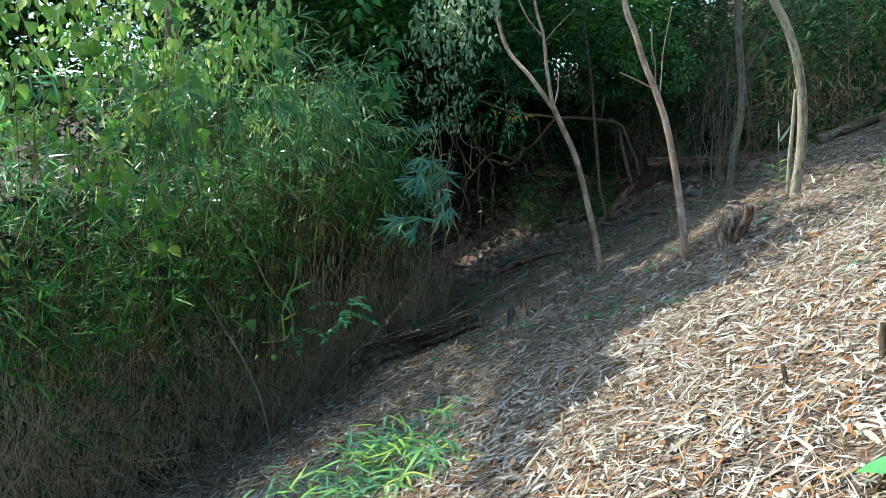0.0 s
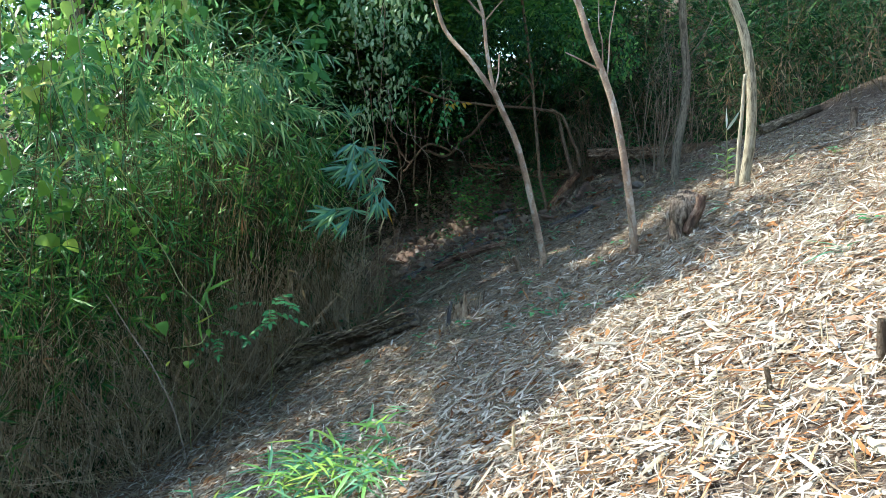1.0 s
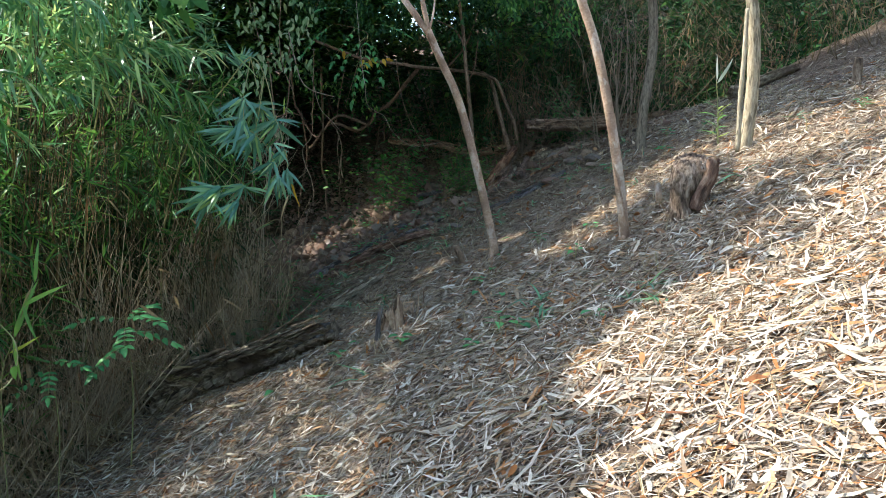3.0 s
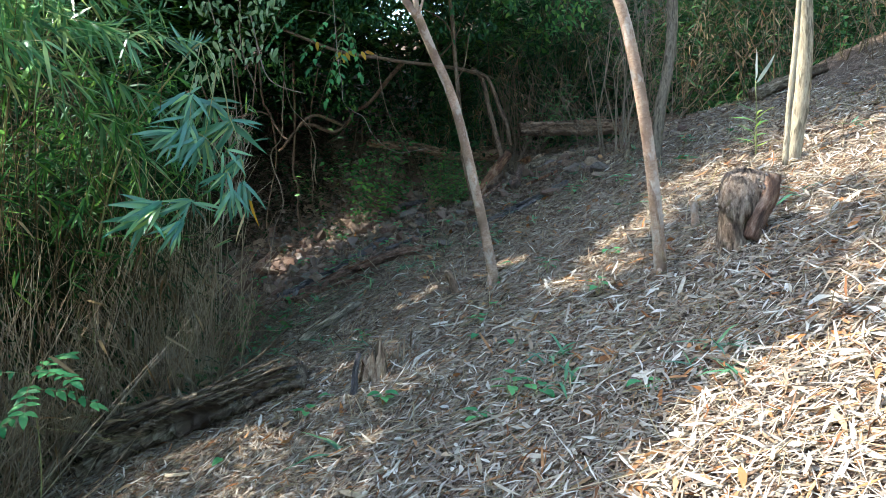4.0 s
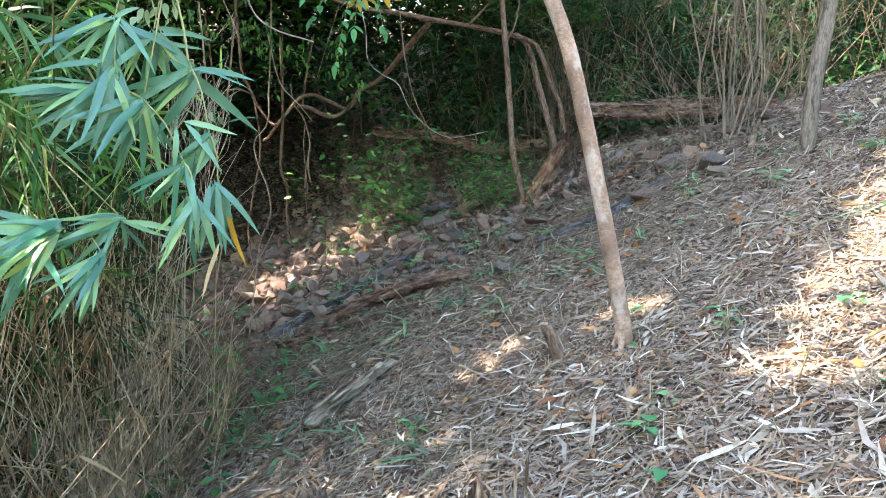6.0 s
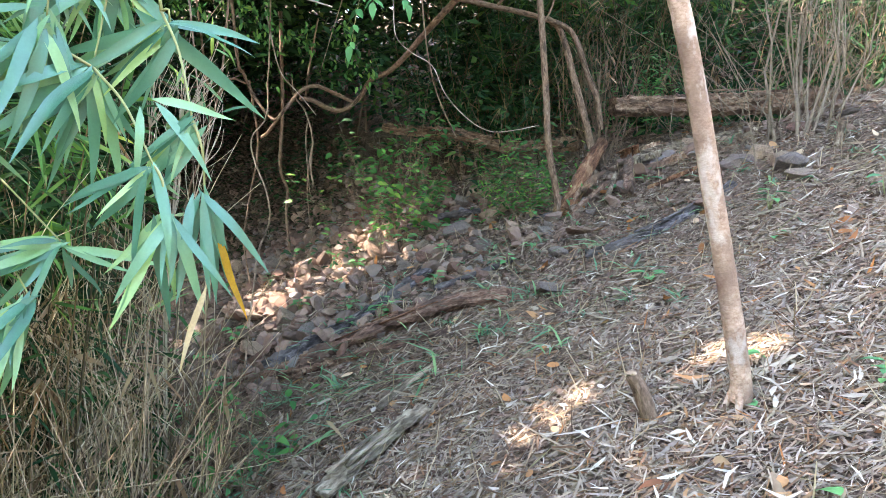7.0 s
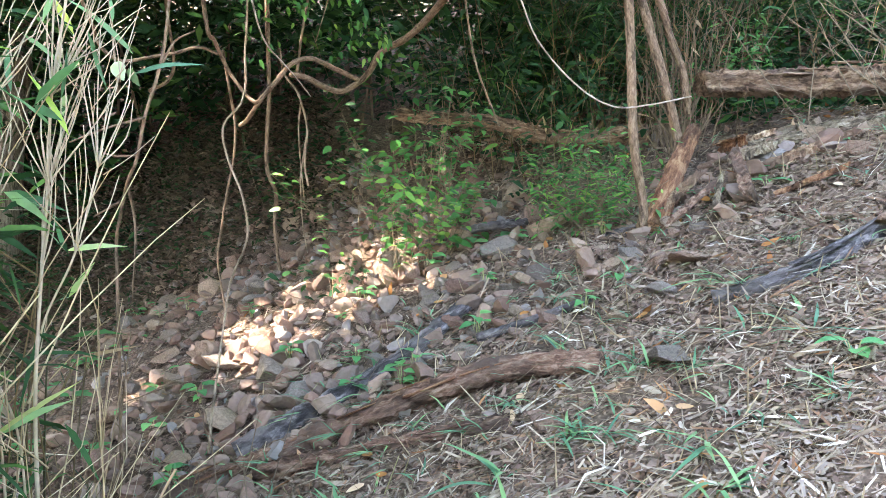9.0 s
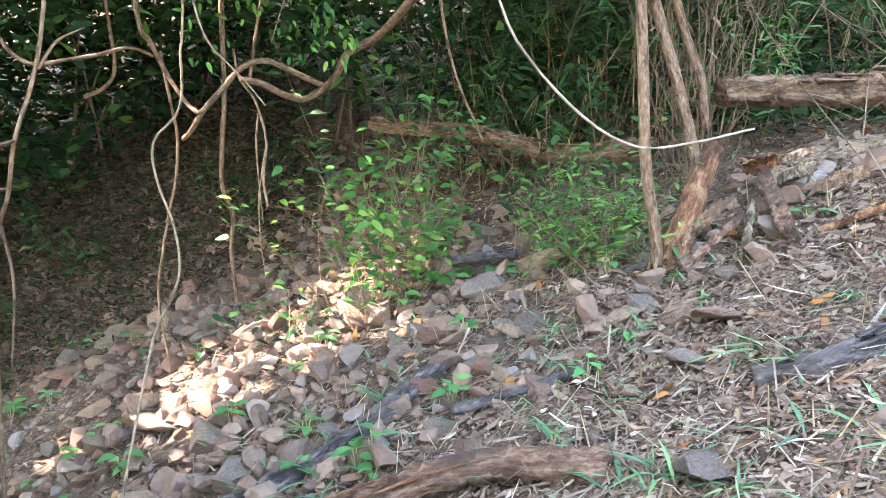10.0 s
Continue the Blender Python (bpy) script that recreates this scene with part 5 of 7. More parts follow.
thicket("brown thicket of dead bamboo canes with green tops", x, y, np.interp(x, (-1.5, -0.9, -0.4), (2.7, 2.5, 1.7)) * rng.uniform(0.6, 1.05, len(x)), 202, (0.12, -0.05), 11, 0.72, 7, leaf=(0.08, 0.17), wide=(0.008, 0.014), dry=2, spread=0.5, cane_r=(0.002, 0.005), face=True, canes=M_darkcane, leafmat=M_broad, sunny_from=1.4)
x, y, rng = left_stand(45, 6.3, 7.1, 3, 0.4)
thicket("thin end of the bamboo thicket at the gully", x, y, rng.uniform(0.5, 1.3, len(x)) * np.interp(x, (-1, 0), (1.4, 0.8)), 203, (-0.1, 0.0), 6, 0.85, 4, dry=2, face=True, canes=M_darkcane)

rng = np.random.default_rng(4)
x, y = rng.uniform(2.5, 6.5, 150), rng.uniform(8.55, 10.5, 150)
thicket("shaded bamboo thicket behind the fallen trunk", x, y, rng.uniform(1.2, 2.6, 150), 204, (-0.08, -0.1), 12, 0.12, 6, wide=(0.007, 0.013), dry=4, spread=0.55, canes=M_darkcane, leafmat=M_dark_leaf, shade=False)
x, y = rng.uniform(3.3, 6.6, 110), rng.uniform(6.9, 8.8, 110)
ok = y > 7.1 - (x - 3.3) * 0.25
x, y = x[ok], y[ok]
thicket("bamboo thicket with dry brush along the upper slope", x, y, rng.uniform(0.9, 2.2, len(x)), 205, (-0.05, -0.1), 17, 0.2, 5, wide=(0.006, 0.012), dry=2, spread=0.6, canes=M_darkcane, leafmat=M_dark_leaf, shade=False)
x, y = rng.uniform(4.3, 7.5, 280), rng.uniform(3.2, 7.2, 280)
thicket("bamboo thicket on the upper slope beside the clearing", x, y, rng.uniform(0.9, 2.2, len(x)), 206, (-0.05, 0.0), 9, 0.2, 6, wide=(0.007, 0.013), dry=3, shade=False, canes=M_darkcane)
x, y = rng.uniform(1.5, 3.0, 90), rng.uniform(8.9, 10.2, 90)
thicket("thin shaded bamboo growing beyond the gully head", x, y, rng.uniform(0.8, 2.0, len(x)), 207, (-0.1, -0.15), 12, 0.2, 6, wide=(0.007, 0.013), dry=2, spread=0.6, canes=M_darkcane, leafmat=M_dark_leaf, shade=False)


# ---- woods on the far bank and tall trees added to shade the gully ----
def far_woods():
    rng = np.random.default_rng(61)
    ob = thing("far_bank_shrubs", (0, 12.5, gz(0, 12.5)), "dark leafy shrubs covering the far bank of the gully", "shrubs", kind="stuff")
    n = 36000
    k = 480
    cx, cy = rng.uniform(-6, 6, k), rng.uniform(11.6, 15, k)
    cz = ground_z(cx, cy) + rng.uniform(0.1, 4.6, k)
    keep = (cy > 12.3) | (cz - ground_z(cx, cy) > 1.4) | (np.abs(cx - 0.2) > 2.2)
    c = np.stack([cx, cy, cz], 1)[keep]
    p = c[rng.integers(0, len(c), n)] + rng.normal(0, 0.32, (n, 3)) * np.array((1, 0.7, 0.8))
    p = p[p[:, 2] > ground_z(p[:, 0], p[:, 1])]
    n = len(p)
    part("leaves", Geo().add(*blades(p, scatter_dirs(rng, n, 0.4), np.array((0, 0, 1.0)) + rng.normal(0, 0.6, (n, 3)), rng.uniform(0.06, 0.16, n), rng.uniform(0.03, 0.06, n), 0.2, FAR)), M_dark_leaf, ob)
    m = 60
    x, y = rng.uniform(1.8, 6, m), rng.uniform(11, 14, m)
    a = np.stack([x, y, ground_z(x, y)], 1)
    part("stems", Geo().add(*sticks(a, a + np.stack([rng.normal(0, 0.3, m), rng.normal(-0.1, 0.3, m), rng.uniform(0.8, 2.6, m)], 1), rng.uniform(0.004, 0.016, m), 0.003, rng.normal(0, 0.08, (m, 3)))), M_twig, ob)


far_woods()


def tall_tree(x, y, r, lean, centre, radii, n, label, seed, shades=False):
    """A tall tree added for shade; its leafy crown hangs over the gully, mostly out of view."""
    rng = np.random.default_rng(seed)
    z = gz(x, y)
    ob = thing("shade_tree", (x, y, z), label, "tree", "tall trees over the gully")
    hub = np.array((x + lean[0], y + lean[1], z + 3.2))
    part("trunk", Geo().add(*tube([(x, y, z - 0.1), (x + lean[0] * 0.2, y + lean[1] * 0.2, z + 1.0), (x + lean[0] * 0.6, y + lean[1] * 0.6, z + 2.1), hub, hub + np.array((lean[0] * 0.4, lean[1] * 0.4, 1.0))], r, r * 0.5, 14, 0.08, 0.06, seed)), M_grey_sapling, ob)
    k = n // 90
    c = unit(rng.normal(0, 1, (k, 3))) * rng.uniform(0.2, 1.0, (k, 1)) ** 0.6 * np.array(radii) + np.array(centre)
    for t in c[:12]:
        part("limb", Geo().add(*tube([hub, hub * 0.5 + t * 0.5 + rng.normal(0, 0.12, 3), t], r * 0.4, 0.008, 7, 0.1, 0.06, seed)), M_grey_sapling, ob)
    p = c[rng.integers(0, k, n)] + rng.normal(0, 0.26, (n, 3)) * np.array((1, 1, 0.6))
    p = p[~open_to_sun(p) & ~(beside_trunks(p) if shades else over_thicket(p))]
    m = len(p)
    part("crown", Geo().add(*blades(p, scatter_dirs(rng, m, 0.3), np.array((0, 0, 1.0)) + rng.normal(0, 0.45, (m, 3)), rng.uniform(0.09, 0.18, m), rng.uniform(0.05, 0.09, m), 0.15, FAR)), M_broad, ob, "green leafy crown")


tall_tree(-3.6, 9.4, 0.11, (0.4, 0.3), (-2.9, 9.7, 4.4), (2.2, 1.7, 0.8), 12000, "tall broadleaf tree added in the gully for its shade", 301)
tall_tree(-3.4, 12.4, 0.10, (0.3, -0.2), (-3.2, 12.3, 5.0), (2.6, 1.9, 1.0), 9000, "tall broadleaf tree added on the far bank for its shade", 302)
tall_tree(0.4, 13.4, 0.10, (0.1, 0.2), (0.2, 13.6, 4.8), (2.8, 1.4, 1.2), 7500, "tall broadleaf tree behind the fallen trunk", 303)
tall_tree(-2.2, 6.4, 0.08, (0.2, -0.1), (-1.6, 6.0, 3.85), (1.3, 0.95, 0.45), 7500, "slender broadleaf tree added inside the thicket for its shade", 304)
tall_tree(-3.5, 4.3, 0.07, (0.4, 0.1), (-2.3, 4.55, 3.95), (0.75, 1.2, 0.35), 6500, "slender broadleaf tree added for shade, rising out of the thicket", 310)
tall_tree(4.2, 12.6, 0.10, (-0.3, -0.4), (3.6, 12.4, 4.6), (2.2, 1.5, 1.2), 6000, "tall broadleaf tree on the upper slope", 305)
tall_tree(-5.2, 5.0, 0.10, (0.2, 0.2), (-5.0, 5.4, 2.6), (1.6, 3.2, 1.6), 15000, "broadleaf tree beyond the thicket", 306)


def low_canopy():
    """Leafy boughs that hang over the head of the gully and hide the bank behind it."""
    rng = np.random.default_rng(66)
    ob = thing("leafy_boughs", (1.0, 10.6, gz(1.0, 10.6)), "dark leafy boughs hanging over the head of the gully", "shrubs", kind="stuff")
    k = 270
    c = np.stack([rng.uniform(-1.6, 3.2, k), rng.uniform(9.3, 11.4, k), np.zeros(k)], 1)
    c[:, 2] = 0.75 + np.where(c[:, 0] > 0.9, 0.35, 0.75) + rng.uniform(0, 2.6, k)
    n = 32000
    p = c[rng.integers(0, k, n)] + rng.normal(0, 0.2, (n, 3)) * np.array((1, 0.8, 0.6))
    p = p[~open_to_sun(p)]
    # roof, front and side are extra leaves that keep skylight off the bank
    roof = np.stack([rng.uniform(-3.2, 1.4, 27000), rng.uniform(9.2, 12.8, 27000), rng.uniform(1.9, 3.0, 27000)], 1)
    roof[:, 2] += np.clip(roof[:, 1] - 11, 0, 2) * 0.45
    front = np.stack([rng.uniform(-2.4, 2.2, 15000), rng.uniform(7.6, 9.6, 15000), rng.uniform(2.25, 3.0, 15000)], 1)
    side = np.stack([rng.uniform(-3.8, -1.0, 19000), rng.uniform(7.9, 11.5, 19000), rng.uniform(-0.5, 2.9, 19000)], 1)
    side = side[(side[:, 2] > 0.9) | (side[:, 0] < -1.3)]
    roof = np.concatenate([roof, front, side])
    roof = roof[~open_to_sun(roof) & ~over_thicket(roof)]
    p = np.concatenate([p, roof])
    n = len(p)
    # upper leaves get the brighter green to stand for light reaching them
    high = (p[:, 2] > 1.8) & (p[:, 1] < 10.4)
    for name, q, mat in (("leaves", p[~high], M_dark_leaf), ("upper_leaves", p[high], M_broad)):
        n = len(q)
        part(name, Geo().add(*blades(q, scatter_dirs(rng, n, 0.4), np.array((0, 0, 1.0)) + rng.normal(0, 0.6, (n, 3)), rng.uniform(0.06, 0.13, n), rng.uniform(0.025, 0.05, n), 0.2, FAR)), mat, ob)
    m = 14
    x, y = rng.uniform(1.0, 3.0, m), rng.uniform(10.2, 11.6, m)
    a = np.stack([x, y, ground_z(x, y)], 1)
    part("stems", Geo().add(*sticks(a, a + np.stack([rng.normal(0, 0.3, m), rng.normal(-0.4, 0.3, m), rng.uniform(1.2, 2.8, m)], 1), rng.uniform(0.005, 0.014, m), 0.003, rng.normal(0, 0.1, (m, 3)))), M_twig, ob)


low_canopy()


def bank_cover():
    """Dead and living leaves added over the far bank, dark in colour for its deep shade."""
    rng = np.random.default_rng(65)
    n = 24000
    x, y = rng.uniform(-2.6, 0.9, n), rng.uniform(9.9, 11.8, n)
    keep = y > 10.15 + rng.normal(0, 0.15, n)
    x, y = x[keep], y[keep]
    n = len(x)
    z = ground_z(x, y) + rng.exponential(0.12, n)
    g = Geo().add(*blades(np.stack([x, y, z], 1), scatter_dirs(rng, n, 0.35), np.array((0, -0.5, 1.0)) + rng.normal(0, 0.5, (n, 3)), rng.uniform(0.02, 0.07, n), rng.uniform(0.008, 0.026, n), 0.2, FAR))
    alone("bank_leaves", g, M_bank_leaf, "dead and green leaves added over the far bank, coloured dark for its shade", "leaf litter", kind="stuff")


bank_cover()


def slope_cover():
    """Dark low leaves under the thickets of the upper slope."""
    # cover added in dark leaf colour to darken the bare slope behind
    rng = np.random.default_rng(63)
    n = 15000
    x, y = rng.uniform(2.5, 6.0, n), rng.uniform(7.1, 11.0, n)
    keep = (y > 8.62) | ((x > 3.35) & (y > 7.3 + rng.normal(0, 0.1, n)) & (y > 8.1 - 1.2 * (x - 3.35)))
    x, y = x[keep], y[keep]
    n = len(x)
    z = ground_z(x, y) + rng.exponential(0.14, n)
    g = Geo().add(*blades(np.stack([x, y, z], 1), scatter_dirs(rng, n, 0.4), np.array((0, -0.5, 1.0)) + rng.normal(0, 0.6, (n, 3)), rng.uniform(0.05, 0.12, n), rng.uniform(0.015, 0.035, n), 0.25, FAR))
    alone("undergrowth", g, M_dark_leaf, "dark low leaves under the thickets on the upper slope", "undergrowth", kind="stuff")


slope_cover()


def slope_heart():
    """Dark leaf fill added in the thickets along the upper slope and behind the fallen trunk, to darken them."""
    rng = np.random.default_rng(60)
    ob = thing("slope_heart", (4.0, 9.6, gz(4.0, 9.6)), "dark leaf fill added to darken the thickets along the upper slope", "bamboo", kind="stuff")
    n = 20000
    x = rng.uniform(1.7, 6.8, n)
    y = np.where(x < 3.2, rng.uniform(9.5, 11.3, n), rng.uniform(8.0, 10.5, n) - np.clip(x - 3.6, 0, 3) * 0.5)
    z = ground_z(x, y) + rng.uniform(0.0, 1.0, n) * 2.0
    p = np.stack([x, y, z], 1)
    p = p[~open_to_sun(p)]
    n = len(p)
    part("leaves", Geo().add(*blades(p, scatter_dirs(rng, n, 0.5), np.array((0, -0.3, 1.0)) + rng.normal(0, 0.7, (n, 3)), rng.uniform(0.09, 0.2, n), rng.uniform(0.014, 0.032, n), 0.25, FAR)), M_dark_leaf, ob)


slope_heart()


def bank_shrubs():
    """A dark wall of shrubs on top of the far bank."""
    rng = np.random.default_rng(64)
    ob = thing("bank_shrubs", (-1.0, 12.2, gz(-1.0, 12.2)), "dense dark shrubs growing along the top of the far bank", "shrubs", kind="stuff")
    k, n = 260, 17000
    cx, cy = rng.uniform(-4.8, 1.6, k), rng.uniform(11.7, 12.7, k)
    c = np.stack([cx, cy, ground_z(cx, cy) + rng.uniform(0.0, 1.9, k)], 1)
    p = c[rng.integers(0, k, n)] + rng.normal(0, 0.22, (n, 3))
    p = p[p[:, 2] > ground_z(p[:, 0], p[:, 1])]
    n = len(p)
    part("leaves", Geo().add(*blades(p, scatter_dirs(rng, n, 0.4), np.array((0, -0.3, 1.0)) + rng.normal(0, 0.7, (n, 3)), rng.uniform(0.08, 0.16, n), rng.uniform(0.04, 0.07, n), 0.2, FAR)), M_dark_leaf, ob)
    b = c[:70].copy()
    b[:, 2] = ground_z(b[:, 0], b[:, 1])
    part("stems", Geo().add(*sticks(b, b + np.stack([rng.normal(0, 0.3, 70), rng.normal(0, 0.2, 70), rng.uniform(0.8, 2.2, 70)], 1), rng.uniform(0.005, 0.015, 70), 0.003, rng.normal(0, 0.06, (70, 3)))), M_twig, ob)


bank_shrubs()

tall_tree(-2.5, 8.1, 0.09, (0.5, 0.1), (-1.25, 8.0, 4.05), (1.75, 1.3, 0.45), 10500, "spreading broadleaf tree added beside the gully to shade the slope", 309, True)
tall_tree(-4.4, 7.6, 0.10, (0.1, 0.1), (-4.4, 7.7, 2.8), (1.2, 1.8, 1.8), 12000, "broadleaf tree beyond the thicket", 307)
tall_tree(-1.2, 11.2, 0.09, (0.5, 0.3), (-0.6, 11.6, 3.7), (2.6, 1.6, 0.6), 16000, "broadleaf tree added to shade the dark far bank", 308)


def undergrowth():
    """Dark grass-like leaves and crossing pale stalks inside the foot of the thicket."""
    rng = np.random.default_rng(69)
    ob = thing("thicket_undergrowth", (-1.4, 4.6, gz(-1.4, 4.6)), "dark grassy undergrowth with thin pale stalks in the thicket", "undergrowth", kind="stuff")
    n = 9000
    y = np.where(rng.random(n) < 0.35, rng.uniform(2.9, 4.7, n), rng.uniform(4.5, 6.9, n))
    x = np.interp(y, FOOT_Y, FOOT_X) - rng.exponential(0.25, n) + 0.05
    z = ground_z(x, y) + rng.uniform(0.0, 1.25, n) ** 1.3
    part("leaves", Geo().add(*blades(np.stack([x, y, z], 1), scatter_dirs(rng, n, 0.5) + np.array((0.25, -0.2, 0.1)), np.array((0, 0, 1.0)) + rng.normal(0, 0.6, (n, 3)), rng.uniform(0.06, 0.15, n), rng.uniform(0.006, 0.013, n), 0.35)), M_dark_leaf, ob)
    n = 1000
    y = rng.uniform(2.6, 6.4, n)
    x = np.interp(y, FOOT_Y, FOOT_X) - rng.exponential(0.12, n) + 0.1
    a = np.stack([x, y, ground_z(x, y) + rng.uniform(0, 0.5, n)], 1)
    w = unit(rng.normal(0, 0.75, (n, 3)) + np.array((0.15, -0.15, 0.35)))
    part("stalks", Geo().add(*sticks(a, a + w * rng.uniform(0.2, 0.8, n)[:, None], rng.uniform(0.0010, 0.0022, n), 0.0007, rng.normal(0, 0.03, (n, 3)))), M_cane, ob)


undergrowth()


def thicket_heart():
    """Dark leaf fill behind the thicket's front canes, added to block light and darken its inside."""
    rng = np.random.default_rng(62)
    ob = thing("thicket_heart", (-2.0, 5.0, gz(-2.0, 5.0)), "dark leaf fill added to block light inside the bamboo thicket", "bamboo", kind="stuff")
    n = 26000
    y = rng.uniform(3.8, 7.8, n)
    x = np.interp(y, FOOT_Y, FOOT_X) - np.interp(y, (3.8, 4.6, 5.3), (0.8, 0.6, 0.28)) - rng.gamma(2.0, 0.28, n)
    z = ground_z(x, y) + rng.uniform(0.0, 1.0, n) ** 0.8 * np.interp(y, (2.4, 4, 6, 7.8), (1.7, 1.8, 1.6, 1.0))
    p = np.stack([x, y, z], 1)
    p = p[~open_to_sun(p) & ~over_thicket(p)]
    n = len(p)
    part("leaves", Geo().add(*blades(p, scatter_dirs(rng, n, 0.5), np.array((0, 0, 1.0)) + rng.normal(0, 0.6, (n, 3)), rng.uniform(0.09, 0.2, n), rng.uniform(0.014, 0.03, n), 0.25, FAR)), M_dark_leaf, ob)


thicket_heart()


def dead_stand():
    """Brown dead canes and hanging dead leaves that fill the foot of the thicket."""
    rng = np.random.default_rng(68)
    ob = thing("dead_bamboo", (-1.1, 5.0, gz(-1.1, 5.0)), "brown dead bamboo canes and leaves crowding the thicket's foot", "bamboo", kind="stuff")
    n = 640
    y = np.where(rng.random(n) < 0.65, rng.uniform(5.2, 6.7, n), rng.uniform(3.3, 5.4, n))
    x = np.interp(y, FOOT_Y, FOOT_X) + 0.16 - rng.exponential(0.16, n)
    a = np.stack([x, y, ground_z(x, y) - 0.02], 1)
    w = unit(np.stack([rng.normal(0.0, 0.45, n), rng.normal(-0.1, 0.4, n), np.ones(n)], 1))
    b = a + w * (rng.uniform(0.35, 1.5, n) * np.interp(y, (3.4, 4.6, 5.4, 6.0, 6.7), (0.6, 0.7, 1, 0.9, 0.5)))[:, None]
    bow = rng.normal(0, 0.05, (n, 3))
    part("canes", Geo().add(*sticks(a, b, rng.uniform(0.0018, 0.0042, n), 0.001, bow)), M_deadcane, ob)
    m = 800
    i, k = rng.integers(0, n, m), rng.uniform(0.05, 1.0, m)
    p = a[i] + (b[i] - a[i]) * k[:, None] + bow[i] * (4 * k * (1 - k))[:, None]
    part("dead_leaves", Geo().add(*blades(p, unit(rng.normal(0, 0.55, (m, 3)) + np.array((0.15, -0.15, -0.35))), rng.normal(0, 1, (m, 3)), rng.uniform(0.05, 0.15, m), rng.uniform(0.006, 0.014, m), 0.2)), M_bamboo_dry, ob)
    # fine dry strands that hang and lean all along the thicket's edge
    n = 2700
    y = rng.uniform(2.9, 6.8, n)
    x = np.interp(y, FOOT_Y, FOOT_X) + 0.08 + 0.1 * np.sin(4.3 * y) * np.sin(9.7 * y) - rng.exponential(0.14, n)
    a = np.stack([x, y, ground_z(x, y) + rng.uniform(-0.02, 0.75, n)], 1)
    w = unit(np.stack([rng.normal(-0.05, 0.5, n), rng.normal(0.0, 0.5, n), rng.choice((1.0, -0.7), n, p=(0.7, 0.3))], 1))
    b = a + w * rng.uniform(0.15, 0.6, n)[:, None]
    b[:, 2] = np.maximum(b[:, 2], ground_z(b[:, 0], b[:, 1]) + 0.01)
    part("strands", Geo().add(*sticks(a, b, rng.uniform(0.0009, 0.0022, n), 0.0008, rng.normal(0, 0.05, (n, 3)))), M_strand, ob)


dead_stand()


def unseen_woods_ring():
    """Unseen woods added behind the path and up the slope, closing the clearing against low skylight."""
    rng = np.random.default_rng(67)
    ob = thing("surrounding_woods", (2.0, -6.0, gz(2.0, -6.0)), "unseen leafy woods added behind the path to block low sky", "woods", kind="stuff")
    n, k = 15000, 260
    a = rng.uniform(-2.75, 0.15, k)
    d = rng.uniform(7.5, 10.5, k)
    c = np.stack([1.0 + d * np.cos(a), 3.5 + d * np.sin(a), np.zeros(k)], 1)
    c[:, 2] = ground_z(c[:, 0], c[:, 1]) + rng.uniform(0.2, 6.5, k)
    p = c[rng.integers(0, k, n)] + rng.normal(0, 0.55, (n, 3))
    p = p[p[:, 2] > ground_z(p[:, 0], p[:, 1])]
    n = len(p)
    part("leaves", Geo().add(*blades(p, scatter_dirs(rng, n, 0.4), np.array((0, 0, 1.0)) + rng.normal(0, 0.8, (n, 3)), rng.uniform(0.22, 0.42, n), rng.uniform(0.12, 0.2, n), 0.2, FAR)), M_broad, ob)
    b = c[:60].copy()
    b[:, 2] = ground_z(b[:, 0], b[:, 1]) - 0.1
    part("trunks", Geo().add(*sticks(b, b + np.stack([rng.normal(0, 0.5, 60), rng.normal(0, 0.5, 60), rng.uniform(4, 7, 60)], 1), rng.uniform(0.05, 0.12, 60), 0.03, rng.normal(0, 0.2, (60, 3)))), M_grey_sapling, ob)


unseen_woods_ring()

# ---- single plants ----
def leaf_meshes(name, shape, mat, ratio, droop, fold, seeds=4):
    """Some leaves of unit length along y, upper side to z, that plants share."""
    out = []
    for s in range(seeds):
        d = droop * (0.5 + s / max(1, seeds - 1))
        fine = []
        ts, ws = zip(*shape)
        for t in np.linspace(0, 1, 13):
            fine.append((float(t), float(np.interp(t, ts, ws))))
        fine[-1] = (1.0, 0.0)
        v, f = blades([(0, 0, 0)], [(0.02 * (s - 1), 1, 0.1)], [(0, 0, 1)], 1.0, ratio * (0.9 + 0.08 * s), d, tuple((t, max(w, 0.03) if t < 1 else 0.0) for t, w in fine), fold)
        v = v + np.stack([0.03 * np.sin(3 * v[:, 1] + s), np.zeros(len(v)), 0.012 * np.sin(9 * v[:, 1] + 2 * s)], 1)
        out.append(Geo().add(v / K, f).mesh(name, mat))
    return out


BAMBOO_LEAF = leaf_meshes("leaf", LANCE_FINE, M_bamboo_near, 0.09, 0.2, 0.12, 6)
BAMBOO_YELLOW = leaf_meshes("leaf", LANCE_FINE, M_yellow, 0.10, 0.15, 0.10, 2)
BAMBOO_DRY = leaf_meshes("leaf", LANCE_FINE, leaf_mat("dry_leaf_single", [(0.0, "b59a6c"), (1.0, "cdb98f")], 0.7, 0.2, 0.2, 0.3, True), 0.08, 0.2, 0.14, 2)
VINE_LEAF = leaf_meshes("leaf", HEART, M_vine_leaf, 0.74, 0.25, 0.10)
WEED_LEAF = leaf_meshes("leaf", OVATE, M_weed, 0.62, 0.3, 0.12)
LEAFLET = leaf_meshes("leaflet", OVATE, M_weed, 0.45, 0.2, 0.08, 3)
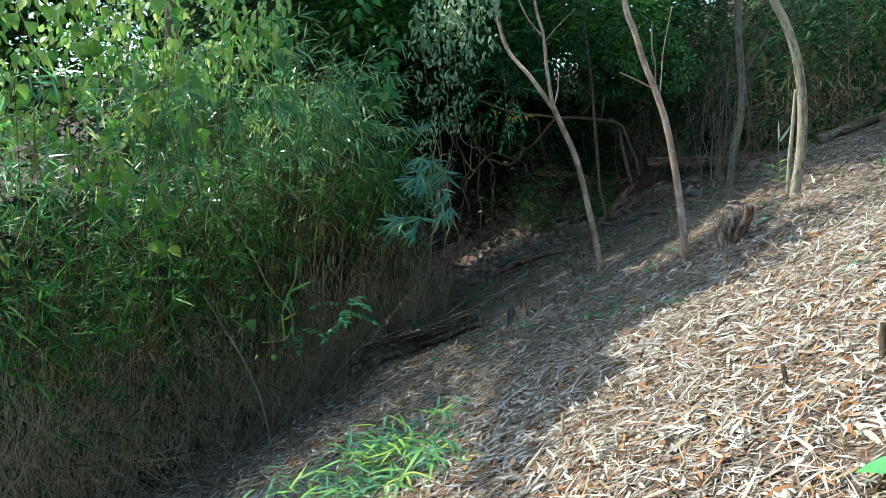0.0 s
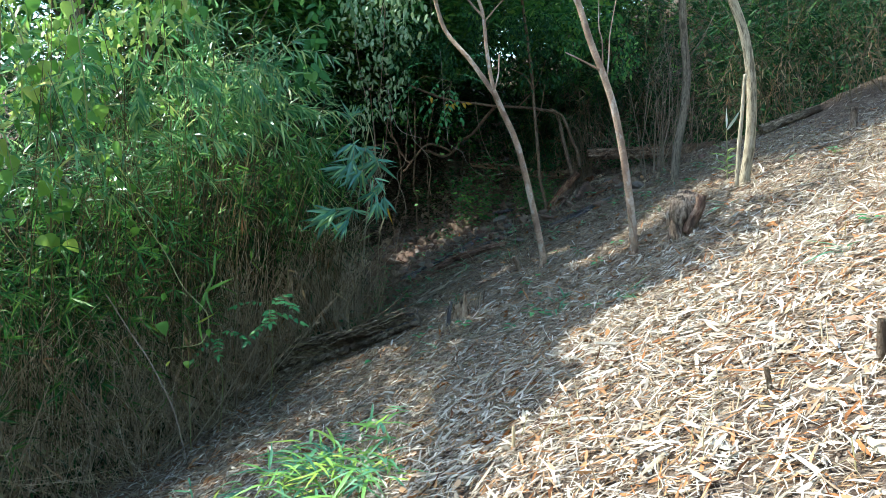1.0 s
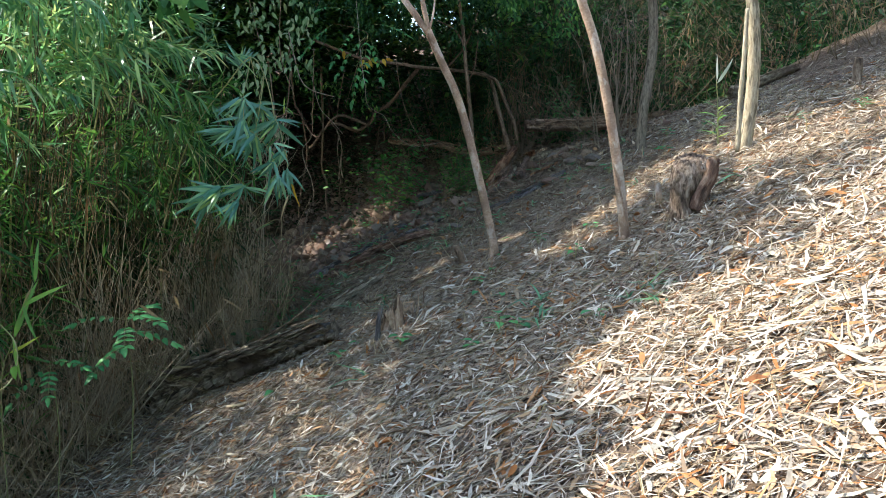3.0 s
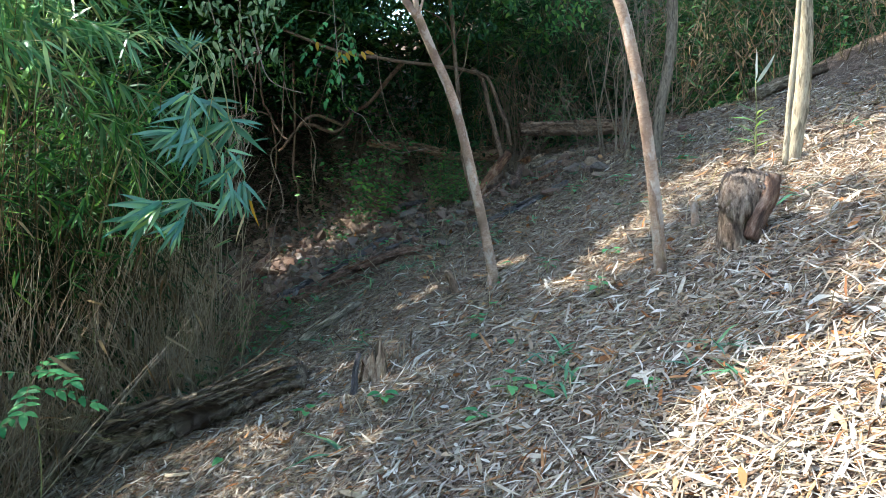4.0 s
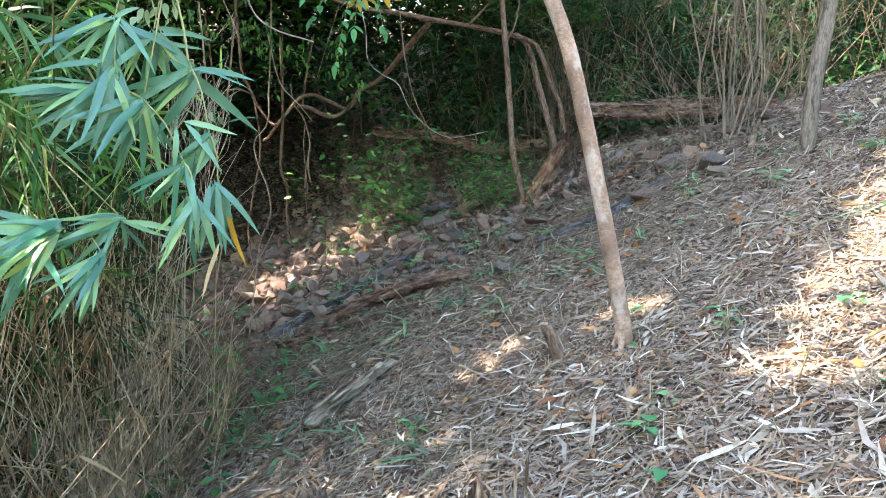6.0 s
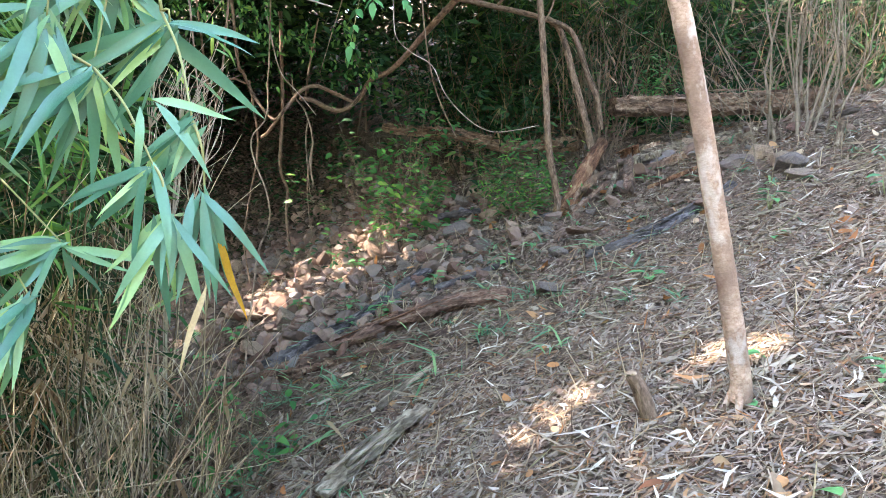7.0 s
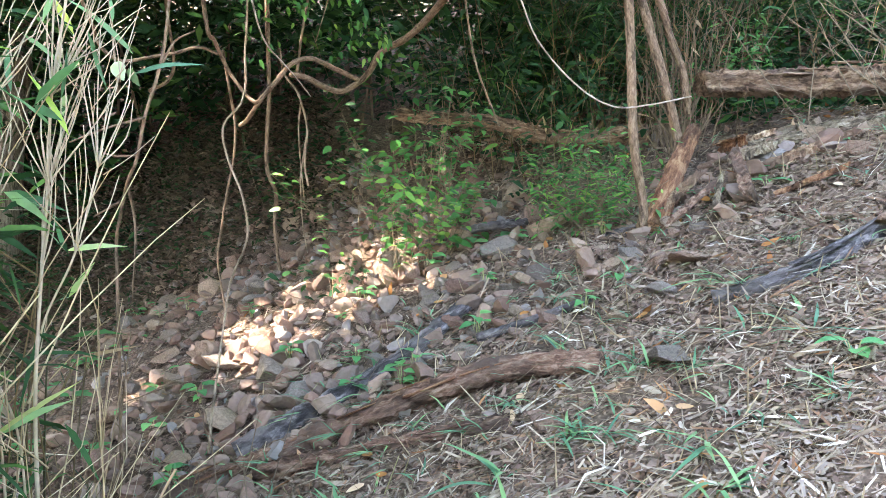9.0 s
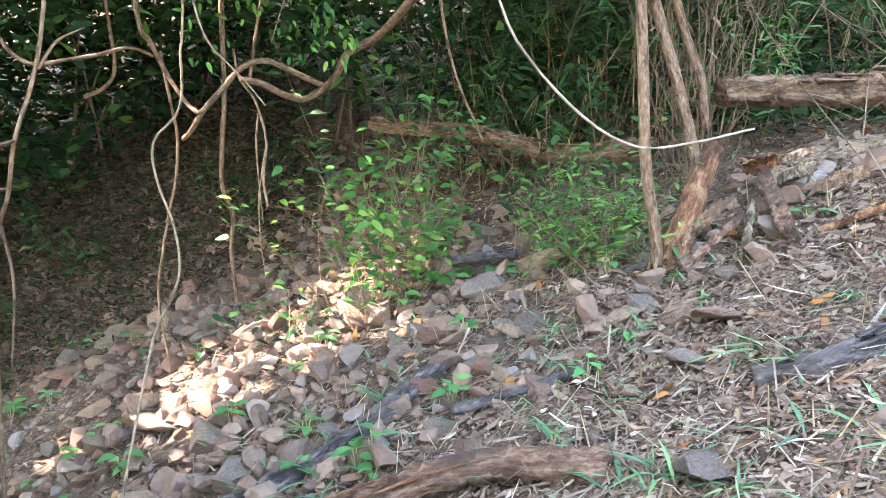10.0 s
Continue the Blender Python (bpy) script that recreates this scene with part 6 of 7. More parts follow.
GRASS_LEAF = leaf_meshes("blade", LANCE_FINE, leaf_mat("grass_blade", [(0.0, "5f9048"), (0.5, "7fae50"), (0.85, "a4bf52"), (1.0, "c3cc5a")], 0.45, 0.4, 0.4, 0.15, True), 0.085, 0.35, 0.12)
GRASS_DARK = leaf_meshes("blade", LANCE_FINE, leaf_mat("grass_blade_dark", [(0.0, "46755a"), (0.6, "5b8c60"), (1.0, "7ca267")], 0.45, 0.4, 0.35, 0.15, True), 0.075, 0.4, 0.12)


def hang(name, meshes, rng, parent, base, way, size, up=(0, 0, 1)):
    """One leaf, as a part, with its stalk end at base and its tip towards way."""
    w = Vector(way).normalized()
    u = Vector(up) - w * w.dot(Vector(up))
    if u.length < 0.05:
        u = Vector((0.7, -0.7, 0.1)) - w * w.dot(Vector((0.7, -0.7, 0.1)))
    u.normalize()
    s = w.cross(u)
    ob = new(name, meshes[int(rng.integers(len(meshes)))])
    m = Matrix((s, w, u)).transposed().to_4x4()
    ob.parent = parent
    ob.matrix_local = Matrix.Translation(Vector(base) * K - root_of(parent).location) @ m @ Matrix.Diagonal((size * K, size * K, size * K, 1))
    return ob


def stem(parent, pts, r0, r1, mat, name="stem", seed=0, rough=0.03):
    return part(name, Geo().add(*tube(pts, r0, r1, 7, 0.02, rough, seed)), mat, parent)


def near_bamboo():
    """The bamboo branch that hangs out of the thicket beside the path."""
    rng = np.random.default_rng(71)
    root = (-0.62, 6.12, gz(-0.62, 6.12))
    ob = thing("bamboo_branch", root, "hanging bamboo branch with long blue-green leaves beside the path", "bamboo")
    main = [root, (-0.6, 6.1, 0.45), (-0.42, 5.9, 1.0), (-0.19, 5.72, 1.30), (-0.09, 5.67, 1.40), (-0.03, 5.61, 1.32), (0.0, 5.58, 1.2), (0.01, 5.56, 1.12)]
    stem(ob, main, 0.0055, 0.0025, M_greencane, "culm")
    fans_at = (((-0.16, 5.70, 1.33), (-0.14, 5.70, 1.36), 6, (0.1, -0.1, 0.6), 0.14, 0.7),
               ((-0.03, 5.61, 1.32), (-0.06, 5.60, 1.18), 8, (-0.2, -0.3, -0.55), 0.17, 0.8),
               ((0.01, 5.56, 1.12), (0.02, 5.56, 1.10), 10, (0.25, -0.3, -0.6), 0.18, 0.75),
               ((-0.03, 5.61, 1.3), (-0.08, 5.54, 1.04), 11, (-0.25, -0.3, -0.8), 0.185, 0.55),
               ((0.01, 5.56, 1.12), (0.03, 5.55, 0.97), 9, (0.3, -0.15, -0.9), 0.185, 0.55),
               ((-0.08, 5.54, 1.04), (-0.03, 5.52, 0.90), 9, (0.1, -0.3, -0.9), 0.18, 0.5),
               ((0.03, 5.55, 0.97), (0.045, 5.56, 0.85), 7, (0.12, -0.1, -1.0), 0.185, 0.28),
               ((-0.03, 5.52, 0.90), (-0.015, 5.52, 0.82), 7, (-0.05, -0.25, -1.0), 0.185, 0.38),
               ((-0.42, 5.9, 1.0), (-0.24, 5.50, 0.79), 4, (-0.75, -0.5, -0.3), 0.20, 0.5),
               ((-0.42, 5.9, 1.0), (-0.30, 5.56, 0.74), 3, (-0.6, -0.45, -0.5), 0.18, 0.55),
               ((-0.42, 5.9, 1.0), (-0.14, 5.58, 0.80), 6, (-0.6, -0.4, -0.4), 0.17, 0.6),
               ((-0.42, 5.9, 1.0), (-0.17, 5.52, 0.73), 6, (-0.5, -0.45, -0.7), 0.17, 0.45),
               ((-0.08, 5.54, 1.04), (-0.17, 5.54, 1.06), 8, (-0.7, -0.35, -0.2), 0.18, 0.45),
               ((-0.13, 5.56, 1.20), (-0.13, 5.52, 1.10), 6, (-0.3, -0.2, -0.8), 0.18, 0.5),
               ((-0.09, 5.67, 1.40), (-0.13, 5.56, 1.20), 8, (-0.3, -0.4, -0.5), 0.18, 0.7))

    def fore(p):
        """The lower shoots hang out further over the path than the culm."""
        p, c = np.array(p), np.array((0.131, 4.938, 0.962))
        return c + (p - c) * 0.79 if p[0] > -0.1 and p[2] < 1.03 else p

    for k, (a, b, n, way, size, spread) in enumerate(fans_at):
        low = b[0] > -0.1 and b[2] < 1.03
        size *= 0.8 if low else 1.0
        a, b = fore(a), fore(b)
        tw = stem(ob, [a, (a + b) / 2 + np.array((0.005, -0.01, 0.012)), b], 0.0022, 0.0013, M_greencane, "twig", k)
        for i in range(n + (2 if low else 12)):
            w = unit(np.array(way) + rng.normal(0, spread, 3) * np.array((1, 0.6, 0.6)))
            if w[2] > 0.35 and way[2] < 0:
                w[2] *= -0.4
            tip = b + w * size
            if tip[0] > 0.0 and 0.8 < tip[2] < 1.04:
                w[0] = -abs(w[0]) - 0.2
            if tip[0] > -0.14 and tip[1] < b[1] - 0.05:
                w[1] = abs(w[1]) * 0.3
            if tip[0] > 0.05 and tip[2] < 0.8:
                w[0] -= 0.18
            up = np.array((0.35, -1.0, 0.5)) + rng.normal(0, 0.45, 3)
            hang("leaf", BAMBOO_LEAF, rng, tw, b + rng.normal(0, 0.006, 3), w, size * rng.uniform(0.5, 1.06), up)
    tw = stem(ob, [(-0.09, 5.67, 1.40), (-0.06, 5.63, 1.24), (-0.03, 5.6, 1.13)], 0.002, 0.0012, M_greencane, "twig")
    hang("leaf", BAMBOO_LEAF, rng, tw, (-0.03, 5.6, 1.13), (0.178, -0.01, -0.155), 0.24, (-0.2, -1.0, -0.25))
    for a, b, wide in (((0.042, 5.55, 0.86), (0.132, 5.53, 0.715), 1.0), ((-0.028, 5.55, 0.995), (0.056, 5.53, 0.878), 1.0), ((-0.016, 5.54, 0.825), (0.053, 5.52, 0.668), 1.0), ((-0.018, 5.54, 0.825), (-0.093, 5.52, 0.718), 1.0),
                       ((-0.032, 5.56, 1.0), (0.091, 5.55, 0.968), 1.0), ((0.046, 5.55, 0.855), (0.055, 5.53, 0.674), 1.1), ((-0.052, 5.55, 0.991), (-0.042, 5.53, 0.872), 1.1)):
        a, b = fore(a), fore(b)
        hang("leaf", BAMBOO_LEAF, rng, tw, a, b - a + np.array((0, 0, 0.02)), float(np.linalg.norm(b - a)) * 1.03, (0.25, -1.0, 0.35))
    tw = stem(ob, [fore((0.045, 5.56, 0.85)), fore((0.055, 5.56, 0.82))], 0.0015, 0.001, M_greencane, "twig")
    tagged(hang("leaf", BAMBOO_YELLOW, rng, tw, fore((0.06, 5.57, 0.79)), (0.28, -0.05, -1), 0.13, (0.6, -1, 0.1)), "yellowed leaf")
    tagged(hang("leaf", BAMBOO_DRY, rng, tw, fore((0.045, 5.5, 0.71)), (-0.35, -0.1, -1), 0.12, (0.3, -1, 0.1)), "dry straw-coloured leaf")


near_bamboo()


def bamboo_spray():
    """Half-dead brushy canes between the bamboo branch and the gully: bundles of fine grey twigs burst from the joints."""
    rng = np.random.default_rng(74)
    ob = thing("bamboo_spray", (-0.12, 6.8, gz(-0.12, 6.8)), "half-dead bamboo canes with brushy grey twigs and few green leaves", "bamboo")
    g = gz(-0.12, 6.8) - 0.02
    for k, (pts, r, bursts) in enumerate((
            ([(-0.115, 6.8, g), (-0.095, 6.77, 0.3), (-0.083, 6.75, 0.51), (-0.062, 6.75, 0.71), (-0.045, 6.75, 0.845), (-0.03, 6.74, 0.98), (0.0, 6.73, 1.12)], 0.0042, (((-0.062, 6.75, 0.71), (0.1, 0.0, 1.0), 5), ((-0.045, 6.75, 0.845), (0.25, -0.1, 1.0), 13), ((-0.03, 6.74, 0.98), (0.3, -0.1, 1.0), 14))),
            ([(-0.12, 6.82, g), (-0.1, 6.8, 0.4), (-0.075, 6.77, 0.6), (-0.01, 6.74, 0.74), (0.04, 6.72, 0.9)], 0.003, (((-0.01, 6.74, 0.74), (0.3, -0.1, 1.0), 5), ((0.03, 6.73, 0.87), (0.2, 0.0, 1.0), 7))),
            ([(-0.14, 6.8, g), (-0.12, 6.8, 0.36), (-0.15, 6.78, 0.55), (-0.21, 6.75, 0.78)], 0.003, (((-0.13, 6.79, 0.46), (-0.5, -0.1, 1.0), 9), ((-0.17, 6.77, 0.62), (-0.3, 0.0, 1.0), 8))),
            ([(-0.16, 6.85, g), (-0.15, 6.8, 0.5), (-0.13, 6.75, 0.8), (-0.09, 6.7, 1.1)], 0.003, (((-0.13, 6.75, 0.8), (0.0, 0.0, 1.0), 9), ((-0.11, 6.72, 0.97), (0.2, 0.0, 1.0), 9))))):
        cane = stem(ob, pts, r, r * 0.5, M_greytwig, "cane", k)
        for p, way, n in bursts:
            p = np.array(p)
            for i in range(n):
                w = unit(np.array(way) + rng.normal(0, 0.3, 3))
                q = p + w * rng.uniform(0.1, 0.3)
                tw = stem(cane, [p, (p + q) / 2 + rng.normal(0, 0.008, 3), q], 0.0014, 0.0007, M_greytwig, "twig", i)
                if rng.random() < 0.22:
                    hang("leaf", GRASS_LEAF if rng.random() < 0.3 else GRASS_DARK, rng, ob, q, unit(w + rng.normal(0, 0.7, 3) + np.array((0, 0, -0.2))), rng.uniform(0.06, 0.13), (0.2, -1, 0.5))
                if rng.random() < 0.5:
                    m = p + (q - p) * 0.5
                    e = m + unit(w + rng.normal(0, 0.35, 3)) * 0.1
                    stem(cane, [m, (m + e) / 2 + rng.normal(0, 0.004, 3), e], 0.001, 0.0005, M_greytwig, "twig", i + 50)


bamboo_spray()


def vine_curtain():
    rng = np.random.default_rng(72)
    strings = (([(-2.05, 3.9, 2.1), (-1.93, 4.0, 1.8), (-1.86, 3.98, 1.5), (-1.84, 3.95, 1.2)], 12, 0.085), ([(-1.9, 4.2, 2.1), (-1.74, 4.2, 1.7), (-1.66, 4.25, 1.35), (-1.63, 4.3, 1.02)], 12, 0.095),
               ([(-1.75, 4.4, 2.0), (-1.6, 4.4, 1.6), (-1.55, 4.5, 1.2), (-1.53, 4.55, 0.75)], 14, 0.085), ([(-1.5, 4.3, 2.1), (-1.36, 4.25, 1.8), (-1.32, 4.25, 1.5), (-1.33, 4.3, 1.25)], 9, 0.095),
               ([(-1.6, 4.8, 1.9), (-1.45, 4.8, 1.5), (-1.36, 4.85, 1.15), (-1.31, 4.85, 0.90), (-1.19, 4.88, 0.67), (-1.09, 4.80, 0.51), (-0.97, 4.75, 0.38), (-0.99, 4.70, 0.26), (-1.08, 4.50, 0.28)], 15, 0.065),
               ([(-2.2, 3.7, 1.7), (-2.08, 3.75, 1.4), (-2.05, 3.8, 1.1), (-2.0, 3.8, 0.85)], 9, 0.085), ([(-1.4, 4.6, 2.0), (-1.2, 4.7, 1.9), (-1.0, 4.9, 1.85)], 7, 0.08), ([(-1.75, 4.1, 1.2), (-1.7, 4.2, 0.95), (-1.6, 4.3, 0.7)], 8, 0.08))
    for k, (pts, n, size) in enumerate(strings):
        pts, size = [(px + 0.17, py - 0.44, pz) for px, py, pz in pts], size * 0.85
        ob = thing("leafy_vine", pts[0], "yellow-green heart-leaved vine hanging over the bamboo thicket", "vine", "leafy vines on the thicket")
        stem(ob, pts, 0.0035, 0.002, M_greencane, "stem", k)
        c = spline(pts, 0.03)
        for i in range(n if k == 4 else n * 2):
            p = c[int(rng.integers(2, len(c)))] + rng.normal(0, 0.045, 3)
            hang("leaf", VINE_LEAF, rng, ob, p, unit(np.array((rng.normal(0, 0.4), rng.normal(-0.1, 0.3), -0.9))), size * rng.uniform(0.6, 1.15), np.array((0.2, -1, 0.4)) + rng.normal(0, 0.45, 3))
    for p, s in (((-1.215, 4.88, 0.70), 0.07), ((-1.19, 4.86, 0.64), 0.065), ((-1.13, 4.86, 0.66), 0.055), ((-1.07, 4.5, 0.31), 0.075)):
        hang("leaf", VINE_LEAF, rng, ob, p, (0.25, -0.3, -0.5), s, (0.1, -1, 0.6))


vine_curtain()


def left_shrub():
    """Bare forked twigs with a few broad leaves at the thicket's near end."""
    rng = np.random.default_rng(73)
    ob = thing("shrub", (-2.3, 3.7, gz(-2.3, 3.7)), "thin-branched shrub with broad leaves growing out of the thicket", "shrub")
    for k, pts in enumerate(([(-2.3, 3.7, gz(-2.3, 3.7)), (-2.25, 3.65, 0.6), (-2.1, 3.65, 1.15), (-1.98, 3.75, 1.45), (-1.9, 3.8, 1.75)], [(-2.12, 3.65, 1.1), (-1.95, 3.7, 1.22), (-1.78, 3.85, 1.35), (-1.6, 3.95, 1.6)],
                             [(-2.25, 3.65, 0.7), (-2.0, 3.6, 0.85), (-1.8, 3.7, 0.92), (-1.6, 3.9, 1.0)], [(-2.05, 3.7, 1.3), (-2.12, 3.72, 1.5), (-2.1, 3.75, 1.8)], [(-1.8, 3.85, 1.34), (-1.72, 3.8, 1.5), (-1.74, 3.8, 1.7)])):
        stem(ob, pts, 0.007 if k == 0 else 0.004, 0.0022, M_vine, "branch", k)
    for i in range(34):
        p = np.array((rng.uniform(-2.1, -1.5), rng.uniform(3.7, 4.1), rng.uniform(1.35, 2.05)))
        hang("leaf", VINE_LEAF, rng, ob, p, unit(np.array((rng.normal(0.1, 0.6), rng.normal(-0.2, 0.4), -0.6))), rng.uniform(0.05, 0.09), np.array((0.2, -0.8, 0.6)) + rng.normal(0, 0.4, 3))


left_shrub()


def pinnate(ob, rng, base, way, length, pairs, size, meshes=LEAFLET, mat=M_greencane, sag=0.35):
    """A feathered leaf: a midrib with pairs of leaflets, as sub-parts."""
    base, way = np.array(base, float), unit(way)
    side = unit(np.cross(way, (0, 0, 1)))
    c = [base + way * length * t - np.array((0, 0, 1)) * sag * length * t * t for t in np.linspace(0, 1, 6)]
    rib = stem(ob, c, 0.0016, 0.0008, mat, "midrib")
    for i in range(pairs):
        t = 0.25 + 0.72 * i / (pairs - 1)
        p = base + way * length * t - np.array((0, 0, 1)) * sag * length * t * t
        for s in (-1, 1):
            w = unit(side * s + way * 0.55 + np.array((0, 0, -0.25)) + rng.normal(0, 0.1, 3))
            hang("leaflet", meshes, rng, rib, p, w, size * rng.uniform(0.8, 1.1) * (1.0 - 0.35 * abs(t - 0.55)), np.array((0, -0.35, 1)) + rng.normal(0, 0.15, 3))
    hang("leaflet", meshes, rng, rib, c[-1], unit(c[-1] - c[-2]), size, (0, -0.3, 1))
    return rib


def pinnate_plant(label, root, top, leaves, seed, size=0.055, pairs=5, meshes=LEAFLET, category="seedling"):
    rng = np.random.default_rng(seed)
    ob = thing("seedling", root, label, category)
    mid = (np.array(root) + np.array(top)) / 2 + np.array((0.02, 0, 0.03))
    stem(ob, [root, mid, top], 0.003, 0.0015, M_greencane)
    for b, w, l in leaves:
        pinnate(ob, rng, b, w, l, pairs, size, meshes)
    return ob


pinnate_plant("blue-green feather-leaved seedling at the thicket's edge", (-0.62, 5.05, gz(-0.62, 5.05)), (-0.60, 5.0, 0.30),
              (((-0.60, 5.0, 0.30), (0.5, -0.4, 0.25), 0.20), ((-0.60, 5.0, 0.30), (-0.7, -0.3, 0.3), 0.20), ((-0.60, 5.0, 0.27), (0.1, -0.7, 0.1), 0.19), ((-0.6, 5.0, 0.25), (0.8, 0.1, 0.0), 0.18), ((-0.6, 5.0, 0.2), (-0.4, -0.5, -0.1), 0.17), ((-0.6, 5.0, 0.28), (0.4, 0.4, 0.5), 0.17)), 81)
pinnate_plant("small feather-leaved seedling in the thicket's shade", (-0.9, 5.0, gz(-0.9, 5.0)), (-0.88, 4.96, 0.14),
              (((-0.88, 4.96, 0.14), (-0.4, -0.3, -0.2), 0.17), ((-0.88, 4.96, 0.15), (0.6, -0.3, 0.2), 0.16), ((-0.88, 4.96, 0.13), (0.1, -0.6, -0.1), 0.15)), 82, 0.045)


def feather_branch():
    rng = np.random.default_rng(83)
    ob = thing("feather_leaved_branch", (0.62, 7.9, 1.64), "overhanging branch with feathered green leaves and a few yellow ones", "branch")
    stem(ob, [(0.62, 7.9, 1.64), (0.62, 7.6, 1.68), (0.64, 7.3, 1.72), (0.55, 7.15, 1.74), (0.4, 7.1, 1.76)], 0.004, 0.002, M_redvine, "branch")
    for b, w, l in (((0.64, 7.28, 1.72), (-0.15, -0.3, -0.7), 0.25), ((0.62, 7.3, 1.70), (-0.6, -0.2, -0.5), 0.26), ((0.66, 7.32, 1.70), (0.25, -0.2, -0.75), 0.22), ((0.6, 7.25, 1.6), (-0.3, -0.1, -0.9), 0.26), ((0.55, 7.15, 1.74), (-0.5, -0.3, -0.45), 0.24),
                    ((0.4, 7.1, 1.76), (-0.6, -0.2, -0.35), 0.24), ((0.7, 7.4, 1.8), (0.5, -0.3, 0.0), 0.24), ((0.5, 7.2, 1.85), (-0.5, -0.4, 0.2), 0.25), ((0.45, 7.2, 1.95), (-0.2, -0.4, 0.3), 0.25), ((0.75, 7.4, 1.9), (0.3, -0.4, 0.3), 0.25), ((0.6, 7.3, 2.0), (0.1, -0.5, 0.4), 0.25)):
        pinnate(ob, rng, b, w, l, 6, 0.062)
    for p, w in (((0.63, 7.29, 1.54), (0.0, -0.2, -1)), ((0.645, 7.29, 1.55), (0.3, -0.2, -0.8)), ((0.61, 7.29, 1.55), (-0.4, -0.2, -0.7)), ((0.76, 7.30, 1.56), (0.6, -0.2, -0.2)), ((0.74, 7.3, 1.56), (0.2, -0.2, -0.5)), ((0.47, 7.22, 1.60), (0.0, -0.2, -1)), ((0.66, 7.29, 1.56), (0.5, -0.3, -0.5))):
        tagged(hang("leaflet", YELLOW_LEAFLET, rng, ob, p, w, 0.06, (0.1, -1, 0.3)), "yellow leaflet")


YELLOW_LEAFLET = leaf_meshes("leaflet", OVATE, M_yellow, 0.45, 0.2, 0.08, 2)
feather_branch()


def climber(label, centre, spread, n, mat, size, seed, stems, wide=0.42):
    """A climber's mass of small leaves, with its stems."""
    rng = np.random.default_rng(seed)
    ob = thing("climbing_vine", stems[0][0], label, "vine")
    for k, pts in enumerate(stems):
        stem(ob, pts, 0.004, 0.002, M_vine, "stem", k)
    k = max(4, n // 14)
    c = np.array(centre) + rng.uniform(-1, 1, (k, 3)) * np.array(spread)
    p = c[rng.integers(0, k, n)] + rng.normal(0, 0.045, (n, 3))
    p = p[~open_to_sun(p)]
    n = len(p)
    w = unit(rng.normal(0, 0.45, (n, 3)) + np.array((0.05, -0.15, -0.75)))
    up = np.array((-0.3, -0.8, 0.6)) + rng.normal(0, 0.5, (n, 3))
    ln = rng.uniform(0.7, 1.25, n) * size
    part("foliage", Geo().add(*blades(p, w, up, ln, ln * wide, 0.1, OVATE, 0.06)), mat, ob)


climber("pale grey-green climber with small leaflets hanging from the canopy", (0.03, 6.25, 1.70), (0.22, 0.12, 0.40), 480, M_pale_leaf, 0.043, 91, ([(0.1, 6.3, 2.6), (0.08, 6.3, 2.0), (0.05, 6.28, 1.5), (0.12, 6.25, 1.25)], [(-0.1, 6.3, 2.4), (-0.12, 6.28, 1.9), (-0.05, 6.25, 1.5)]))
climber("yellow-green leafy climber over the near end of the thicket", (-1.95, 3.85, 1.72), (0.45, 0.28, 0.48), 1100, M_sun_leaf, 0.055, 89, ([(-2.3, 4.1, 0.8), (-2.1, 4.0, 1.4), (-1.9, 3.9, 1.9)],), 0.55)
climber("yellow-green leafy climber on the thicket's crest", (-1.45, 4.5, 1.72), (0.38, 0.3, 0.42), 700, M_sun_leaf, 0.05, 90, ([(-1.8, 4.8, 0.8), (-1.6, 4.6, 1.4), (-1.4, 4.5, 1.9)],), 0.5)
climber("sunlit climber with pale leaves above the path", (0.10, 5.7, 2.15), (0.26, 0.15, 0.17), 420, M_pale_leaf, 0.05, 92, ([(0.2, 5.8, 2.9), (0.15, 5.75, 2.4), (0.05, 5.7, 2.0)],))
climber("broad-leaved climber over the top of the thicket", (-0.75, 5.6, 1.85), (0.4, 0.3, 0.35), 130, M_broad, 0.08, 93, ([(-1.0, 5.9, 1.0), (-0.9, 5.8, 1.6), (-0.6, 5.6, 2.1)],), 0.5)
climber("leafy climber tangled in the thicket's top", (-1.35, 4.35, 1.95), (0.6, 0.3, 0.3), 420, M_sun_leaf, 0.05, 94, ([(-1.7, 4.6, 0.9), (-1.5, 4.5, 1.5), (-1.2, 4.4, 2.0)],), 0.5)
climber("green leaves hanging over the gully branches", (0.05, 8.75, 1.55), (0.35, 0.25, 0.10), 620, M_broad, 0.034, 95, ([(0.4, 8.9, 2.2), (0.2, 8.8, 1.8), (0.0, 8.7, 1.5)],))
climber("green leaves on the arching branch", (0.62, 8.95, 1.38), (0.3, 0.25, 0.16), 330, M_broad, 0.036, 96, ([(0.8, 9.0, 1.9), (0.7, 9.0, 1.6), (0.6, 8.95, 1.3)],))
climber("sunlit green leaves hanging high over the gully", (0.9, 7.75, 2.05), (0.75, 0.35, 0.28), 2200, M_dark_leaf, 0.038, 98, ([(1.2, 8.0, 3.0), (1.1, 7.9, 2.5), (0.9, 7.8, 2.0)], [(0.4, 7.8, 3.0), (0.5, 7.7, 2.4), (0.4, 7.6, 1.95)]))
climber("sunlit green leaves hanging high over the gully", (2.0, 7.9, 2.1), (0.4, 0.3, 0.25), 700, M_broad, 0.045, 99, ([(2.3, 8.1, 3.0), (2.1, 8.0, 2.5), (2.0, 7.9, 2.0)],))
